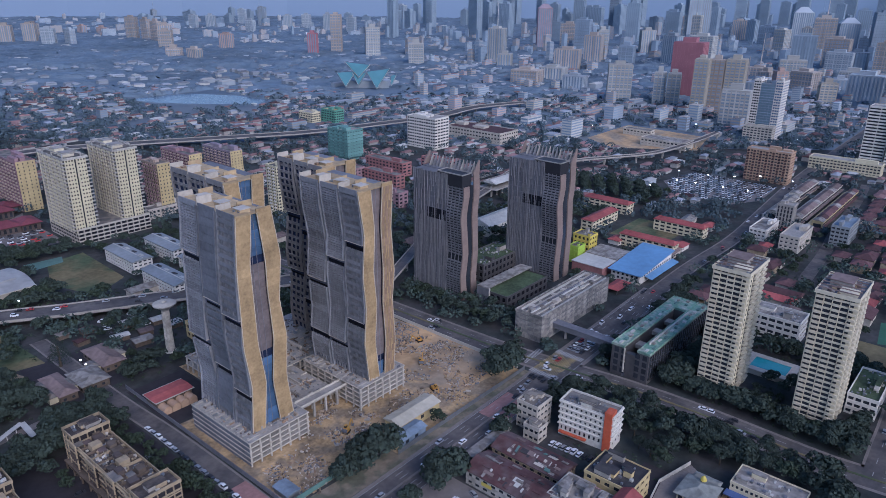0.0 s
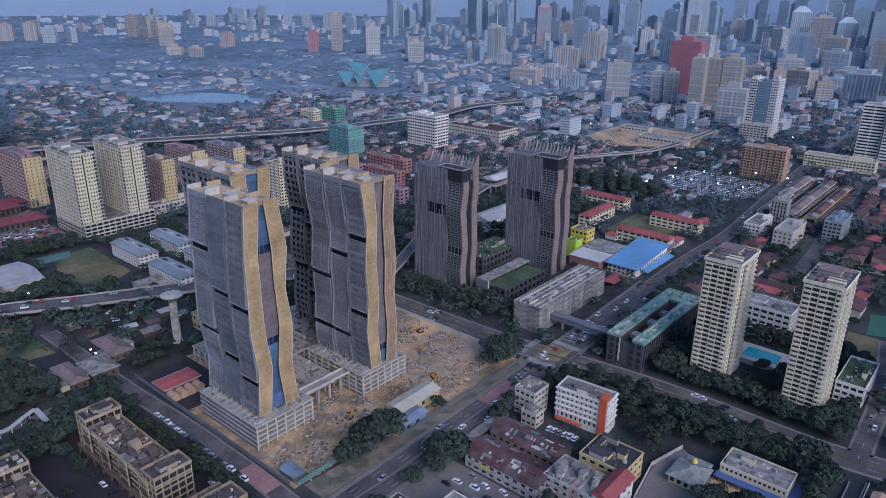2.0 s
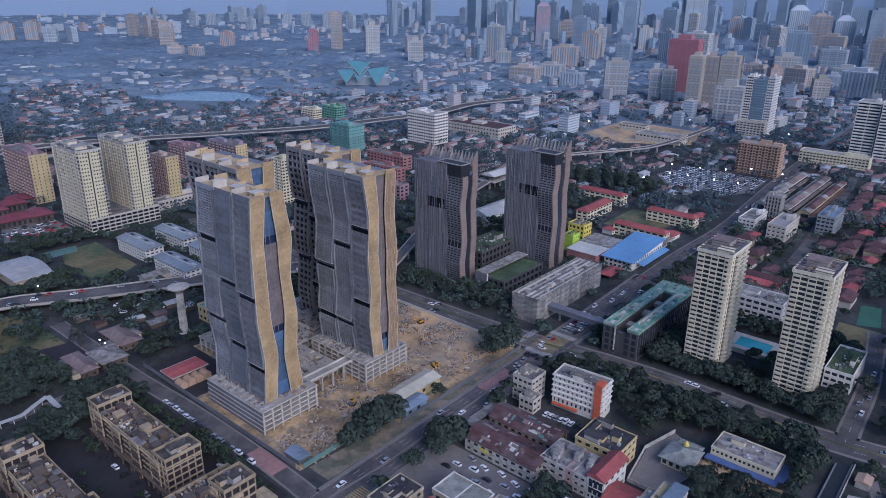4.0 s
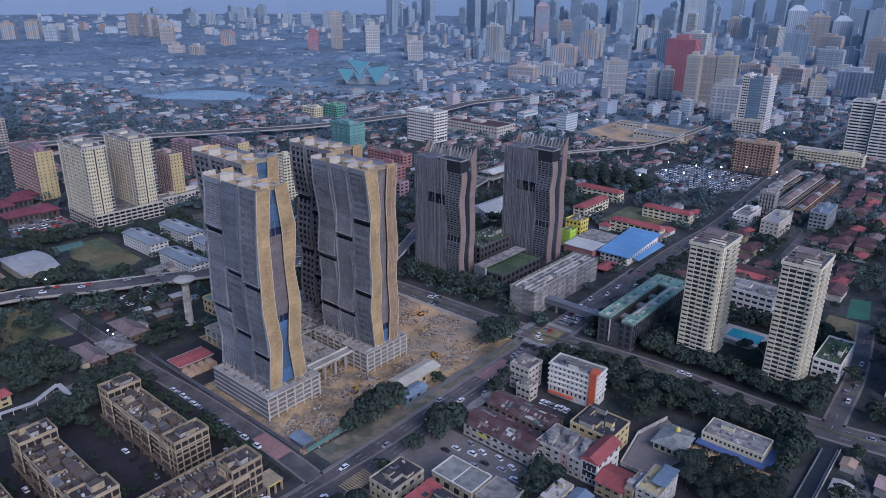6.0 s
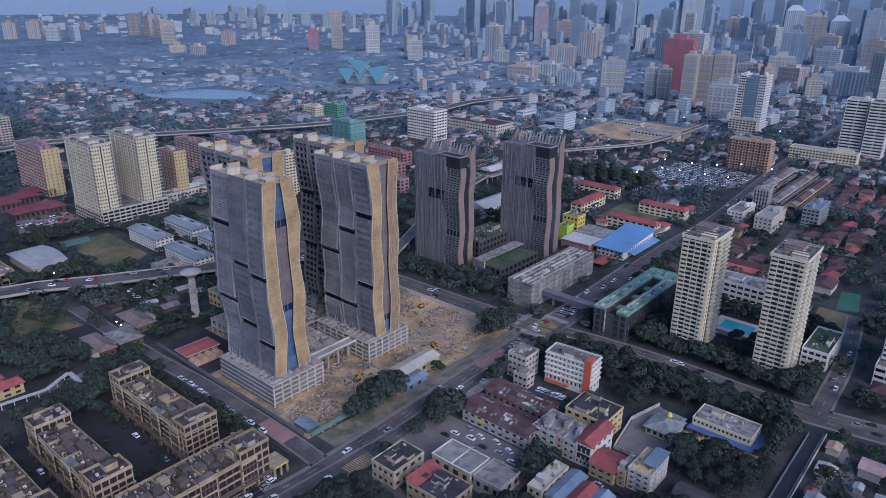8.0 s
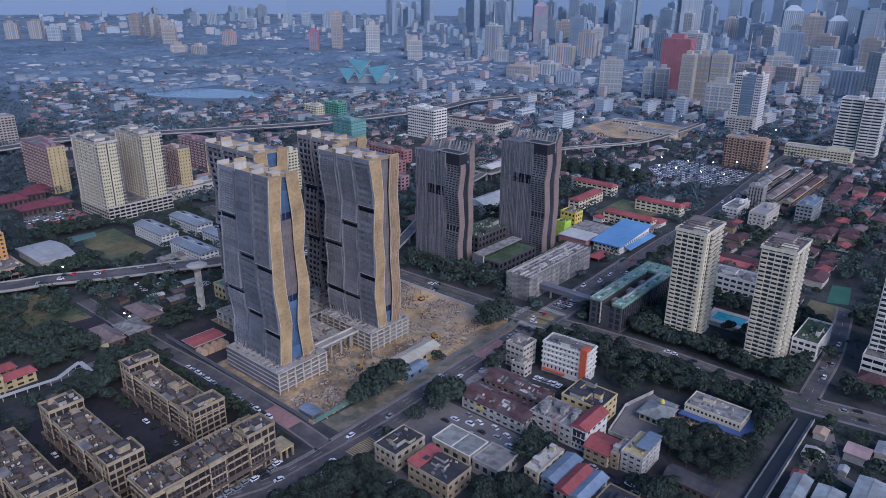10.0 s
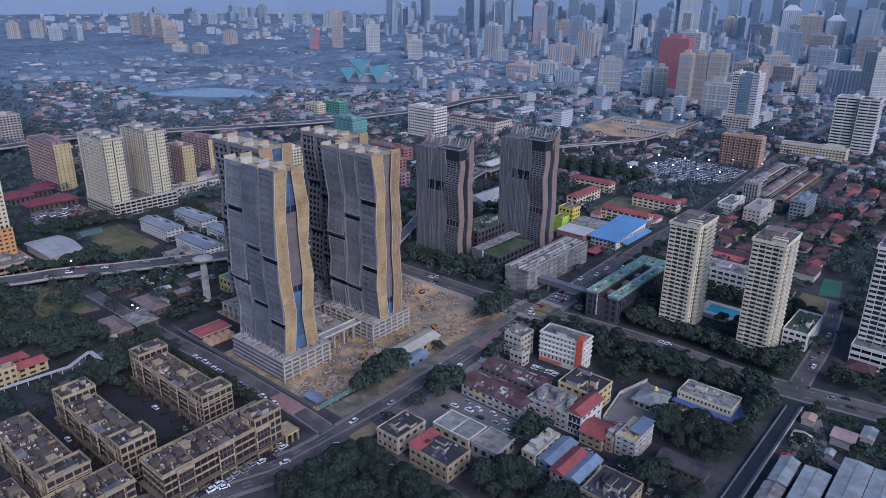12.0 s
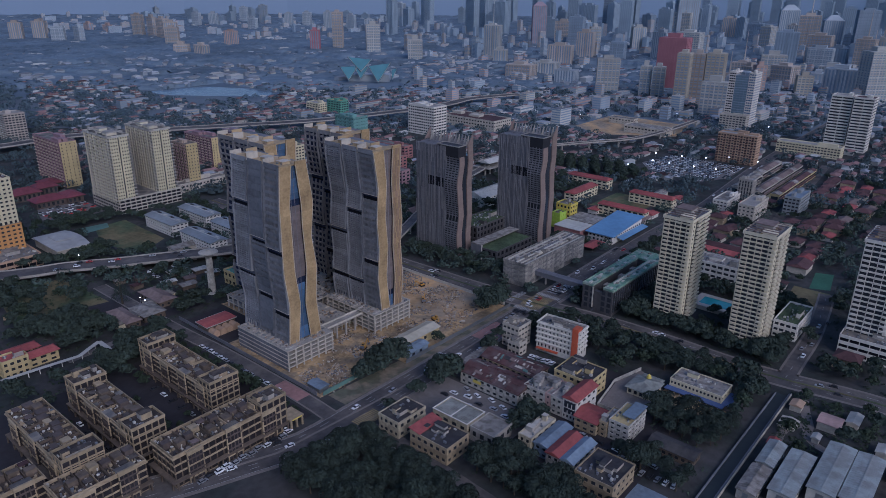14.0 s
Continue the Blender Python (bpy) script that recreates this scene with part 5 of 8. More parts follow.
part("skirt_roof", Mesh().box(-4.0, -0.05, -2, 27, 2.2, 2.6, "blue_skirt").box(0, 13, -4, -0.05, 2.2, 2.6, "blue_skirt"), yb, "bright blue skirt roof")
for k in range(10):
    part("post", Mesh().box(-3.9, -3.6, k * 2.7, k * 2.7 + 0.3, 0, 2.2, "old_white"), yb)
ob_ = framed("office_block", "white five-storey block with an orange stair tower", "building", 241.5, 109, 11, 25, 17, 5, 3, 11, "bright_white", "glass", 0.62, 0.6, 0.2, roof="roof_stain", parapet=1.0, clutter=5, base=3.0, turn=5)
for k in range(1, 6):
    part("ledge", Mesh().ring(-0.5, 11.5, -0.5, 25.5, 2.8 + k * 2.8, 3.3 + k * 2.8, 0.55, "bright_white"), ob_)
part("stair_tower", Mesh().box(-0.65, 4.5, 0.4, 3.8, 0, 19.5, "orange_paint"), ob_, "orange stair tower")
part("canopy", Mesh().box(-2.6, -0.7, 11, 24, 2.6, 3.0, "orange_paint"), ob_, "orange entrance canopy")
for k in range(8):
    part("antenna", Mesh().cyl(2 + k, 2 + (k * 7) % 23, 17, 20 + k % 3, 0.07, 0.04, "steel", 5), ob_)
framed("office_block", "weathered white rounded corner block", "building", 232, 141, 12, 11, 13, 4, 4, 4, "concrete_pale", "glass", 0.6, 0.3, 0.3, roof="roof_stain", clutter=4)
framed("office_block", "small white annex block", "building", 226, 136, 7, 8, 7, 2, 2, 3, "concrete_pale", "glass", 0.6, 0.3, 0.3, roof="roof_stain", clutter=2)

# ---- sheds ----
def shed(label, u, v, du, dv, h, rise, wall, roof, along, turn=0.0, group=""):
    ob = thing("shed", label, "shed", at(u, v, 0, turn), group)
    part("wall", Mesh().box(0, du, 0, dv, 0, h, wall), ob)
    part("roof", Mesh().gable(0, du, 0, dv, h + 0.25, rise, roof, along), ob)
    seams = Mesh()
    wide, long_ = (dv, du) if along == "x" else (du, dv)
    for k in range(int(long_ // 1.6)):
        for sgn in (0, 1):
            q = []
            for w, t in ((0, 0.0), (0, 0.14), (1, 0.14), (1, 0.0)):
                across = wide / 2 if w else (-0.55 if sgn == 0 else wide + 0.55)
                x, y = (k * 1.6 + 0.8 + t, across) if along == "x" else (across, k * 1.6 + 0.8 + t)
                q.append((x, y, h + 0.25 + (rise if w else 0) + 0.01))
            seams.hexa(q + [(x, y, z + 0.07) for x, y, z in q], roof, False)
    tagged(part("roof_seam", seams, ob, "raised seams of the sheet roof"), kind="stuff")
    ridge = (-0.6, du + 0.6, dv / 2 - 0.25, dv / 2 + 0.25) if along == "x" else (du / 2 - 0.25, du / 2 + 0.25, -0.6, dv + 0.6)
    part("ridge_cap", Mesh().box(*ridge, h + 0.2 + rise, h + 0.36 + rise, roof), ob)
    for k in range(int(du // 6)):
        part("window", Mesh().box(2 + k * 6, 4 + k * 6, -0.08, 0.05, h * 0.4, h * 0.75, "glass"), ob)
    part("door", Mesh().box(-0.09, 0.05, dv * 0.35, dv * 0.65, 0, h * 0.8, "steel"), ob, "steel shutter")
    take(u, u + du, v, v + dv, 1.5)
    return ob


shed("beige site shed with a pale sheet roof", 190, 186, 27, 9.5, 5.0, 1.4, "yellow_paint", "site_roof", "x")
shed("shed with a dull blue sheet roof", 184, 178.5, 15, 6.5, 4.2, 1.0, "blue_sheet", "blue_sheet", "x")
shed("long white sheet-roofed workshop", 196, -12, 33, 9, 6, 0.55, "pale_roof", "work_roof", "x", 0, "white workshops")
shed("long white sheet-roofed workshop beside a lane", 206, -24, 38, 9.5, 7, 0.55, "pale_roof", "work_roof", "x", 0, "white workshops")
shed("white workshop with a flat pitched roof", 208, -35, 36, 9.5, 7, 0.55, "pale_roof", "work_roof", "x", 0, "white workshops")
shed("small white store with twin roofs", 212, 0, 19, 6.5, 5, 1.0, "pale_roof", "work_roof", "x")
shed("low store with weathered grey roof", 190, 0, 20, 7, 4.5, 0.9, "concrete", "grey_roof", "x")
shed("long arched white hall beyond the towers", 430, 316, 58, 22, 9, 4, "white_paint", "pale_roof", "x")
fb = thing("roadside_shelter", "long grey roadside bus shelter roof", "shelter", at(196, 149))
part("canopy", Mesh().box(0, 28, 0, 5, 3.2, 3.6, "grey_roof"), fb)
for k in range(6):
    part("post", Mesh().box(0.5 + k * 5.2, 0.8 + k * 5.2, 0.4, 0.7, 0, 3.2, "steel"), fb)
take(196, 224, 148, 155, 1)

# ---- left: water tower, villas, flats ----
wt = thing("water_tower", "white mushroom-shaped concrete water tower", "water tower", at(163, 335))
m = Mesh()
m.cyl(0, 0, 0, 0.8, 3.4, 3.0, "old_white", 20).cyl(0, 0, 0.8, 24.6, 2.1, 1.75, "old_white", 20)
for k in range(10):
    x, y = math.cos(0.628 * k), math.sin(0.628 * k)
    m.hexa([(x * q - y * w, y * q + x * w, z) for z, q0, q1 in ((1.0, 1.8, 2.35), (24.4, 1.6, 2.0)) for q, w in ((q0, -0.14), (q1, -0.14), (q1, 0.14), (q0, 0.14))], "old_white")
part("shaft", m, wt)
m = Mesh()
m.cyl(0, 0, 24.6, 26.4, 1.75, 3.2, "old_white", 24).cyl(0, 0, 26.4, 28.2, 3.2, 6.0, "old_white", 24).cyl(0, 0, 28.2, 28.8, 6.15, 6.15, "old_white", 24).cyl(0, 0, 28.8, 29.8, 6.0, 3.4, "concrete_pale", 24).cyl(0, 0, 29.8, 30.5, 1.4, 1.2, "concrete_pale", 12)
part("tank", m, wt, "flared white tank")
take(155, 171, 327, 343)
framed("office_block", "low yellow block with a green roof", "building", 178, 318, 16, 26, 9, 2, 4, 6, "yellow_paint", "glass", 0.5, 0.4, roof="green_paint", clutter=1)
rr = thing("villa", "low building under a red roof with orange vaulted bays", "house", at(128, 279))
part("wall", Mesh().box(0, 18, 5.5, 16, 0, 5, "shop_tan"), rr)
part("roof", Mesh().gable(0, 18, 5.5, 16, 5.3, 0.5, "red_roof", "x", 0.9), rr)
part("roof_edge", Mesh().ring(-1.0, 19, 4.5, 17, 5.0, 5.35, 0.35, "pale_roof"), rr)
for k in range(4):
    m = Mesh()
    n = 8
    ring = lambda y: [(0.4 + k * 4.4 + 2.0 + 2.0 * math.cos(math.pi * i / n), y, 2.2 + 1.9 * math.sin(math.pi * i / n)) for i in range(n + 1)]
    p, q = ring(0), ring(5.6)
    for i in range(n):
        m.face([p[i], q[i], q[i + 1], p[i + 1]], "orange_flat")
    m.face(p[::-1], "orange_flat")
    m.box(0.4 + k * 4.4, 4.4 + k * 4.4, 0.1, 5.6, 0, 2.2, "orange_flat")
    part("vault", m, rr, "orange barrel vault")
take(126, 146, 277, 292)

HOUSE = 0


def house_kind(w, d, h, roof, wall, hip, porch):
    """One detached house, with walls, hipped roof, porch and windows."""
    ob = thing("house", "", "house", at(0, -2000))
    body = part("wall", Mesh().box(0, w, 0, d, 0, h, wall), ob)
    part("roof", Mesh().gable(0, w, 0, d, h + 0.2, 0.24 * min(w, d), roof, "x" if w > d else "y", 0.8, 0.2, hip), ob)
    if porch:
        part("porch_roof", Mesh().gable(w * 0.2, w * 0.65, -4, 0.5, h * 0.55 + 0.4, 1.1, roof, "y", 0.4, 0.2, 0), ob)
        for x in (w * 0.22, w * 0.62):
            part("post", Mesh().box(x, x + 0.3, -3.8, -3.5, 0, h * 0.55 + 0.2, wall), ob)
    wm = Mesh().box(0, 1.5, -0.07, 0.05, 0, 1.3, "glass").data("window")
    part("window", wm, body, "", pose(1, 0, 1.2 if h < 5 else 4.0))
    return ob


KINDS = [
    (house_kind(13, 10, 3.6, "tile_roof", "concrete_pale", 0.9, False), 13, 10, "house with a weathered red tile roof and pale walls"),
    (house_kind(11, 12, 6.0, "tile_roof", "shop_cream", 0.8, False), 11, 12, "two-storey cream house under a brown-red tile roof"),
    (house_kind(16, 10, 4.0, "brown_roof", "concrete_pale", 0.6, False), 16, 10, "low house under a brown sheet roof"),
    (house_kind(12, 9, 3.6, "red_roof", "white_paint", 0.7, False), 12, 9, "house with a bright red roof and white walls"),
    (house_kind(18, 9, 3.8, "grey_roof", "concrete_pale", 0.2, False), 18, 9, "low house with grey sheet roofing"),
    (house_kind(15, 11, 6.4, "grey_roof", "white_paint", 0.9, True), 15, 11, "two-storey white house under a grey roof"),
    (house_kind(14, 10, 4.0, "blue_sheet", "white_paint", 0.3, False), 14, 10, "house with faded blue roofing"),
]


def houses(region, step, count, kinds, seed, keep=1.0):
    """Houses in loose rows on the street grid."""
    global HOUSE
    r = random.Random(seed)
    u0, u1, v0, v1 = region
    done = 0
    for i in range(int((u1 - u0) / step)):
        for j in range(int((v1 - v0) / step)):
            if done >= count or r.random() > keep:
                continue
            k = r.choice(kinds)
            ob, w, d, label = KINDS[k]
            u, v = u0 + i * step + r.uniform(0, 3), v0 + j * step + r.uniform(0, 3)
            if not free(u - 1, u + w + 1, v - 1, v + d + 1) or not in_sight(u, v, 10):
                continue
            c = copy_thing(ob, at(u, v, 0, r.uniform(-4, 4)))
            tagged(c, label, "house", "detached houses of the suburb")
            take(u, u + w, v, v + d, 0.5)
            done += 1
            HOUSE += 1


def villa(u, v, du, dv, h, roof, label, wings):
    """A large low villa with hipped roofs and side wings."""
    ob = thing("villa", label, "house", at(u, v), "old villas by the raised road")
    part("wall", Mesh().box(0, du, 0, dv, 0, h, "shop_tan"), ob)
    part("roof", Mesh().gable(0, du, 0, dv, h + 0.2, 1.8, roof, "y" if dv > du else "x", 0.9, 0.2, 0.9), ob)
    for a, b, c, d in wings:
        part("wing_wall", Mesh().box(a, a + c, b, b + d, 0, h - 0.6, "cream_paint"), ob)
        part("wing_roof", Mesh().gable(a, a + c, b, b + d, h - 0.4, 1.3, "roof_stain", "x" if c > d else "y", 0.6, 0.2, 0.8), ob)
    wm = Mesh().box(0, 1.4, -0.07, 0.05, 0, 1.3, "glass").data("window")
    for k in range(int(dv // 4)):
        part("window", wm, ob, "", pose(0, 2.5 + k * 4, 1.1, 0, 0, -90))
    for k in range(int(du // 4)):
        part("window", wm, ob, "", pose(1.2 + k * 4, 0, 1.1))
    take(u - 5, u + du + 3, v - 4, v + dv + 4)


villa(128, 338, 11, 25, 4, "brown_roof", "old villa under grey-brown hipped roofs", ((-5, 4, 5, 8), (11, 8, 4, 10)))
villa(112, 326, 13, 18, 4, "grey_roof", "old villa under a broad grey roof", ((-4, 6, 4, 9),))
villa(101, 325, 8, 24, 4, "brown_roof", "long low villa under a brown roof", ((-4, 3, 4, 7), (-4, 14, 4, 8)))
take(98, 118, 344, 372)
take(30, 64, 312, 346)
take(36, 84, 300, 320)
WEST_LINE = [(20, 500), (81, 452), (112, 439), (142, 420), (187, 396), (225, 376), (272, 350), (300, 330)]
take_line(smooth(WEST_LINE), 11)
houses((30, 84, 296, 420), 24, 5, [2, 2, 3], 4, 0.5)
for u, v, w, d, h, mt, lb in ((270, 4, 6, 5, 3, "orange_flat", "small hut with an orange roof"), (262, -14, 9, 9, 4, "pink_paint", "low house under a dull purple roof"), (272, -20, 10, 5, 3, "pale_roof", "small store under a pale roof"), (252, 2, 8, 7, 1.4, "concrete_pale", "walled yard full of scrap"), (249, -9, 4, 3, 2.6, "pale_roof", "small shelter with a pale roof"), (256, -36, 7, 6, 3, "pale_roof", "small hut with a pale roof"), (266, -44, 9, 6, 3, "grey_roof", "low hut with a grey roof"), (240, -44, 10, 7, 3.4, "brown_roof", "low hut with a brown roof"), (232, 4, 5, 4, 2.6, "red_roof", "small hut with a red roof")):
    hb = thing("hut", lb, "hut", at(u, v), "huts by the canal")
    part("wall", Mesh().box(0, w, 0, d, 0, h, "concrete_pale"), hb)
    part("roof", Mesh().gable(0, w, 0, d, h + 0.2, 0.9, mt, "x" if w > d else "y", 0.5), hb)
    take(u, u + w, v, v + d, 1.5)
for u, v, du, dv, h, roof, lb in ((449, 93, 10, 33, 4, "red_roof", "long hall under a faded red roof"), (461, 92, 10, 35, 4, "tile_roof", "long hall under a dull red tile roof"), (455, 50, 18, 13, 5, "tile_roof", "hall under a dark purple-red roof")):
    ob = thing("long_hall", lb, "hall", at(u, v), "red-roofed halls behind the flats")
    part("wall", Mesh().box(0, du, 0, dv, 0, h, "concrete_pale"), ob)
    part("roof", Mesh().gable(0, du, 0, dv, h + 0.2, 2.2, roof, "y" if dv > du else "x", 0.8, 0.2, 0.1), ob)
    take(u, u + du, v, v + dv, 1)


def terrace(label, u, v, units, width, depth, h, roof, wall):
    """A terrace of shophouses along the street: one roof, rear yard and canopy a unit, party walls between."""
    ob = thing("terrace", label, "terrace", at(u, v), "terraces beside the avenue")
    length = units * width
    part("wall", Mesh().box(0, length, 0, depth * 0.7, 0, h, wall), ob)
    part("rear_wing", Mesh().box(0, length, depth * 0.7, depth, 0, h * 0.55, wall), ob)
    part("window_band", Mesh().box(0.5, length - 0.5, -0.08, 0.05, h * 0.55, h * 0.8, "glass").box(-0.08, 0.05, 1, depth * 0.6, h * 0.3, h * 0.75, "glass"), ob)
    part("canopy", Mesh().box(0, length, -2.2, 0, h * 0.45, h * 0.5, roof), ob)
    for k in range(units):
        part("roof", Mesh().gable(k * width + 0.15, (k + 1) * width - 0.15, 0, depth * 0.7, h + 0.25, 1.9, roof if k % 5 else "grey_roof", "x", 0.1), ob)
    pw = Mesh()
    for k in range(units + 1):
        pw.box(k * width - 0.15, k * width + 0.15, -0.2, depth * 0.72, h - 0.1, h + 0.7, wall)
    tagged(part("party_wall", pw, ob, "pale party walls above the roofs"), kind="stuff")
    take(u, u + length, v - 2, v + depth, 1)


terrace("grey-brown shophouse terrace beside the avenue", 632, 156, 6, 11, 13, 8, "roof_stain", "concrete_pale")
terrace("brown-roofed shophouse terrace beside the avenue", 706, 158, 6, 11, 14, 8, "brown_roof", "concrete_pale")
terrace("long shophouse terrace under dull red-brown roofs", 632, 137, 13, 11, 13, 7, "brown_roof", "concrete_pale")
terrace("long shophouse terrace under stained roofs", 632, 120, 12, 11, 12, 7, "tile_roof", "yellow_paint")
fixed("road_terraces", strip(Mesh(), smooth([(500, 100), (576, 104), (635, 110), (733, 116), (825, 124)]), -4.5, 4.5, 0.08, "asphalt"), "grey street between the terraces", "road")
take_line(smooth([(500, 100), (576, 104), (635, 110), (733, 116), (825, 124)]), 5)
for u, v, w, d in ((556, 118, 42, 16), (570, 146, 38, 16), (598, 93, 38, 15), (610, 138, 16, 18)):
    take(u, u + w, v, v + d)
HUTS = [(158, 379, 9, 6, "pale_roof"), (150, 395, 8, 5, "grey_roof"), (118, 398, 11, 4, "pale_roof"), (106, 372, 12, 6, "blue_sheet"), (139, 388, 7, 5, "brown_roof"), (172, 370, 9, 6, "old_white"), (152, 352, 10, 7, "grey_roof"), (176, 358, 8, 6, "pale_roof"), (131, 376, 7, 5, "tile_roof"), (160, 362, 7, 6, "brown_roof"), (146, 366, 9, 5, "pale_roof"), (127, 392, 6, 5, "grey_roof"), (166, 388, 8, 4, "tile_roof"), (183, 378, 7, 5, "grey_roof")]
for u, v, w, d, mt_ in HUTS:
    if not free(u, u + w, v, v + d):
        continue
    hb = thing("hut", "small low hut under a patched sheet roof", "hut", at(u, v, 0, (u * 7) % 20 - 10), "huts among the villas")
    part("wall", Mesh().box(0, w, 0, d, 0, 2.7, "shop_tan"), hb)
    part("roof", Mesh().gable(0, w, 0, d, 2.9, 0.8, mt_, "x", 0.5), hb)
    take(u, u + w, v, v + d, 1)
houses((310, 560, -140, 14), 16.5, 90, [0, 1, 0, 2, 2, 0, 5], 6, 0.9)
houses((395, 640, 52, 158), 16.5, 70, [0, 1, 0, 2, 0, 3], 7, 0.9)
houses((560, 760, -90, 150), 16.5, 120, [0, 1, 0, 0, 2, 0, 2, 3], 8, 0.92)
houses((300, 420, 300, 470), 22, 12, [2, 3, 4, 6, 5], 9, 0.7)
houses((480, 600, 186, 250), 21, 14, [3, 3, 4, 2, 0], 10, 0.7)
take(600, 650, 262, 372)
houses((130, 280, 345, 440), 17, 22, [4, 2, 2, 5, 3], 11, 0.6)
for ob, *_ in KINDS:
    for o in (*ob.children_recursive, ob):
        bpy.data.objects.remove(o)


# school rows with red roofs
for u, v, du, dv in ((487, 188, 10, 44), (540, 186, 10, 42), (498, 262, 44, 11), (560, 262, 12, 44)):
    ob = framed("school_block", "long school block under a red roof", "school", u, v, du, dv, 9, 3, max(2, int(du / 5)), max(2, int(dv / 5)), "cream_paint", "glass", 0.5, 0.3, roof="concrete", group="red-roofed school rows", clutter=0, parapet=0)
    part("pitched_roof", Mesh().gable(0, du, 0, dv, 9.3, 2.4, "red_roof", "x" if du > dv else "y", hip=0.5), ob)
framed("shop_block", "bright yellow shop block", "building", 446, 236, 12, 14, 15, 4, 3, 4, "bright_yellow", "glass", 0.5, 0.4)
framed("shop_block", "lime green painted building", "building", 428, 235, 10, 8, 12, 3, 3, 2, "lime", "lime", 0.6, 0.5)
# four-storey flats with blue-grey roofs
for u, v in ((202, 452), (232, 452), (200, 394), (229, 398)):
    ob = framed("flats_block", "white four-storey flats under a blue-grey roof", "apartment building", u, v, 14, 42, 9.6, 4, 4, 12, "white_paint", "glass", 0.55, 0.35, roof="blue_sheet", group="rows of four-storey flats", clutter=0, parapet=0)
    part("pitched_roof", Mesh().gable(0, 14, 0, 42, 9.8, 1.5, "blue_pale", "y", 0.8), ob)
    part("roof_ridge", Mesh().box(6.7, 7.3, -0.8, 42.8, 11.2, 11.5, "pale_roof"), ob)
    for k in range(4):
        part("roof_vent", Mesh().box(8.4, 10.4, 4 + k * 10, 8.5 + k * 10, 10.2, 11.3, "black_roof" if k % 2 else "pale_roof"), ob)

# tall cream flats on a parking podium
def slab_flats(label, u, v, du, dv, h, floors):
    """A slab tower: small windows and one dark slot in its end wall, columns of white balconies along its side."""
    ob = thing("apartment_tower", label, "apartment building", at(u, v), "cream slab towers")
    fh = h / floors
    part("window_glass", Mesh().box(1.2, du - 0.4, 0.5, dv - 0.4, 10, h - 0.5, "glass"), ob)
    ends = []
    for x0, x1 in ((1.8, du * 0.47), (du * 0.53, du - 1.8)):
        ends.append(part("end_wall", Mesh().box(x0, x1, 0, 0.5, 10, h, "slab_cream"), ob, "cream end wall with small windows"))
    part("end_wall", Mesh().box(du * 0.47, du * 0.53, 0.6, 1.0, 10, h, "shade_fill"), ob, "dark slot in the end wall")
    wm = Mesh().box(0, 0.95, -0.05, 0.05, 0, 1.15, "shade_fill").data("window")
    bal = Mesh().box(-0.7, 1.2, -0.7, 2.2, 0, 0.2, "old_white").box(-0.7, -0.5, -0.7, 2.2, 0.2, 1.1, "old_white").box(-0.5, 1.8, -0.7, -0.5, 0.2, 1.1, "old_white").data("balcony")
    bal2 = Mesh().box(0, 2.4, -0.7, 1.2, 0, 0.2, "old_white").box(0, 2.4, -0.7, -0.5, 0.2, 1.1, "old_white").data("balcony")
    band = Mesh().box(0.6, 1.3, 0, dv, 0, 0.9, "ivory").data("floor_band")
    for k in range(4, floors):
        for j in (0.14, 0.25, 0.36, 0.6, 0.71, 0.82):
            part("window", wm, ends[j > 0.5], "", pose(du * j, 0, k * fh + 0.9))
        part("floor_band", band, ob, "", pose(0, 0, k * fh))
        part("balcony", bal, ob, "", pose(0, 0, k * fh))
        part("balcony", bal2, ob, "", pose(du - 2.0, 0, k * fh))
        bm = Mesh()
        bm.box(-0.6, 1.2, 0, 3.0, 0, 0.2, "old_white").box(-0.6, -0.4, 0, 3.0, 0.2, 1.1, "old_white")
        if k == 4:
            side = bm.data("balcony")
        for c in range(5):
            part("balcony", side, ob, "", pose(0, 5.5 + c * (dv - 7) / 5, k * fh))
    for c in range(11):
        part("pier", Mesh().box(0.3, 1.3, 2.4 + c * (dv - 4.4) / 10, 3.2 + (c % 2) * 1.2 + c * (dv - 4.4) / 10, 10, h, "ivory"), ob)
    part("roof", Mesh().box(0.4, du, 0.2, dv, h - 0.4, h, "roof_stain"), ob)
    part("parapet", Mesh().ring(0.2, du + 0.1, -0.1, dv + 0.1, h - 0.6, h + 1.2, 0.4, "old_white"), ob)
    part("roof_pergola", Mesh().ring(2, du - 3, 4, dv - 6, h + 3, h + 3.5, 0.7, "old_white"), ob)
    for x, y in ((2, 4), (du - 3.7, 4), (2, dv - 6.7), (du - 3.7, dv - 6.7), (2, dv / 2), (du - 3.7, dv / 2)):
        part("roof_post", Mesh().box(x, x + 0.7, y, y + 0.7, h, h + 3, "old_white"), ob)
    for x, y, a, c, z in ((5, 9, 8, 10, 2.8), (6, 26, 7, 7, 3.6), (8, 36, 6, 5, 2)):
        part("roof_housing", Mesh().box(x, x + a, y, y + c, h, h + z, "ivory").box(x - 0.3, x + a + 0.3, y - 0.3, y + c + 0.3, h + z, h + z + 0.3, "concrete"), ob)
    take(u, u + du, v, v + dv, 2)
    return ob


slab_flats("tall cream slab tower of flats with small windows", 201, 540, 19, 46, 67, 23)
slab_flats("tall cream slab tower beside its twin", 240, 543, 20, 46, 67, 23)
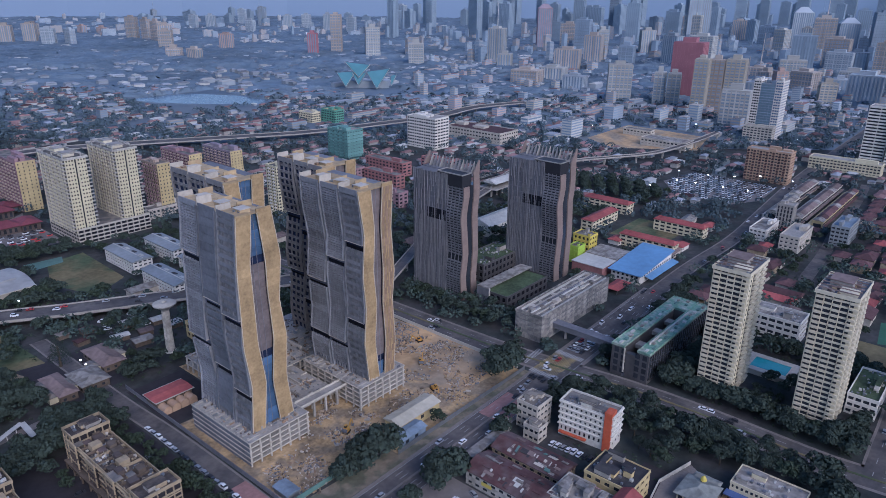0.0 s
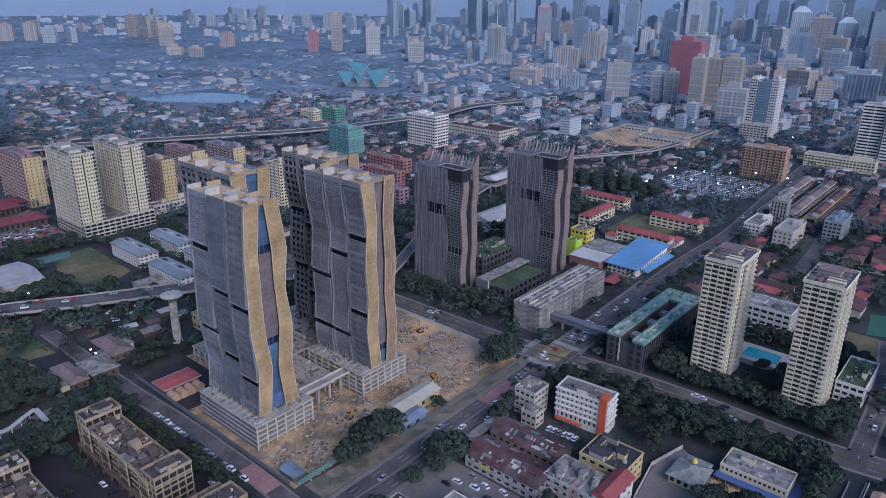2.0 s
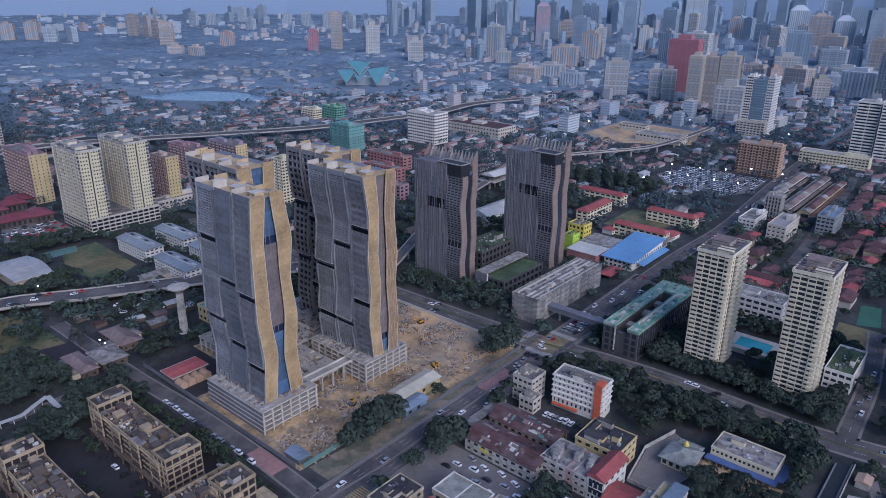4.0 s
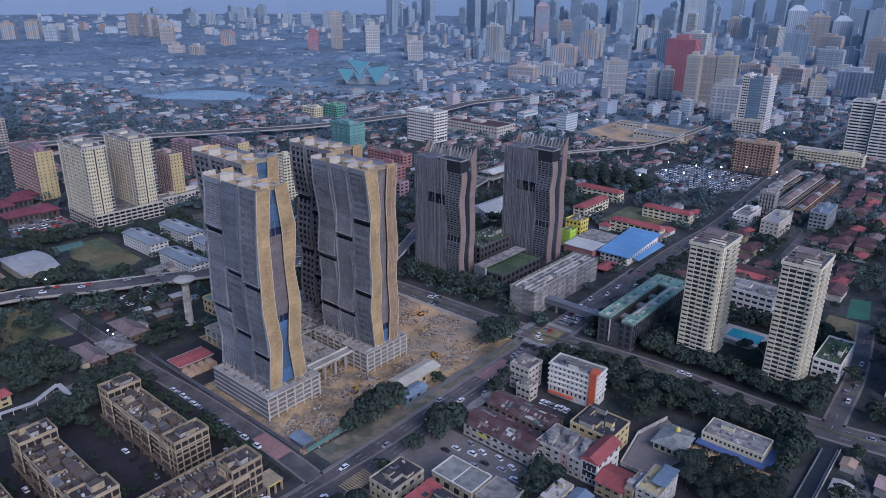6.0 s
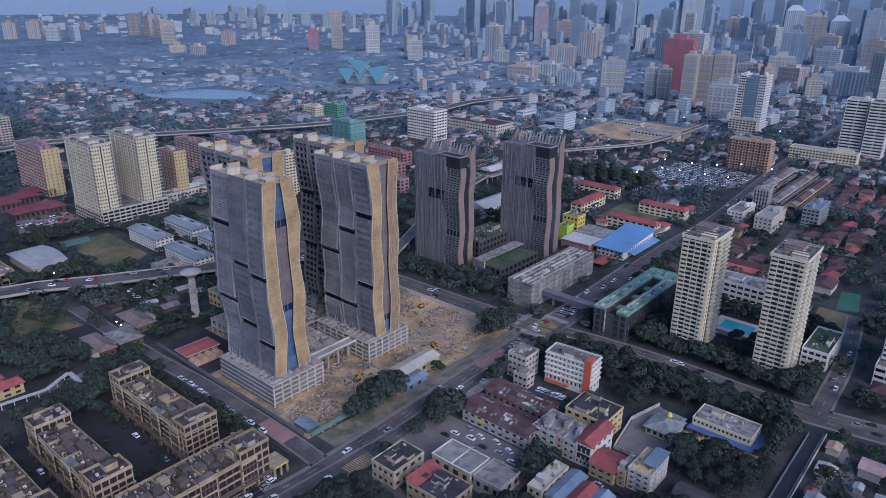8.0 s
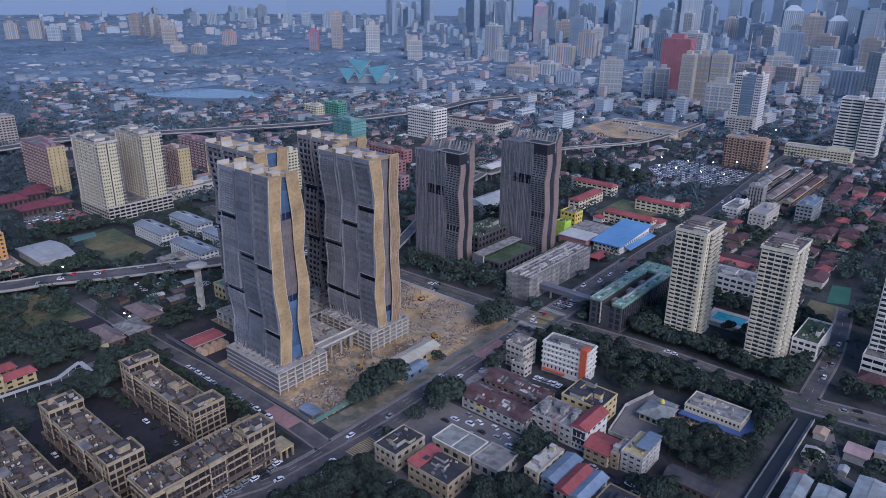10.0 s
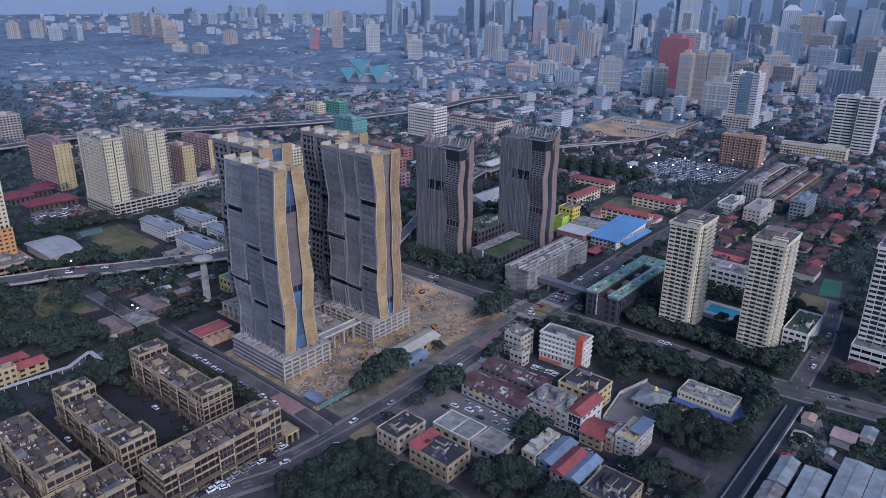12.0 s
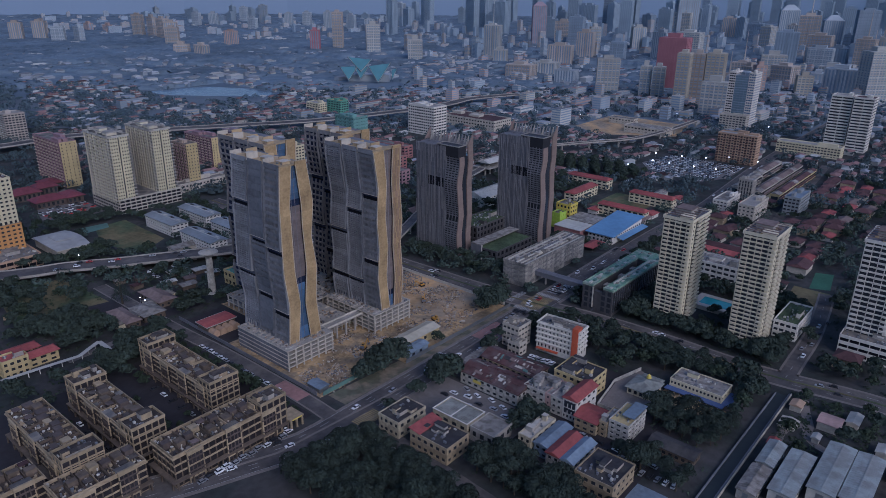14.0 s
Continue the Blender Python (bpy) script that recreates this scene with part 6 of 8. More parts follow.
# Slots are shallow: a solid near-black core stands for the shade inside.
framed("parking_podium", "grey parking podium with open slots", "building", 203, 539, 58, 52, 12, 4, 12, 11, "concrete_pale", "shade_fill", 0.36, 0.14, took=True, clutter=0)
# sports hall
sp = thing("sports_hall", "low hall under a broad pale curved roof", "hall", at(121, 468))
part("wall", Mesh().box(1, 23, 1, 43, 0, 6.5, "concrete_pale"), sp)
m = Mesh()
for k in range(10):
    a0, a1 = 44 * k / 10, 44 * (k + 1) / 10
    for j in range(6):
        c0, c1 = 24 * j / 6, 24 * (j + 1) / 6
        q = []
        for x, y in ((c0, a0), (c1, a0), (c1, a1), (c0, a1)):
            q.append((x + 1.6 * math.sin(math.pi * y / 44) * (-1 if x < 12 else 1), y, 6.8 + 2.6 * math.sin(math.pi * y / 44) * (0.55 + 0.45 * math.sin(math.pi * x / 24))))
        m.hexa([(x, y, z - 0.4) for x, y, z in q] + q, "sport_roof")
tagged(part("roof", m, sp, "broad pale curved sheet roof"), kind="stuff")
part("roof_ridge", Mesh().box(6, 18, 14, 30, 9.1, 9.75, "sport_roof"), sp, "raised middle of the curved roof")
part("eave_beam", Mesh().ring(-0.4, 24.4, -0.4, 44.4, 6.1, 6.7, 0.5, "concrete_pale"), sp)
take(119, 147, 466, 514, 1)
ot = framed("apartment_tower", "tall tower of flats, orange below and cream above", "apartment building", 87, 490, 22, 22, 27, 9, 6, 6, "orange_gold", "glass", 0.55, 0.45, roof="concrete", clutter=0, parapet=0.3)
frame_parts(ot, 1, 1, 20, 20, 60, 11, 6, 6, "slab_cream", "glass", 0.55, 0.45, roof="tile_roof", clutter=2, seed=3, z0=27.4)
# Near-black core again paints the shade of the parking levels.
framed("parking_podium", "orange-brown open parking deck", "building", 83, 468, 28, 52, 8, 2, 6, 11, "orange_flat", "shade_fill", 0.4, 0.1)
framed("school_block", "yellow three-storey school front block", "building", 33, 317.5, 12.5, 9, 9.5, 3, 4, 3, "yellow_paint", "glass", 0.5, 0.4, roof="red_roof", clutter=1)
for u, v, du, dv, h in ((46, 321, 15, 7.5, 5.5), (26, 329, 9, 18, 5.5), (40, 333, 16, 8, 5)):
    ob = framed("school_block", "low yellow school wing under a pink-red roof", "building", u, v, du, dv, h, 2, max(2, int(du / 4)), max(2, int(dv / 4)), "yellow_paint", "glass", 0.5, 0.4, roof="concrete", clutter=0, parapet=0, group="yellow school wings")
    part("pitched_roof", Mesh().gable(0, du, 0, dv, h + 0.3, 1.8, "red_roof", "x" if du > dv else "y", 0.9, hip=0.4), ob)
WALK = [(30, 313.4), (67, 309.8), (81.2, 318.2), (80.7, 302.7)]
wk = thing("covered_walk", "long white roofed walkway among trees", "walkway", at(0, 0))
for (a, b), (c, d) in zip(WALK, WALK[1:]):
    part("walk_roof", strip(Mesh(), [(a, b, 3.1), ((a + c) / 2, (b + d) / 2, 3.25), (c, d, 3.1)], -1.3, 1.3, 0, "pale_roof", 0.2), wk)
    n = int(math.hypot(c - a, d - b) // 6) + 1
    for k in range(n):
        x, y = a + (c - a) * (k + 0.3) / n, b + (d - b) * (k + 0.3) / n
        part("post", Mesh().box(x - 0.15, x + 0.15, y - 0.15, y + 0.15, 0, 2.95, "white_paint"), wk)
for u, v, du, dv, h, rise in ((153, 640, 24, 16, 7, 4.5), (160, 606, 26, 16, 6, 4), (186, 604, 14, 20, 6, 3.5), (176, 650, 20, 14, 7, 4), (190, 664, 16, 18, 6, 3.5)):
    ob = thing("assembly_hall", "broad hall under a crimson hipped roof", "hall", at(u, v), "crimson-roofed halls")
    part("wall", Mesh().box(0, du, 0, dv, 0, h, "shop_brown"), ob)
    part("roof", Mesh().gable(0, du, 0, dv, h + 0.2, rise, "crimson_roof", "x" if du > dv else "y", 1.6, 0.3, 0.9), ob)
    for k in range(int(du // 4)):
        part("window", Mesh().box(1 + k * 4, 3 + k * 4, -0.08, 0.05, 1.2, h - 1.5, "glass"), ob)
    take(u, u + du, v, v + dv, 2)

# ---- raised roads and rail ----
def viaduct(name, label, pts, w, z, mtl="concrete"):
    line = smooth([(a, b, z) for a, b in pts], 18)
    m = strip(Mesh(), line, -w, w, 0, "asphalt", 1.2)
    strip(m, line, -w - 0.3, -w, 0.9, mtl, 1.6)
    strip(m, line, w, w + 0.3, 0.9, mtl, 1.6)
    fixed(name, m, label, "road")
    cols = Mesh()
    for p in line[::2]:
        cols.box(p[0] - 0.9, p[0] + 0.9, p[1] - 0.9, p[1] + 0.9, 0, z - 1.2, "concrete")
    fixed(name + "_columns", cols, "concrete columns under the raised road", "column")
    take_line(line, w + 2)
    return line


WEST = viaduct("viaduct_west", "raised grey road with pale parapets", WEST_LINE, 8, 5)
RING = viaduct("viaduct_ring", "distant raised ring road with pale parapets", [(180, 900), (219, 870), (299, 872), (385, 835), (475, 787), (585, 732), (700, 705), (799, 690), (900, 700), (1000, 670)], 10, 8)
RAIL = viaduct("viaduct_rail", "raised light rail line on columns", [(270, 290), (302, 303), (416, 356), (528, 389), (610, 412), (680, 387), (731, 360), (777, 338), (860, 330), (957, 330)], 3.6, 9, "concrete")
st = thing("rail_station", "raised station under pale arched roofs", "station", at(520, 378))
part("roof", Mesh().gable(0, 70, 0, 14, 15, 3, "pale_roof", "x").gable(5, 65, 14, 22, 13, 2, "grey_roof", "x"), st)
part("platform", Mesh().box(0, 70, 0, 22, 8.4, 9.4, "concrete"), st)
for k in range(8):
    part("column", Mesh().box(4 + k * 9, 5 + k * 9, 8, 9, 0, 15, "concrete"), st)
take(518, 592, 376, 402)

# ---- mid-distance blocks ----
def mid(name, label, u, v, du, dv, h, floors, bu, bv, wall, glass="hazed_window", roof="concrete", band=0.45, pier=0.25, clutter=2, balcony="", end=""):
    ob = thing(name, label, "building", at(u, v))
    part("window_glass", Mesh().box(0.5, du - 0.5, 0.5, dv - 0.5, 0, h - 0.3, glass), ob)
    fh = h / floors
    lift = {0: Mesh().ring(0, du, 0, dv, -fh * band / 2, fh * band / 2, 0.6, wall).data("floor_band")}
    for k in range(floors):
        part("floor_band", lift[0], ob, "", pose(0, 0, k * fh if k else fh * band / 2))
    grid = Mesh()
    for side, span, cnt in ((0, du, bu), (1, dv, bv)):
        for k in range(cnt + 1):
            w = pier * span / cnt / 2
            a, b = max(0.05, k * span / cnt - w), min(span - 0.05, k * span / cnt + w)
            grid.box(*((a, b, 0.06, 0.6) if side == 0 else (0.06, 0.6, a, b)), 0, h, wall)
    tagged(part("wall_grid", grid, ob), kind="stuff")
    if balcony:
        for k in range(1, cnt, 2):
            m = Mesh()
            y = (k + 0.5) * dv / bv
            for i in range(floors):
                m.box(-0.9, 0.3, y - dv / bv * 0.36, y + dv / bv * 0.36, i * fh + fh * 0.1, i * fh + fh * 0.45, balcony)
            tagged(part("balcony", m, ob, "stack of pale balconies"), kind="stuff")
    if end:
        wall_end = part("end_wall", Mesh().box(0.1, du - 0.1, -0.25, 0.05, 0, h + 0.6, end), ob, "painted end wall with small windows")
        slot = Mesh()
        for k in range(floors):
            for j in range(4):
                x = (j + 0.5) * du / 4
                slot.box(x - 0.42, x + 0.42, -0.32, -0.2, (k + 0.3) * fh, (k + 0.7) * fh, "glass")
        tagged(part("window", slot, wall_end, "rows of small dark windows"), kind="stuff")
    part("rear_wall", Mesh().box(0.6, du - 0.05, dv - 0.5, dv - 0.05, 0, h, wall), ob)
    part("rear_wall", Mesh().box(du - 0.5, du - 0.05, 0.6, dv - 0.5, 0, h, wall), ob)
    part("roof", Mesh().box(0.3, du - 0.3, 0.3, dv - 0.3, h - 0.3, h, roof).ring(-0.1, du + 0.1, -0.1, dv + 0.1, h - fh * 0.3, h + 1.0, 0.5, wall), ob)
    r = random.Random(int(u + v))
    for k in range(clutter):
        a, b = r.uniform(0.2, 0.35) * du, r.uniform(0.15, 0.3) * dv
        x, y = r.uniform(1, du - a - 1), r.uniform(1, dv - b - 1)
        part("roof_housing", Mesh().box(x, x + a, y, y + b, h, h + r.uniform(2, 4), wall), ob)
    take(u, u + du, v, v + dv, 2.5)
    return ob


mid("hospital_block", "white hospital block with long window bands", 640, 560, 26, 46, 38, 10, 5, 12, "white_paint", "glass", "concrete", 0.5, 0.2, 4)
mid("tower_block", "unfinished block wrapped in green netting", 530, 596, 24, 34, 34, 9, 6, 8, "green_net", "shade_fill", "concrete", 0.82, 0.6, 4, "green_faded")
mid("office_tower", "blue glass tower with white banded sides", 985, 265, 26, 9, 78, 22, 6, 3, "white_paint", "glass_blue", "concrete", 0.5, 0.1)
mid("office_tower", "blue glass tower with slim white floors", 985, 274.3, 26, 18, 74, 22, 4, 4, "far_blue", "hazed_teal", "concrete", 0.3, 0.1)
mid("office_tower", "white banded tower wing", 985, 292.6, 26, 9, 78, 22, 6, 3, "white_paint", "glass", "concrete", 0.5, 0.1)
mid("hotel_base", "white stepped base of the glass tower", 970, 265, 14, 37, 20, 6, 4, 8, "concrete_pale", "glass", "concrete", 0.5, 0.3)
mid("flats_block", "orange-brown slab of flats", 764, 186, 16, 44, 33, 11, 4, 14, "orange_flat", "glass", "concrete", 0.5, 0.3, 3, "tile_roof")
mid("office_block", "grey block with dark fins", 613, 140, 12, 13, 21, 6, 5, 5, "concrete", "glass", "concrete", 0.15, 0.5)
mid("office_block", "low beige twin block", 556, 119, 38, 14, 13, 4, 8, 4, "concrete_pale", "glass", "concrete", 0.6, 0.5)
mid("office_block", "white low block with a flat roof", 570, 147, 34, 13, 9, 3, 9, 4, "white_paint", "glass", "grey_roof", 0.55, 0.4)
mid("office_block", "pale blue-grey block of flats", 598, 94, 34, 13, 16, 5, 9, 4, "blue_pale", "glass", "blue_sheet", 0.5, 0.3)
mid("apartment_tower", "cream tower of flats with balcony stacks", 352, 488, 14, 15, 43, 15, 4, 5, "slab_cream", "glass", "roof_stain", 0.5, 0.3, 2, "white_paint")
mid("low_block", "long low beige block behind the parking podium", 270, 560, 52, 12, 8, 2, 14, 4, "concrete_pale", "glass", "roof_stain", 0.5, 0.4)
mid("low_block", "long curved beige low block", 866, 120, 18, 72, 13, 4, 4, 20, "cream_paint", "glass", "concrete", 0.5, 0.3)
mid("flats_block", "pink slab of flats with yellow ends", 350, 626, 14, 54, 32, 11, 4, 15, "flats_pink", "glass", "roof_stain", 0.4, 0.3, 3, "flats_peach", "yellow_paint")
mid("flats_block", "mauve slab of flats with yellow ends", 386, 610, 14, 50, 32, 11, 4, 14, "flats_mauve", "glass", "roof_stain", 0.4, 0.3, 3, "flats_peach", "yellow_paint")
mid("flats_block", "orange slab of flats with red roof", 208, 660, 16, 62, 44, 14, 4, 18, "flats_pink", "glass", "roof_stain", 0.4, 0.3, 3, "flats_peach", "yellow_paint")
mid("flats_block", "orange flats behind the cream towers", 286, 566, 12, 26, 44, 14, 4, 8, "flats_peach", "glass", "roof_stain", 0.4, 0.3, 3, "flats_pink", "yellow_paint")
mid("flats_block", "beige block of flats", 250, 925, 24, 26, 34, 11, 6, 6, "far_warm", "glass", "concrete", 0.45, 0.3, 2, "hazed_pale")
for i, (u, v, du, dv) in enumerate(((520, 500, 14, 56), (436, 424, 12, 24), (480, 470, 12, 46), (455, 520, 30, 13), (560, 470, 12, 40), (500, 440, 26, 13))):
    mid("walk_up_flats", "red-walled low block of flats with brown roof", u, v, du, dv, 14, 4, max(2, int(du / 5)), max(2, int(dv / 5)), "red_wall" if i % 2 == 0 else "flats_pink", "glass", "roof_stain", 0.45, 0.4, 1)
mid("mall", "long grey and pink low commercial block", 720, 520, 40, 90, 14, 3, 8, 18, "concrete_pale", "glass", "tile_roof", 0.6, 0.4)
mid("depot", "grey depot with a long sheet roof", 850, 330, 26, 60, 9, 2, 5, 12, "concrete_pale", "glass", "grey_roof", 0.6, 0.4, 0)
mid("depot", "low grey shed of the cleared site", 900, 400, 14, 40, 8, 2, 3, 8, "concrete_pale", "glass", "grey_roof", 0.6, 0.4, 0)
mid("low_block", "cream low block among trees", 655, 812, 16, 30, 14, 4, 4, 8, "cream_paint", "glass", "concrete")
mid("low_block", "green and yellow block by the ring road", 676, 786, 18, 30, 18, 5, 5, 8, "green_paint", "glass", "yellow_paint")

# performance hall with teal folded roofs
star = thing("theatre_hall", "hall under pointed teal folded roofs with pale edges", "theatre", pose(-151, 1372, 0))
part("wall", Mesh().box(-56, 30, 34, 70, 0, 14, "hazed_wall"), star)
for x0, z0, x1, z1, x2, z2 in ((-56, 49, -6, 44, -26, 22), (-70, 30, -33, 32, -50, 6), (-12, 32, 33, 38, 10, 3), (-40, 30, -12, 30, -26, 8), (36, 26, 47, 28, 38, 8)):
    a, b, c = Vector((x0, z0 * 0.8, z0)), Vector((x1, z1 * 0.8, z1)), Vector((x2, z2 * 0.8 - 4, z2))
    d = Vector((0, 1.2, -1.2))
    m = Mesh()
    for q in ([a, c, b], [b + d, c + d, a + d], [a, a + d, c + d, c], [c, c + d, b + d, b], [b, b + d, a + d, a]):
        m.face(q, "teal_roof")
    part("roof_fold", m, star, "teal folded roof plane")
    for p, q in ((a, c), (c, b)):
        w, o = Vector((0, 0, 1.6)), Vector((0, -1.0, 0))
        e = Mesh()
        e.hexa([p + o, q + o, q - o, p - o, p + w + o, q + w + o, q + w - o, p + w - o], "hazed_pale")
        part("roof_edge", e, star, "pale roof edge beam")
take(880, 1010, 920, 1060)


# ---- distant city ----
def far_tower(x, y, w, d, h, wall, turn=None, label="", window="hazed_window", crown=0):
    """A distant tower: walls, one window strip a floor group, a roof housing."""
    r = random.Random(int(x * 3 + y * 7))
    ob = thing("tower", label or "distant high-rise tower with haze in its grey-blue colour", "tower", pose(x, y, 0, 0, 0, TURN - 90 + r.choice((0, 0, 12, -15)) if turn is None else turn), "distant high-rises")
    floors = max(5, int(h / 4.2))
    m = Mesh().box(-w / 2 + 0.5, w / 2 - 0.5, -d / 2 + 0.5, d / 2 - 0.5, 0, h - 1, window)
    part("window_glass", m, ob)
    m = Mesh()
    style = r.random()
    fh = h / floors
    if style < 0.55:
        for k in range(floors):
            m.ring(-w / 2, w / 2, -d / 2, d / 2, k * fh, k * fh + fh * r.uniform(0.45, 0.6), 0.8, wall)
    n = max(3, int(w / 6))
    for k in range(n + 1):
        c = -w / 2 + k * w / n
        g = w / n * (0.28 if style < 0.55 else 0.5)
        m.box(max(c - g / 2, -w / 2), min(c + g / 2, w / 2), -d / 2 - 0.1, -d / 2 + 0.8, 0, h, wall)
    nd = max(2, int(d / 7))
    for k in range(nd + 1):
        c = -d / 2 + k * d / nd
        g = d / nd * 0.4
        for s in (-1, 1):
            m.box(s * w / 2 - 0.6, s * w / 2 + 0.6, max(c - g / 2, -d / 2), min(c + g / 2, d / 2), 0, h, wall)
    if y < 2300:
        part("wall", m, ob)
        m = Mesh()
    m.box(-w / 2, w / 2, -d / 2, d / 2, h - 1.5, h + 1, wall)
    m.box(-w / 4, w / 5, -d / 4, d / 4, h + 1, h + 5 + r.uniform(0, 5), wall)
    if crown == 1:
        m.hexa([(-w / 2, -d / 2, h), (w / 2, -d / 2, h), (w / 2, d / 2, h), (-w / 2, d / 2, h), (-w / 6, -1, h + w * 0.3), (w / 6, -1, h + w * 0.3), (w / 6, 1, h + w * 0.3), (-w / 6, 1, h + w * 0.3)], wall)
    if crown == 2:
        m.cyl(0, 0, h, h + w * 1.6, 1.6, 0.5, wall, 6)
    part("roof" if y < 2300 else "wall", m, ob)
    return ob


far_tower(753, 1195, 42, 30, 88, "hazed_pale", 10, "tall pale tower with dark vertical stripes")
far_tower(402, 1150, 20, 28, 86, "hazed_cream", -30, "tall beige slab tower")
far_tower(430, 1160, 22, 20, 84, "far_warm", -30, "tall beige and grey slab tower")
far_tower(456, 1150, 28, 28, 86, "hazed_cream", -30, "tall beige slab tower with recessed middle")
far_tower(426, 1058, 40, 20, 50, "hazed_pale", -32, "pale slab with a dense window grid")
far_tower(432, 1310, 52, 34, 100, "far_red", -35, "tall tower painted dull red", "far_red")
far_tower(301, 1275, 40, 26, 64, "hazed_pale", -8, "pale tower with tall window strips")
far_tower(366, 1250, 18, 20, 54, "hazed_pale", -20, "pale slim tower of flats")
far_tower(385, 1232, 21, 20, 54, "hazed_pale", -20, "pale slim tower of flats")
far_tower(672, 1275, 27, 22, 36, "hazed_cream", -15, "cream mid-rise block of flats")
far_tower(709, 1500, 50, 26, 54, "hazed_pale", -20, "pale slab block of flats")
far_tower(285, 1760, 60, 26, 50, "far_warm", -25, "orange-brown slab of flats")
far_tower(138, 1825, 33, 26, 32, "hazed_pale", -15, "pale cube-like office block")
far_tower(473, 2500, 44, 30, 78, "hazed_pale", 0, "pale tower with framed top")
far_tower(442, 2130, 30, 26, 76, "hazed_pale", 0, "pale slender tower of offices")
far_tower(-216, 2015, 38, 30, 82, "hazed_pale", 12, "pale tall tower with rounded top")
far_tower(-86, 1825, 36, 24, 55, "hazed_pale", 0, "pale plain slab tower")
far_tower(-333, 2130, 29, 26, 110, "far_warm", 0, "rose-grey tower of the city")
far_tower(-390, 2060, 26, 22, 62, "far_red", 0, "reddish distant tower of flats")
far_tower(160, 1490, 56, 40, 30, "far_warm", -30, "low broad beige block")
far_tower(222, 1550, 52, 36, 29, "hazed_pale", -30, "low broad pale block")
far_tower(250, 1435, 42, 30, 25, "hazed_wall", -30, "low broad grey block")
mid("apartment_tower", "tall white tower with dark banded balconies", 926, 106, 24, 22, 66, 18, 2, 2, "white_paint", "glass", "tile_roof", 0.5, 0.06)
mid("apartment_tower", "tall white tower wing with banded balconies", 930, 130, 24, 24, 66, 18, 2, 2, "white_paint", "glass", "concrete", 0.5, 0.06)
far_tower(596, 1300, 20, 18, 52, "hazed_tan", 0, "orange-yellow mid-rise block of flats")

rc = random.Random(21)


def skyline(x0, x1, y0, y1, count, h0, h1, walls, gap=46):
    """Distant towers strewn over a stretch of the plan."""
    spots = []
    tries = 0
    while len(spots) < count and tries < count * 40:
        tries += 1
        y = rc.uniform(y0, y1)
        x = rc.uniform(x0, x1) * (y / y1)
        if all((x - a) ** 2 + (y - b) ** 2 > gap * gap for a, b in spots):
            spots.append((x, y))
            # Farther towers mostly get the mistier copy, so haze grows by material.
            far_tower(x, y, rc.uniform(26, 58), rc.uniform(22, 36), rc.uniform(h0, h1) * (1.25 if rc.random() < 0.15 else 1), ("far_mist" if y > 2600 and rc.random() < 0.8 else rc.choice(walls)), window=("far_mist_window" if y > 2500 else "hazed_window"), crown=rc.choice((0, 0, 0, 0, 0, 2)))


skyline(-350, 2600, 2500, 4300, 84, 60, 150, ["far_blue", "far_blue", "hazed_wall", "far_blue", "far_warm"])
skyline(150, 1900, 1700, 2500, 32, 40, 95, ["far_blue", "hazed_wall", "hazed_pale", "far_warm", "far_blue"])
skyline(560, 1250, 1250, 1700, 16, 20, 50, ["hazed_wall", "hazed_pale", "far_warm"])
skyline(-2700, -300, 3300, 4500, 24, 22, 62, ["far_mist", "far_mist", "hazed_wall"])
FLATS = [(-1429, 2334, 70, "far_warm"), (-1365, 2360, 75, "far_warm"), (-1265, 2286, 62, "hazed_wall"), (-1200, 2291, 62, "hazed_wall"), (-1490, 2600, 60, "far_warm"), (-1118, 2562, 92, "far_warm"), (-1050, 2516, 86, "far_warm"), (-985, 2440, 84, "far_warm"), (-930, 2376, 74, "far_warm"), (-866, 2210, 66, "far_warm"), (-1148, 3270, 70, "hazed_wall"), (-1080, 3300, 66, "hazed_wall"), (-676, 2192, 58, "hazed_tan"), (-738, 1931, 34, "far_warm"), (-670, 1892, 36, "far_warm"), (-1019, 3591, 90, "hazed_wall"), (-926, 3610, 100, "hazed_wall"), (-743, 3347, 70, "hazed_wall"), (-660, 3359, 74, "hazed_wall"), (-551, 3293, 80, "hazed_wall"), (-1428, 2824, 40, "hazed_tan"), (-1327, 2773, 36, "hazed_tan"), (-820, 3000, 60, "hazed_wall"), (-420, 3100, 75, "hazed_wall"), (-330, 3000, 60, "hazed_wall")]
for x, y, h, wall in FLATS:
    far_tower(x, y, 40, 18, h * 0.85, wall, (x * 7) % 50 - 40, "distant slab of beige flats with mist in its colour", "far_mist_window")
far_tower(300, 2361, 44, 34, 128, "red_light_wall", 0, "distant tower with red light put into its wall colour", "hazed_window", 1)
far_tower(762, 2292, 66, 40, 168, "hazed_wall", 0, "tall pale framed tower of offices", "far_blue", 0)
far_tower(584, 2173, 40, 30, 74, "hazed_pale", 0, "pale pair-topped tower of flats", "hazed_window", 0)
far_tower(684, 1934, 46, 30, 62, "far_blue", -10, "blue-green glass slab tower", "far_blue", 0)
far_tower(1164, 2451, 60, 34, 120, "hazed_wall", -15, "pale stepped tower with a pointed crown", "hazed_window", 1)
far_tower(1213, 2248, 56, 34, 96, "hazed_wall", -15, "pale twin-gabled tower of flats", "hazed_window", 1)
far_tower(1270, 2162, 60, 34, 130, "far_blue", -15, "dark blue slab tower with mist in its colour", "far_blue", 0)

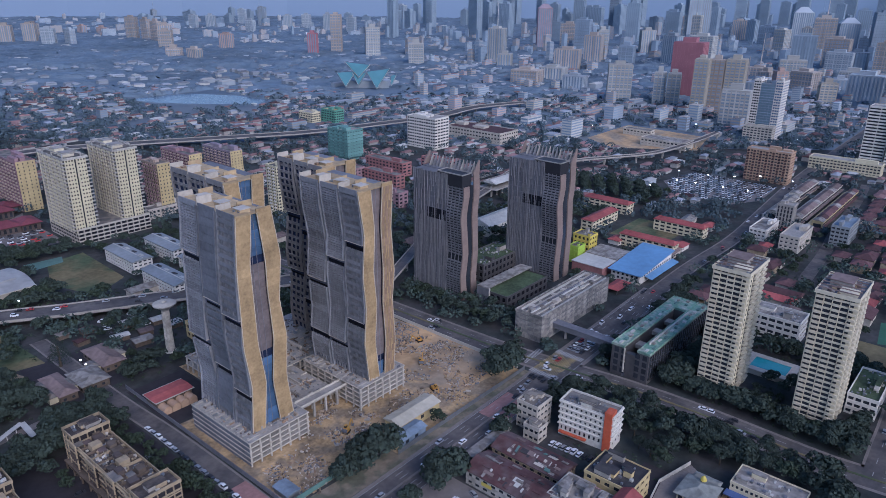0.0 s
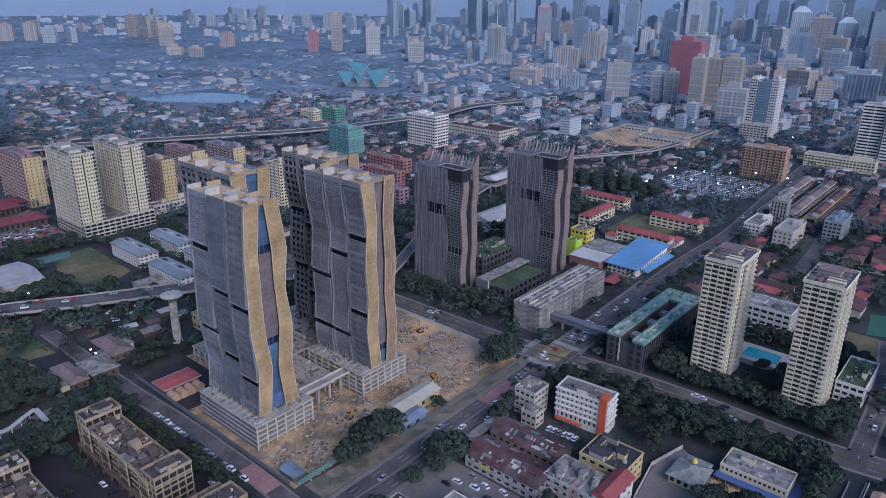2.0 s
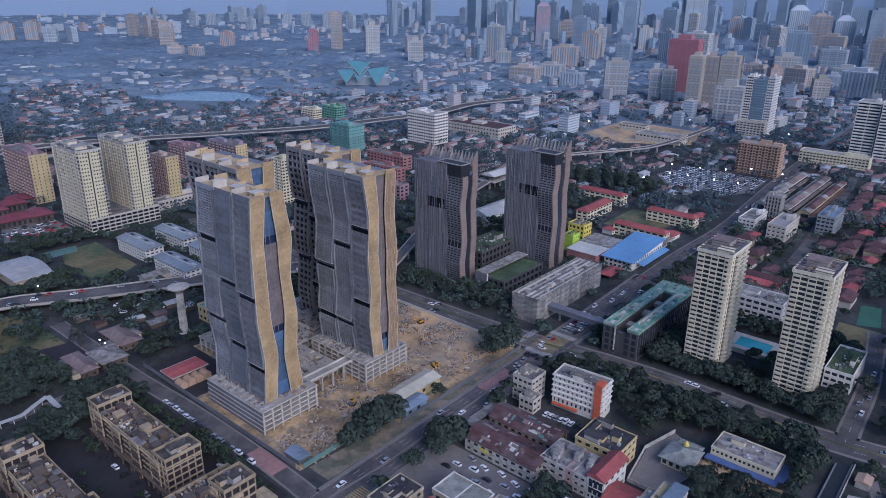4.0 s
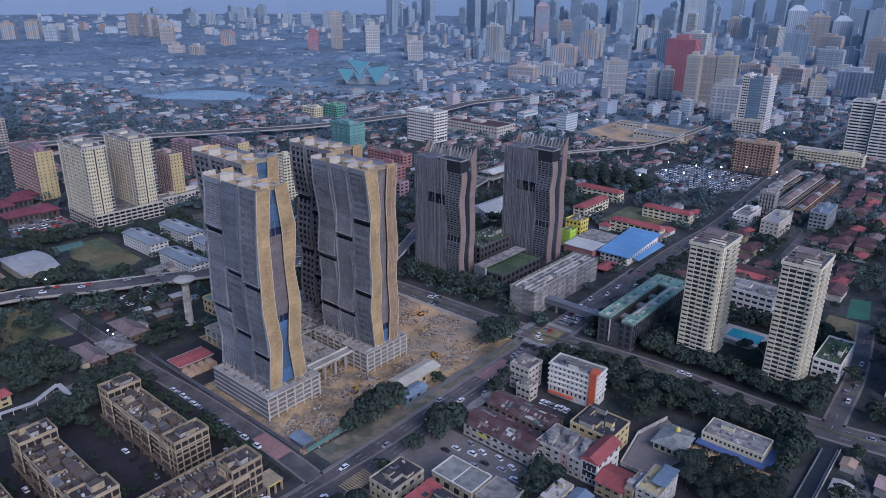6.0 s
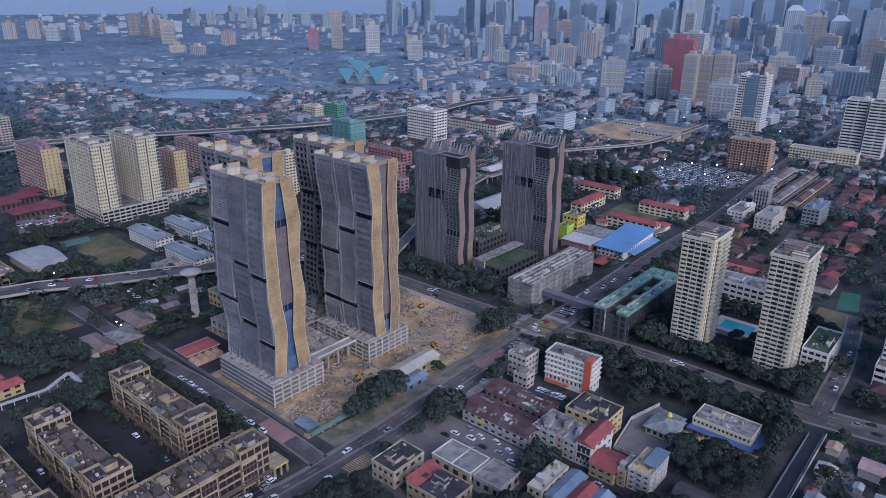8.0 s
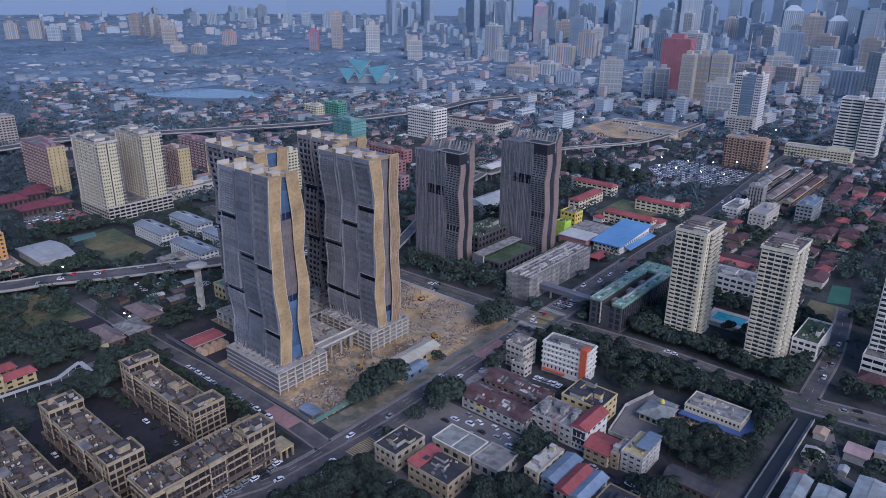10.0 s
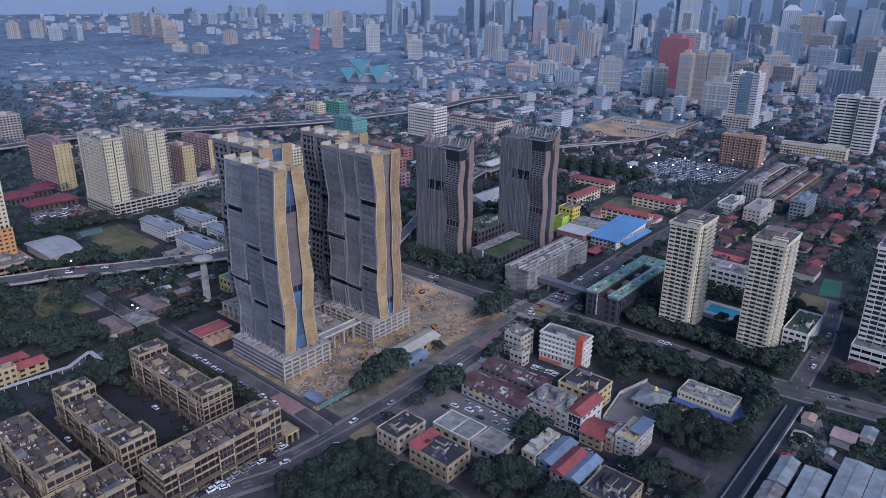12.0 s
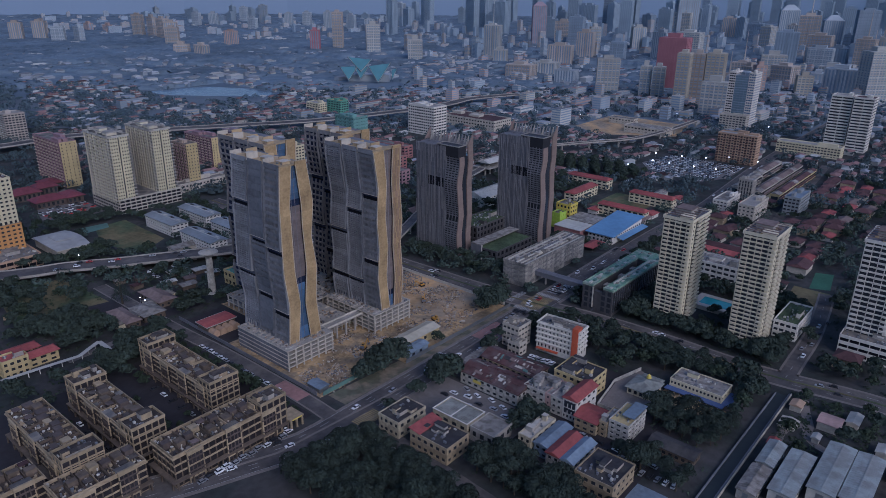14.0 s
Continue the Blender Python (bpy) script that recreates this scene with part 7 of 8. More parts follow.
# distant mid-rise blocks, joined
def blocks(name, label, n, box, walls, seed, h0, h1):
    r = random.Random(seed)
    m = Mesh()
    for _ in range(n):
        y = box[2] + (box[3] - box[2]) * r.random()
        x = r.uniform(box[0], box[1]) * (y / box[3])
        w, d, h = r.choice((1, 1, 1.7, 2.6)) * r.uniform(8, 20), r.uniform(8, 16), h0 + (h1 - h0) * r.random() ** 2
        u, v = x * COS + y * SIN, -x * SIN + y * COS
        if not free(u, u + w, v, v + d):
            continue
        take(u, u + w, v, v + d, 2)
        wall = r.choice(walls)
        m.box(u, u + w, v, v + d, 0, h, wall, False)
        k = max(2, int(h / 3.4))
        for i in range(k):
            z = (i + 0.4) * h / k
            m.box(u - 0.12, u, v + 0.8, v + d - 0.8, z, z + h / k * 0.45, "hazed_window")
            m.box(u + 0.8, u + w - 0.8, v - 0.12, v, z, z + h / k * 0.45, "hazed_window")
        m.box(u + 0.4, u + w - 0.4, v + 0.4, v + d - 0.4, h, h + 0.2, r.choice(("hazed_roof", "hazed_roof", "far_warm", "hazed_tile")), False)
        if h > 9:
            x, y = u + w * r.uniform(0.1, 0.6), v + d * r.uniform(0.1, 0.5)
            m.box(x, x + w * 0.2, y, y + d * 0.3, h, h + 2.4, wall, False)
    fixed(name, m, label, "buildings", kind="stuff")


blocks("distant_blocks", "crowded distant mid-rise blocks in pale colours", 520, (-100, 1350, 880, 1900), ["hazed_pale", "far_warm", "far_warm", "hazed_cream", "hazed_tan", "hazed_roof", "hazed_wall"], 3, 4, 26)
blocks("distant_blocks", "far mid-rise blocks in mist-tinted colours", 330, (-300, 2300, 1900, 3300), ["hazed_wall", "far_mist", "far_warm", "far_blue"], 4, 14, 60)
blocks("distant_blocks", "rows of far flats in pale mist-tinted colours", 110, (-2300, -300, 2400, 4000), ["hazed_wall", "far_warm", "far_mist", "far_warm"], 5, 14, 42)
blocks("distant_blocks", "low pale blocks beyond the ring road", 45, (-800, 400, 950, 1300), ["hazed_pale", "hazed_wall", "hazed_cream"], 6, 5, 14)


# low distant roofs, joined
def roofs(name, label, n, box, mtl, wall, seed, big=1.0):
    r = np.random.RandomState(seed)
    y = box[2] + (box[3] - box[2]) * r.rand(n) ** 1.3
    x = (box[0] + (box[1] - box[0]) * r.rand(n)) * (y / box[3])
    m = Mesh()
    c, s = math.cos(radians(TURN)), math.sin(radians(TURN))
    for i in range(n):
        u, v = x[i] * c + y[i] * s, -x[i] * s + y[i] * c
        w, d, h = r.uniform(8, 26) * big, r.uniform(8, 14) * big, r.uniform(3, 7) * big
        if not free(u, u + w, v, v + d):
            continue
        m.box(u, u + w, v, v + d, 0, h, wall, False)
        m.gable(u, u + w, v, v + d, h, 2.2 * big, mtl, "x" if w > d else "y", 0.6, 0.15, 0.6)
        take(u, u + w, v, v + d)
    fixed(name, m, label, "houses", kind="stuff")


roofs("distant_houses", "crowded low houses with dull red roofs", 1500, (-860, 1000, 640, 1350), "hazed_tile", "hazed_pale", 1, 0.7)
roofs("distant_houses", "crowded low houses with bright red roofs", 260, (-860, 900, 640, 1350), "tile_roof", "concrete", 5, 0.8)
roofs("distant_houses", "crowded low houses with grey and brown roofs", 700, (-800, 1000, 620, 1350), "hazed_roof", "hazed_pale", 2, 0.7)
roofs("distant_houses", "crowded low houses with pale sheet roofs", 420, (-860, 1000, 640, 1350), "hazed_pale", "hazed_wall", 7, 0.75)
roofs("distant_houses", "crowded distant low buildings with pale roofs", 1100, (-300, 1900, 1150, 2500), "hazed_roof", "hazed_wall", 3, 1.0)
roofs("distant_houses", "distant low buildings with pale walls", 420, (-1300, 2000, 1200, 2900), "hazed_roof", "hazed_pale", 4, 1.0)
roofs("distant_houses", "far low roofs strewn among woods", 900, (-2700, -100, 1300, 4200), "hazed_roof", "hazed_wall", 8, 1.0)
roofs("distant_houses", "far long pale sheds among woods", 260, (-2700, 1500, 1400, 4200), "hazed_pale", "hazed_wall", 9, 1.3)

# ---- trees ----
def crown_points(r, lobes, n):
    """Points over the lobes of a crown, and the way each lobe faces there."""
    pts, way = [], []
    for cx, cy, cz, rad in lobes:
        k = int(n * rad * rad / sum(q[3] ** 2 for q in lobes))
        d = r.normal(size=(k, 3))
        d /= np.linalg.norm(d, axis=1)[:, None]
        d[:, 2] = np.abs(d[:, 2]) * 1.0 - 0.25
        pts.append(np.array([cx, cy, cz]) + d * rad * (0.78 + 0.26 * r.rand(k, 1)) * np.array([1, 1, 0.8]))
        way.append(d)
    return np.concatenate(pts), np.concatenate(way)


def leaf_quads(r, pts, size, way):
    """Leaf clumps that lie roughly along the crown's surface."""
    n = len(pts)
    f = way + r.normal(size=(n, 3)) * 0.38
    f /= np.linalg.norm(f, axis=1)[:, None]
    a = np.cross(f, r.normal(size=(n, 3)))
    a /= np.linalg.norm(a, axis=1)[:, None]
    b = np.cross(f, a)
    s = size * (0.6 + 0.8 * r.rand(n, 1))
    v = np.stack([pts - a * s, pts + b * s * 0.75, pts + a * s, pts - b * s * 0.75], 1).reshape(-1, 3)
    return v, np.arange(4 * n).reshape(-1, 4)


def tree_kind(seed, height, spread, leaf, n=520, cone=False):
    """A tapered trunk with limbs and a crown of many leaf clumps."""
    r = np.random.RandomState(seed)
    ob = thing("tree", "", "tree", at(0, -2000))
    m = Mesh()
    m.cyl(0, 0, 0, height * 0.55, 0.035 * height, 0.018 * height, "bark", 7)
    lobes = []
    if cone:
        lobes = [(0, 0, height * (0.2 + 0.11 * k), spread * (1 - 0.13 * k)) for k in range(7)]
    else:
        k = r.randint(6, 9)
        for i in range(k):
            a, d = i * 6.283 / k + r.rand(), spread * r.uniform(0.3, 0.62)
            lobes.append((d * math.cos(a), d * math.sin(a), height * r.uniform(0.5, 0.72), spread * r.uniform(0.36, 0.52)))
        lobes.append((0, 0, height * 0.76, spread * 0.5))
        for cx, cy, cz, rad in lobes[:5]:
            z = height * 0.42
            m.hexa([(-0.15, -0.15, z), (0.15, -0.15, z), (0.15, 0.15, z), (-0.15, 0.15, z), (cx - 0.07, cy - 0.07, cz), (cx + 0.07, cy - 0.07, cz), (cx + 0.07, cy + 0.07, cz), (cx - 0.07, cy + 0.07, cz)], "bark")
    part("trunk", m, ob)
    pts, way = crown_points(r, lobes, n)
    v, f = leaf_quads(r, pts, 0.03 * spread + 0.15, way)
    part("crown", quick("crown", v, f, leaf), ob)
    return ob


TREES = [tree_kind(1, 9, 4.2, "leaves", 1500), tree_kind(2, 11, 5.2, "leaves_dark", 2000), tree_kind(3, 6, 3.0, "leaves", 1000), tree_kind(4, 12, 6.8, "leaves_dark", 3200), tree_kind(5, 9, 4.6, "leaves_dark", 1700)]
TREE_LABELS = ["broad green street tree", "tall dark green tree with a full crown", "small round green tree", "wide spreading dark tree", "dense dark green tree"]
TREE_COUNT = 0
MASS = []


def plant(u, v, k, s, a, group="trees of the quarter"):
    global TREE_COUNT
    if TREE_COUNT >= 200:
        MASS.append((u, v, k, s, a))
        return
    c = copy_thing(TREES[k], at(u, v, 0, a) @ Matrix.Scale(s, 4))
    c.scale = (s, s, s)
    tagged(c, TREE_LABELS[k], "tree", group)
    TREE_COUNT += 1


def grove(region, n, kinds, seed, gap, size=(0.8, 1.2), room=3):
    r = random.Random(seed)
    u0, u1, v0, v1 = region
    spots = []
    for _ in range(n * 12):
        if len(spots) >= n:
            break
        u, v = r.uniform(u0, u1), r.uniform(v0, v1)
        if not in_sight(u, v, 25) or not free(u - room, u + room, v - room, v + room):
            continue
        if any((u - a) ** 2 + (v - b) ** 2 < gap * gap for a, b in spots):
            continue
        spots.append((u, v))
        plant(u, v, r.choice(kinds), r.uniform(*size), r.uniform(0, 360))


TREE_SPOTS = [(178, 99, 3, 0.9), (184, 102, 1, 0.9), (172, 101, 4, 1.0), (180, 93, 3, 0.9), (170, 95, 1, 0.9), (186, 95, 4, 0.9), (166, 99, 4, 0.9)]
grove((80, 122, 55, 158), 110, [1, 3, 4, 1], 1, 4.5)
grove((128, 160, 30, 104), 70, [1, 3, 4], 2, 4.5)
grove((163, 185, 96, 112), 6, [3, 1], 22, 5)
grove((160, 236, 21, 56), 60, [1, 3, 4, 4], 3, 5)
grove((246, 288, 24, 150), 150, [1, 3, 4, 0], 4, 5.5)
grove((305, 318, -20, 120), 40, [1, 4, 0], 5, 5)
grove((340, 395, 40, 120), 45, [1, 4, 0], 6, 6)
grove((296, 318, 20, 121), 70, [1, 3, 4, 4], 61, 4.5, (0.7, 1.1), 1)
grove((318, 336, 62, 86), 16, [2, 0, 4], 62, 4.5, (0.6, 0.8), 1)
grove((318, 352, 18, 43), 30, [1, 4, 3], 63, 4.5, (0.7, 1.0), 1)
grove((306, 420, 106, 121), 50, [1, 4, 3], 64, 4.5, (0.7, 1.0), 1)
grove((345, 420, 20, 64), 50, [1, 4, 3], 65, 5, (0.7, 1.0), 1)
grove((384, 420, 100, 145), 30, [1, 4, 3], 66, 5, (0.7, 1.0), 1)
grove((300, 322, 196, 300), 26, [0, 4, 1], 7, 5)
grove((380, 420, 140, 160), 14, [0, 1], 8, 6)
grove((300, 420, 143, 156), 30, [4, 1, 0], 9, 5)
grove((395, 420, 190, 330), 20, [0, 2], 10, 7)
grove((60, 98, 285, 372), 34, [1, 4, 0, 3], 11, 5)
grove((126, 165, 290, 420), 20, [2, 4, 0], 11, 8)
grove((160, 300, 300, 520), 85, [0, 2, 4], 12, 7)
grove((10, 80, 270, 420), 28, [1, 3, 4], 13, 7)
grove((310, 560, 290, 480), 130, [0, 1, 4], 14, 8)
grove((-40, 160, 380, 560), 50, [0, 1, 4], 15, 8)
grove((540, 650, 312, 400), 120, [0, 1, 4], 51, 6)
for k in range(150):
    plant(600 + (k * 37.7) % 50, 262 + (k * 23.3) % 108, (0, 1, 4)[k % 3], 0.8 + (k % 5) * 0.1, k * 40)
grove((420, 560, 270, 330), 60, [0, 1, 4], 52, 6)
grove((236, 290, -80, 10), 22, [0, 2, 1], 18, 7)
grove((60, 82, 206, 276), 9, [2, 0, 2], 71, 6, (0.6, 0.9), 1)
grove((34, 42, 206, 262), 5, [2, 0], 72, 6, (0.6, 0.9), 1)
grove((60, 126, 286, 372), 42, [1, 4, 3], 73, 5.5, (0.7, 1.0), 1.5)
grove((99, 117, 172, 285), 26, [2, 0, 2], 19, 4.5)
grove((30, 118, 428, 470), 40, [1, 4, 0, 3], 81, 5.5)
grove((118, 160, 425, 470), 26, [1, 4, 0], 82, 5.5)
grove((148, 205, 520, 600), 50, [1, 4, 0], 83, 6)
grove((84, 122, 286, 314), 30, [1, 3, 4], 84, 4.5, (0.8, 1.1), 1.5)
grove((126, 158, 300, 332), 14, [1, 4, 0], 85, 5)
grove((40, 100, 166, 178), 14, [2, 0], 20, 4)
grove((395, 560, 40, 160), 50, [0, 4, 2], 41, 6)
grove((310, 560, -140, 20), 60, [0, 4, 1], 42, 7)
grove((560, 760, -90, 150), 60, [0, 4, 1], 43, 7)
for u, v, k, s in ((162, 180, 3, 1.25), (171, 181, 3, 1.5), (177, 179, 3, 1.1), (153, 181, 3, 1.1), (183, 150, 3, 1.3), (176, 152, 3, 1.2), (172, 148, 1, 1.1), (268, 181, 3, 1.3), (258, 182, 3, 1.25), (276, 186, 3, 1.2), (266, 190, 3, 1.2), (166, 185, 3, 1.15), (174, 184, 1, 1.0), (262, 183, 3, 1.2), (270, 188, 3, 1.1), (255, 184, 1, 1.1), (278, 184, 1, 1.0), (150, 182, 1, 0.9), (208, 179, 0, 1.0), (220, 152, 3, 0.9), (232, 154, 1, 1.0), (180, 150, 3, 0.95), (160, 152, 3, 0.8), (140, 150, 1, 0.9), (262, 150, 1, 1.0), (272, 146, 3, 0.9)):
    plant(u, v, k, s, (u * 37) % 360)
for u, v, k, s_ in TREE_SPOTS:
    plant(u, v, k, s_, (u * 53) % 360)
cone = tree_kind(9, 22, 6.5, "leaves_dark", 900, True)
tagged(cone, "tall dark conical tree among villas", "tree")
cone.matrix_basis = at(116, 362)
MESHES = [[q.data for q in o.children if q.name.startswith("crown")][0] for o in TREES]
for leaf, ks in (("leaves", (0, 2)), ("leaves_dark", (1, 3, 4))):
    vs, fs, n = [], [], 0
    for u, v, k, s, a in MASS:
        if k in ks:
            me = MESHES[k]
            co = np.empty(len(me.vertices) * 3, np.float32)
            me.vertices.foreach_get("co", co)
            co = co.reshape(-1, 4, 3)[::4].reshape(-1, 3)
            mid_ = co.reshape(-1, 4, 3).mean(1, keepdims=True)
            co = ((co.reshape(-1, 4, 3) - mid_) * 2.0 + mid_).reshape(-1, 3) * s
            c_, s_ = math.cos(a), math.sin(a)
            vs.append(np.stack([co[:, 0] * c_ - co[:, 1] * s_ + u, co[:, 0] * s_ + co[:, 1] * c_ + v, co[:, 2]], 1))
    vs = np.concatenate(vs)
    fixed("grove", quick("grove", vs, np.arange(len(vs)).reshape(-1, 4), leaf), "dense groves of dark green trees", "trees", kind="stuff")
for o in TREES:
    for q in (*o.children_recursive, o):
        bpy.data.objects.remove(q)


def woods(name, label, n, box, leaf, seed, per, size, leafsize, tall=0.75):
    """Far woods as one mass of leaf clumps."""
    r = np.random.RandomState(seed)
    y = box[2] + (box[3] - box[2]) * r.rand(n) ** 1.2
    x = (box[0] + (box[1] - box[0]) * r.rand(n)) * ((y + 80) / (box[3] + 80))
    c, s = math.cos(radians(TURN)), math.sin(radians(TURN))
    u, v = x * c + y * s, -x * s + y * c
    a, b = ((u - U0) / CELL).astype(int), ((v - V0) / CELL).astype(int)
    inside = (a >= 0) & (b >= 0) & (a < TAKEN.shape[0]) & (b < TAKEN.shape[1])
    ok = np.ones(n, bool)
    ok[inside] = ~TAKEN[a[inside], b[inside]]
    u, v = u[ok], v[ok]
    pts, way = [], []
    for i in range(len(u)):
        q = r.uniform(0.6, 1.4) * size
        d = r.normal(size=(per, 3))
        d /= np.linalg.norm(d, axis=1)[:, None]
        d[:, 2] = np.abs(d[:, 2])
        pts.append(np.array([u[i], v[i], q * tall]) + d * q * np.array([1, 1, tall]) * r.uniform(0.75, 1.05, (per, 1)))
        way.append(d)
    vv, ff = leaf_quads(r, np.concatenate(pts), leafsize, np.concatenate(way))
    fixed(name, quick(name, vv, ff, leaf), label, "trees", kind="stuff")


# Each farther band of trees takes a leaf colour with more haze in it.
woods("suburb_trees", "trees between houses and blocks", 2500, (-700, 700, 330, 560), "leaves_mid_haze", 31, 56, 4.4, 0.85)
woods("suburb_trees", "trees between distant houses in a haze-tinted green", 3700, (-800, 760, 540, 960), "leaves_haze", 34, 40, 4.8, 1.05)


def lattice(x, y, size, seed):
    """Smooth noise from 0 to 1 over the plan."""
    r = np.random.RandomState(seed).rand(256, 256)
    a, b = x / size, y / size
    i, j = np.floor(a).astype(int), np.floor(b).astype(int)
    p, q = a - i, b - j
    p, q = p * p * (3 - 2 * p), q * q * (3 - 2 * q)
    at_ = lambda m, n: r[m % 256, n % 256]
    return (at_(i, j) * (1 - p) + at_(i + 1, j) * p) * (1 - q) + (at_(i, j + 1) * (1 - p) + at_(i + 1, j + 1) * p) * q


def canopy(name, label, y0, y1, rows, cols, tall, leaf, seed):
    """Far woods as one uneven canopy with clearings."""
    y = (y0 * (y1 / y0) ** (np.arange(rows) / (rows - 1)))[:, None] * np.ones((1, cols))
    r = np.random.RandomState(seed)
    x = np.linspace(-0.78, 0.78, cols)[None, :] * (y + 90)
    step = 1.56 * (y + 90) / cols
    x, y = x + step * 0.35 * r.normal(size=x.shape), y + step * 0.35 * r.normal(size=x.shape)
    c, s = math.cos(radians(TURN)), math.sin(radians(TURN))
    u, v = x * c + y * s, -x * s + y * c
    a, b = ((u - U0) / CELL).astype(int), ((v - V0) / CELL).astype(int)
    inside = (a >= 1) & (b >= 1) & (a < TAKEN.shape[0] - 1) & (b < TAKEN.shape[1] - 1)
    shut = np.zeros(x.shape, bool)
    shut[inside] = TAKEN[a[inside], b[inside]]
    open_ = lattice(x, y, 130, seed) * 0.6 + lattice(x, y, 45, seed + 1) * 0.4
    z = tall * (0.25 + 0.4 * lattice(x, y, 26, seed + 2) + 0.35 * lattice(x, y, 11, seed + 3) + 0.4 * r.rand(*x.shape))
    z = np.where(shut, -1.0, z * np.clip((open_ - 0.3) / 0.14, 0.02, 1))
    z[0] = z[-1] = -1.0
    verts = np.stack([u, v, z], 2).reshape(-1, 3)
    i = (np.arange(rows - 1)[:, None] * cols + np.arange(cols - 1)[None, :]).ravel()
    faces = np.stack([i, i + 1, i + cols + 1, i + cols], 1)
    zz = z.ravel()
    faces = faces[(zz[faces] > 0).any(1)]
    fixed(name, quick(name, verts, faces, leaf), label, "trees", kind="stuff")


woods("far_woods", "trees among crowded low houses in a haze-tinted green", 3600, (-980, 1000, 880, 1330), "leaves_near_haze", 32, 22, 5.0, 1.7, 0.6)
canopy("far_woods", "distant wooded belts and gardens", 1250, 1720, 130, 480, 7.5, "leaves_far_haze", 32)
canopy("far_woods", "wooded land towards the horizon in a mist-tinted blue", 1660, 4600, 150, 480, 11, "leaves_far_haze", 36)

def scrub(n, region, seed):
    """Low bushes and weeds over open ground, as one mass."""
    r = np.random.RandomState(seed)
    u, v = r.uniform(region[0], region[1], n), r.uniform(region[2], region[3], n)
    ok = np.array([free(a - 0.5, a + 0.5, b - 0.5, b + 0.5) for a, b in zip(u, v)])
    pts, way = [], []
    for a, b in zip(u[ok], v[ok]):
        q = r.uniform(0.5, 1.7)
        d = r.normal(size=(12, 3))
        d /= np.linalg.norm(d, axis=1)[:, None]
        d[:, 2] = np.abs(d[:, 2])
        pts.append(np.array([a, b, 0.05]) + d * q * np.array([1, 1, 0.7]))
        way.append(d)
    vv, ff = leaf_quads(r, np.concatenate(pts), 0.42, np.concatenate(way))
    fixed("scrub", quick("scrub", vv, ff, "leaves"), "low bushes and weeds on open ground", "bushes", kind="stuff")


scrub(900, (232, 292, -80, 12), 1)
scrub(1500, (20, 300, 285, 470), 2)
scrub(500, (125, 250, 20, 160), 3)
scrub(700, (300, 430, -60, 160), 4)

# ---- cars ----
def car_kind(paint, van=False):
    m = Mesh()
    h = 1.25 if van else 0.8
    t = 1.95 if van else 1.35
    m.hexa([(-2.2, -0.88, 0.3), (2.2, -0.88, 0.3), (2.2, 0.88, 0.3), (-2.2, 0.88, 0.3), (-2.15, -0.84, h), (2.05, -0.84, h - 0.1), (2.05, 0.84, h - 0.1), (-2.15, 0.84, h)], paint)
    m.box(-1.38, 0.48, -0.7, 0.7, t, t + 0.06, paint)
    ob = new("car", m.data("car"))
    m = Mesh()
    m.hexa([(-1.7, -0.8, h), (1.1, -0.8, h - 0.06), (1.1, 0.8, h - 0.06), (-1.7, 0.8, h), (-1.35, -0.68, t), (0.45, -0.68, t), (0.45, 0.68, t), (-1.35, 0.68, t)], "glass")
    part("window", m, ob, "dark car windows")
    w = Mesh()
    k = w.slot("tyre")
    for y0 in (-0.1, 0.1):
        w.v += [(0.33 * math.cos(6.283 * i / 8), y0, 0.33 + 0.33 * math.sin(6.283 * i / 8)) for i in range(8)]
    w.f += [(i, (i + 1) % 8, 8 + (i + 1) % 8, 8 + i) for i in range(8)] + [tuple(range(7, -1, -1)), tuple(range(8, 16))]
    w.m += [k] * 10
    wd = w.data("wheel")
    for x in (-1.4, 1.4):
        for y in (-0.8, 0.8):
            part("wheel", wd, ob, "", pose(x, y, 0))
    return ob


NEAR_CARS = 0


CARS = [(car_kind("car_white"), "small white saloon car with dark windows"), (car_kind("car_silver"), "small silver saloon car with dark windows"), (car_kind("car_black"), "small black saloon car with dark windows"), (car_kind("car_red"), "small red saloon car with dark windows"), (car_kind("car_white", True), "white delivery van with dark windows")]
rk = random.Random(8)


def drop_car(u, v, turn, z=0.18, group="cars on the roads"):
    global NEAR_CARS
    ob, label = CARS[rk.choice((0, 0, 0, 1, 1, 1, 2, 2, 2, 4) if group != "cars on the roads" else (0, 0, 0, 0, 1, 1, 1, 2, 2, 2, 3, 4))]
    c = copy_thing(ob, at(u, v, z, turn))
    tagged(c, label, "car", group)
    if u > 135 or NEAR_CARS > 45:
        for q in list(c.children):
            if q.name.startswith("wheel"):
                bpy.data.objects.remove(q)
        c.location.z -= 0.25
    else:
        NEAR_CARS += 1


def traffic(line, offs, n, lo, hi, seed):
    r = random.Random(seed)
    pts = [p for p in line if lo <= p[0] <= hi] if offs and line is not CROSS else [p for p in line if lo <= p[1] <= hi]
    for _ in range(n):
        i = r.randrange(len(pts) - 1)
        a, b = Vector(pts[i]), Vector(pts[i + 1])
        p = a.lerp(b, r.random())
        d = b - a
        n_ = Vector((-d.y, d.x, 0)).normalized()
        o = r.choice(offs)
        q = p + n_ * o
        if in_sight(q.x, q.y, 5):
            drop_car(q.x, q.y, math.degrees(math.atan2(d.y, d.x)) + (180 if o > 0 else 0), 0.18 + p.z)


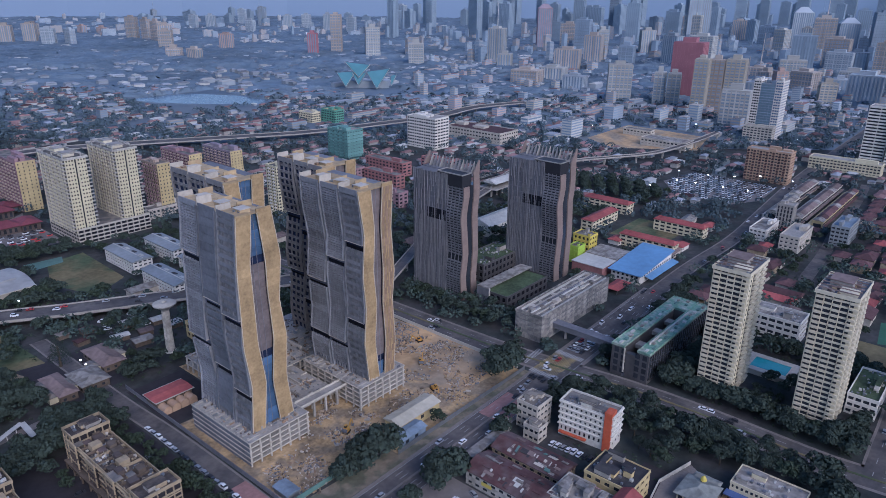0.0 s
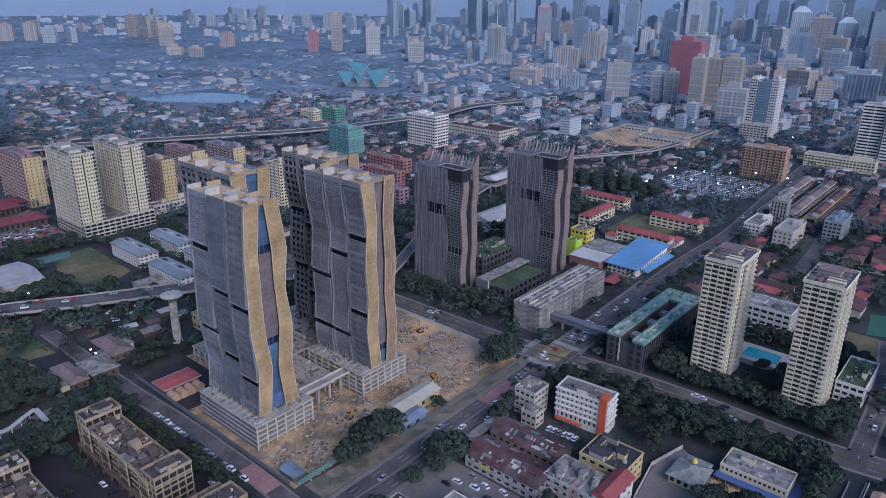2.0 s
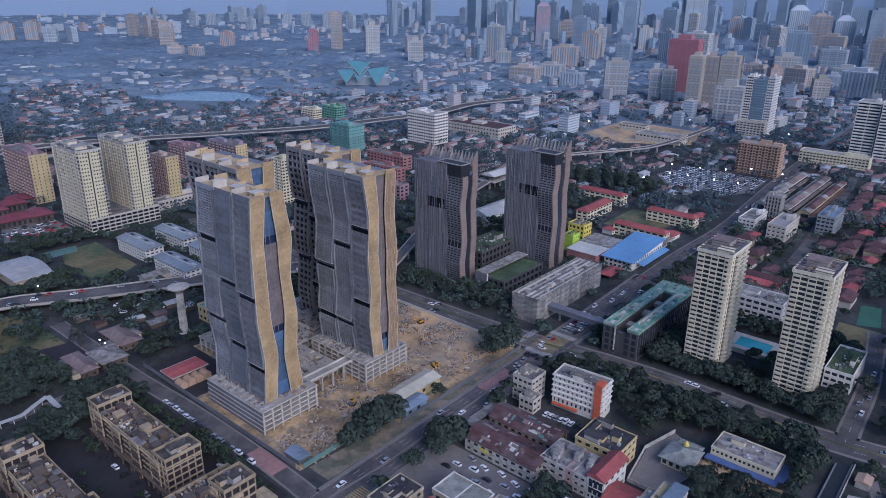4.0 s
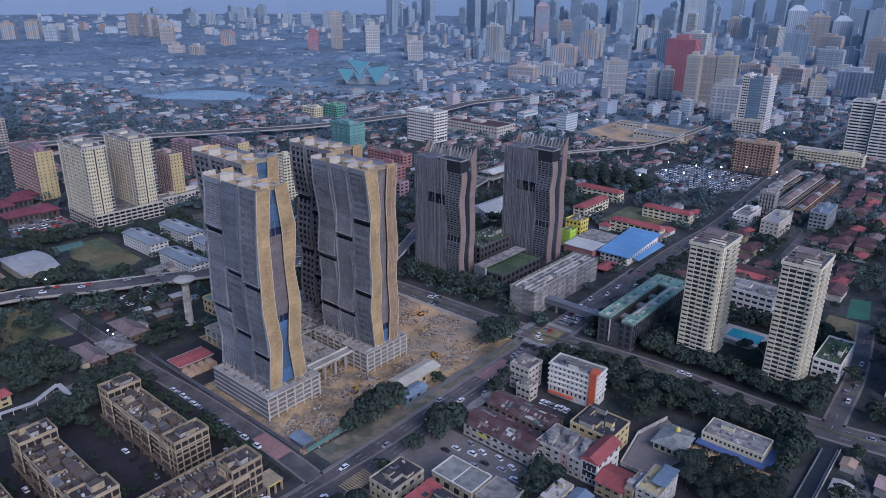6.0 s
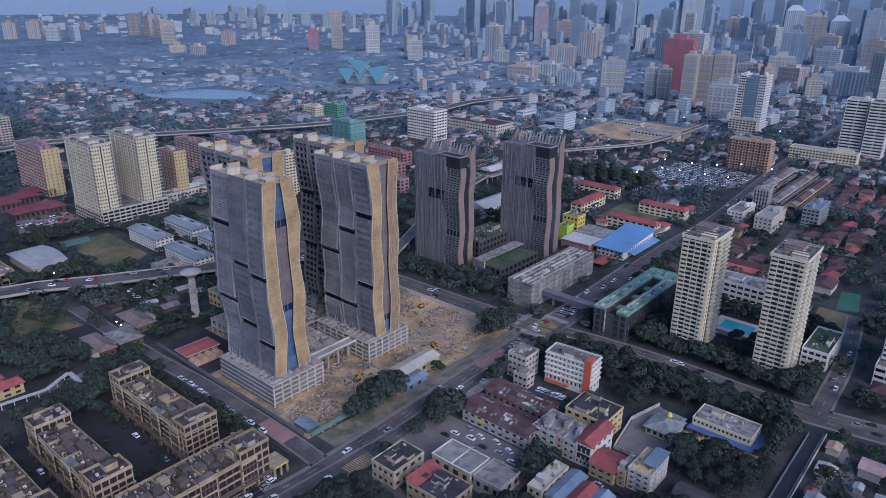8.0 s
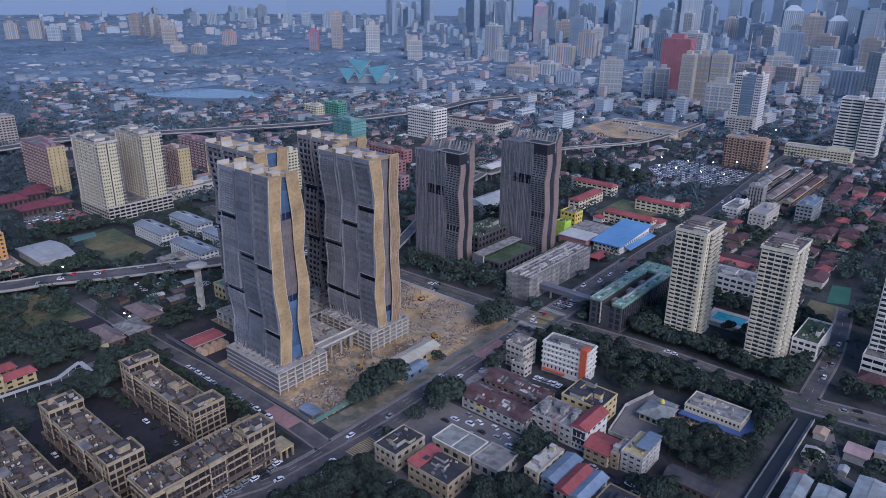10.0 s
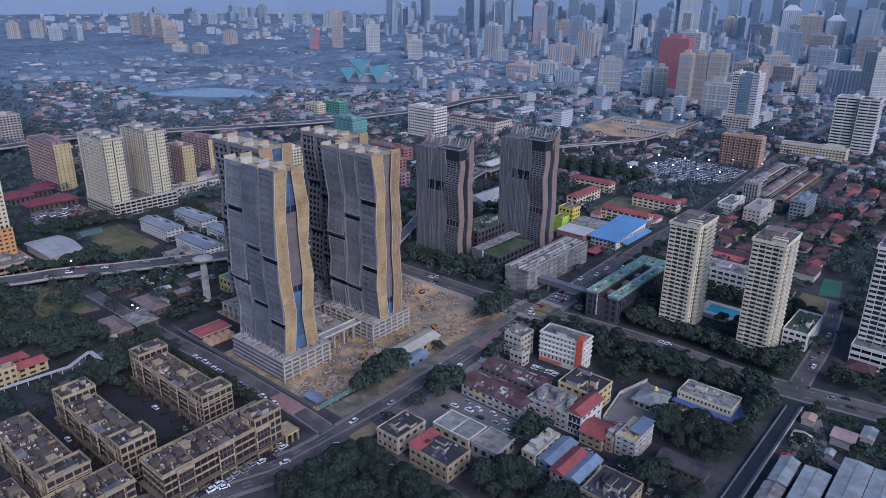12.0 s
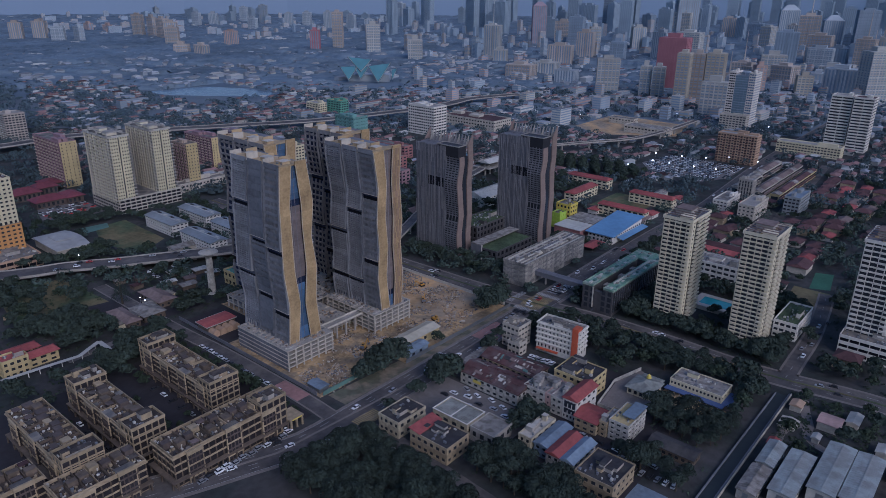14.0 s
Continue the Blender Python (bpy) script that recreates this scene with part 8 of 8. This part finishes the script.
traffic(AVENUE, (-6.4, -3.9, -1.4, 1.4, 3.9, 6.4), 44, 40, 420, 1)
traffic(AVENUE_FAR, (-3.6, -1.3, 1.3, 3.6), 16, 430, 800, 9)
traffic(CROSS, (-5.2, -2.2, 2.2, 5.2), 18, -40, 400, 2)
traffic(WEST, (-5, -2, 2, 5), 20, 60, 300, 3)
for i in range(4):
    for j in range(5):
        drop_car(312 + j * 6, 163.5 + i * 2.5, 180)
for j in range(15):
    drop_car(181.5 - (j % 3) * 5.5 - (j % 2) * 1.5, 106 + j * 2.6, 90 if j % 3 else 70, 0.08, "parked cars")
for j in range(10):
    drop_car(232.5 - j * 0.2, 108 + j * 2.6, 0, 0.05, "parked cars")
for j in range(14):
    drop_car(100 + (j % 3) * 4, 178 + j * 7, 90, 0.06, "parked cars")
for j in range(12):
    drop_car(56 + j * 4, 174 + (j % 2) * 1.2, 0, 0.06, "parked cars")
for j in range(9):
    drop_car(121, 140 - j * 3.2, 20, 0.08, "parked cars")
for j in range(13):
    drop_car(61.5 + (j % 2) * 17.5, 208 + j * 4.2, 0 if j % 3 else 90, 0.06, "parked cars")
for j in range(10):
    drop_car(34.5 + (j % 2) * 6.5, 210 + j * 4.6, 0 if j % 3 else 90, 0.06, "parked cars")
for j in range(14):
    drop_car(150 + (j * 17) % 33, 374 + (j * 29) % 26, (j * 40) % 180, 0.06, "parked cars")
for j in range(16):
    drop_car(118.2, 206 + j * 4.6, 90, 0.18, "parked cars")
for j in range(12):
    drop_car(186 - (j % 2) * 3.4, 40 + j * 4.2, 90 if j % 2 else 84, 0.07, "parked cars")
for j in range(6):
    drop_car(180 - j * 0.3, 28 + j * 3.4, 0, 0.06, "parked cars")
for j in range(7):
    drop_car(330 + j * 9, 18.5 + (j % 2) * 3, 0, 0.2, "parked cars")
lot = Mesh()
for i in range(13):
    for j in range(33):
        u, v = 658 + i * 7.4 + rk.uniform(-0.4, 0.4), 191 + j * 2.9
        if rk.random() < 0.88 and v > 205 - (u - 655) * 0.5 and v < 262 + (u - 655) * 0.6 and v < 286 - max(0, u - 700) * 0.2:
            c = rk.choice(("car_white", "car_silver", "car_black", "car_white", "blue_sheet", "car_silver"))
            lot.box(u, u + 4.3, v, v + 1.8, 0.35, 1.0, c).box(u + 0.8, u + 3.2, v + 0.15, v + 1.65, 1.0, 1.5, "glass")
for i in range(9):
    for j in range(11):
        u, v = 156 + i * 5.4 + rk.uniform(-1, 1), 572 + j * 6.5 + rk.uniform(-2, 2)
        if rk.random() < 0.6 and u < 198 and v < 566 + (u - 150) * 1.6 + 20:
            c = rk.choice(("car_white", "car_silver", "car_black", "car_red"))
            lot.box(u, u + 4.3, v, v + 1.8, 0.35, 1.0, c).box(u + 0.8, u + 3.2, v + 0.15, v + 1.65, 1.0, 1.5, "glass")
fixed("parked_cars", lot, "rows of cars in the far parking field", "cars", kind="stuff")
for ob, _ in CARS:
    for q in (*ob.children_recursive, ob):
        bpy.data.objects.remove(q)

# ---- lit floodlights ----
lit = bpy.data.materials.new("floodlight")
lit.use_nodes = True
lit.node_tree.nodes["Principled BSDF"].inputs["Emission Color"].default_value = (1.0, 0.97, 0.9, 1)
lit.node_tree.nodes["Principled BSDF"].inputs["Emission Strength"].default_value = 6.0
MATS["floodlight"] = lit
pole_ = Mesh().cyl(0, 0, 0, 12, 0.16, 0.09, "steel", 6).data("pole")
head_ = Mesh().hexa([(-0.6, -0.45, 11.7), (0.6, -0.45, 11.7), (0.6, 0.2, 12.0), (-0.6, 0.2, 12.0), (-0.6, -0.45, 12.4), (0.6, -0.45, 12.4), (0.6, 0.2, 12.7), (-0.6, 0.2, 12.7)], "floodlight").data("lamp_head")
for u, v in [(702, 276), (706, 247), (717, 224), (737, 205), (737, 174), (668, 218), (672, 196), (666, 244), (664, 262), (629, 274), (867, 470), (976, 368), (962, 231), (121, 348), (121, 342), (128, 449)]:
    fl = thing("floodlight_mast", "grey steel mast with a lit floodlight", "street lamp", at(u, v, 0, -40), "lit floodlights")
    k = 1.0 if u > 300 else 0.58
    part("pole", pole_, fl, "", Matrix.Diagonal((1, 1, k, 1)))
    part("lamp_head", head_, fl, "lit white lamp head", Matrix.Diagonal((k, k, k, 1)))

# ---- site clutter ----
def excavator(u, v, turn):
    """A tracked digger with cab, boom, stick and bucket."""
    ob = thing("excavator", "orange-yellow tracked excavator on bare earth", "excavator", at(u, v, 0.1, turn), "site machines")
    for y in (-1.3, 0.7):
        part("track", Mesh().hexa([(-1.6, y, 0.05), (1.6, y, 0.05), (1.6, y + 0.6, 0.05), (-1.6, y + 0.6, 0.05), (-1.9, y, 0.9), (1.9, y, 0.9), (1.9, y + 0.6, 0.9), (-1.9, y + 0.6, 0.9)], "tyre"), ob)
    part("body", Mesh().box(-2.0, 1.2, -1.2, 1.2, 0.95, 2.1, "machine_yellow").box(-2.2, -1.2, -1.2, 1.2, 1.2, 2.4, "concrete_dark"), ob)
    part("cab", Mesh().box(0.0, 1.4, 0.2, 1.2, 2.1, 3.1, "glass").box(-0.1, 1.5, 0.15, 1.25, 3.1, 3.25, "machine_yellow"), ob, "glazed cab")
    part("boom", Mesh().hexa([(0.8, -0.5, 1.8), (1.4, -0.5, 1.6), (1.4, -0.1, 1.6), (0.8, -0.1, 1.8), (4.2, -0.5, 4.8), (4.6, -0.5, 4.3), (4.6, -0.1, 4.3), (4.2, -0.1, 4.8)], "machine_yellow"), ob)
    part("stick", Mesh().hexa([(5.6, -0.45, 1.2), (5.9, -0.45, 1.3), (5.9, -0.15, 1.3), (5.6, -0.15, 1.2), (4.1, -0.45, 4.7), (4.6, -0.45, 4.8), (4.6, -0.15, 4.8), (4.1, -0.15, 4.7)], "machine_yellow"), ob)
    part("bucket", Mesh().hexa([(5.0, -0.8, 0.2), (5.9, -0.8, 0.1), (5.9, 0.2, 0.1), (5.0, 0.2, 0.2), (5.3, -0.8, 1.1), (6.2, -0.8, 1.2), (6.2, 0.2, 1.2), (5.3, 0.2, 1.1)], "concrete_dark"), ob)


for u, v, turn in ((244, 222, 40), (262, 240, 160), (229, 200, 250), (176, 206, 20)):
    excavator(u, v, turn)

rub = Mesh()
rr_ = random.Random(77)
heaps = [(rr_.uniform(226, 270), rr_.uniform(186, 266), rr_.uniform(3, 8)) for _ in range(48)] + [(rr_.uniform(134, 226), rr_.uniform(188, 211), rr_.uniform(2, 5)) for _ in range(52)] + [(rr_.uniform(160, 192), rr_.uniform(214, 232), rr_.uniform(2, 4)) for _ in range(14)] + [(140, 189, 6), (147, 190, 5), (170, 192, 5), (232, 186, 6)]
for hu, hv, hr in heaps:
    for _ in range(int(hr * 8)):
        u, v = rr_.gauss(hu, hr * 0.55), rr_.gauss(hv, hr * 0.4)
        if 186 < u < 222 and 176 < v < 198 or v < 180 or u > 273 or u < 130:
            continue
        a, b, c = rr_.uniform(0.15, 1.1) * rr_.choice((0.5, 0.8, 1.2)), rr_.uniform(0.08, 0.32), rr_.uniform(0.08, 0.5)
        q = rr_.uniform(0, 3.14)
        ca_, sa_ = math.cos(q), math.sin(q)
        low = [(u + x * ca_ - y * sa_, v + x * sa_ + y * ca_, 0.05) for x, y in ((-a, -b), (a, -b), (a, b), (-a, b))]
        rub.hexa(low + [(x, y, c + rr_.uniform(0, 0.4)) for x, y, _ in low], rr_.choice(("rubble", "rubble", "concrete_dark", "concrete", "earth", "earth", "gold_dark", "shop_tan", "concrete_pale")), False)
fixed("rubble", rub, "heaps of broken concrete, planks and scrap", "rubble", kind="stuff")
hoard = Mesh()
hoard.box(130, 180, 186.2, 186.5, 0, 2.4, "green_faded")
hoard.box(180, 276, 177.2, 177.5, 0, 2.2, "steel")
hoard.box(274.7, 275, 181, 300, 0, 2.0, "pale_roof")
hoard.box(128, 128.3, 189, 316, 0, 2.2, "concrete_dark")
tr_ = thing("site_hut", "blue tarpaulin hut at the site corner", "hut", at(130, 189))
part("wall", Mesh().box(0, 6, 0, 9, 0, 2.6, "steel"), tr_)
part("roof", Mesh().gable(0, 6, 0, 9, 2.8, 0.7, "blue_sheet", "y", 0.4), tr_)
tn_ = Mesh()
for k in range(9):
    tn_.box(236 + k * 4, 236.25 + k * 4, 246, 262, 3.0, 3.2, "steel")
for k in range(4):
    tn_.box(236, 268, 246 + k * 5.2, 246.25 + k * 5.2, 3.2, 3.4, "steel")
    for q in range(5):
        tn_.box(236 + q * 8, 236.3 + q * 8, 246 + k * 5.2, 246.3 + k * 5.2, 0, 3.2, "steel")
fixed("steel_frame", tn_, "bare steel frame standing on the site", "steel frame", kind="structure")
fixed("hoarding", hoard, "sheet hoarding round the building site", "fence")
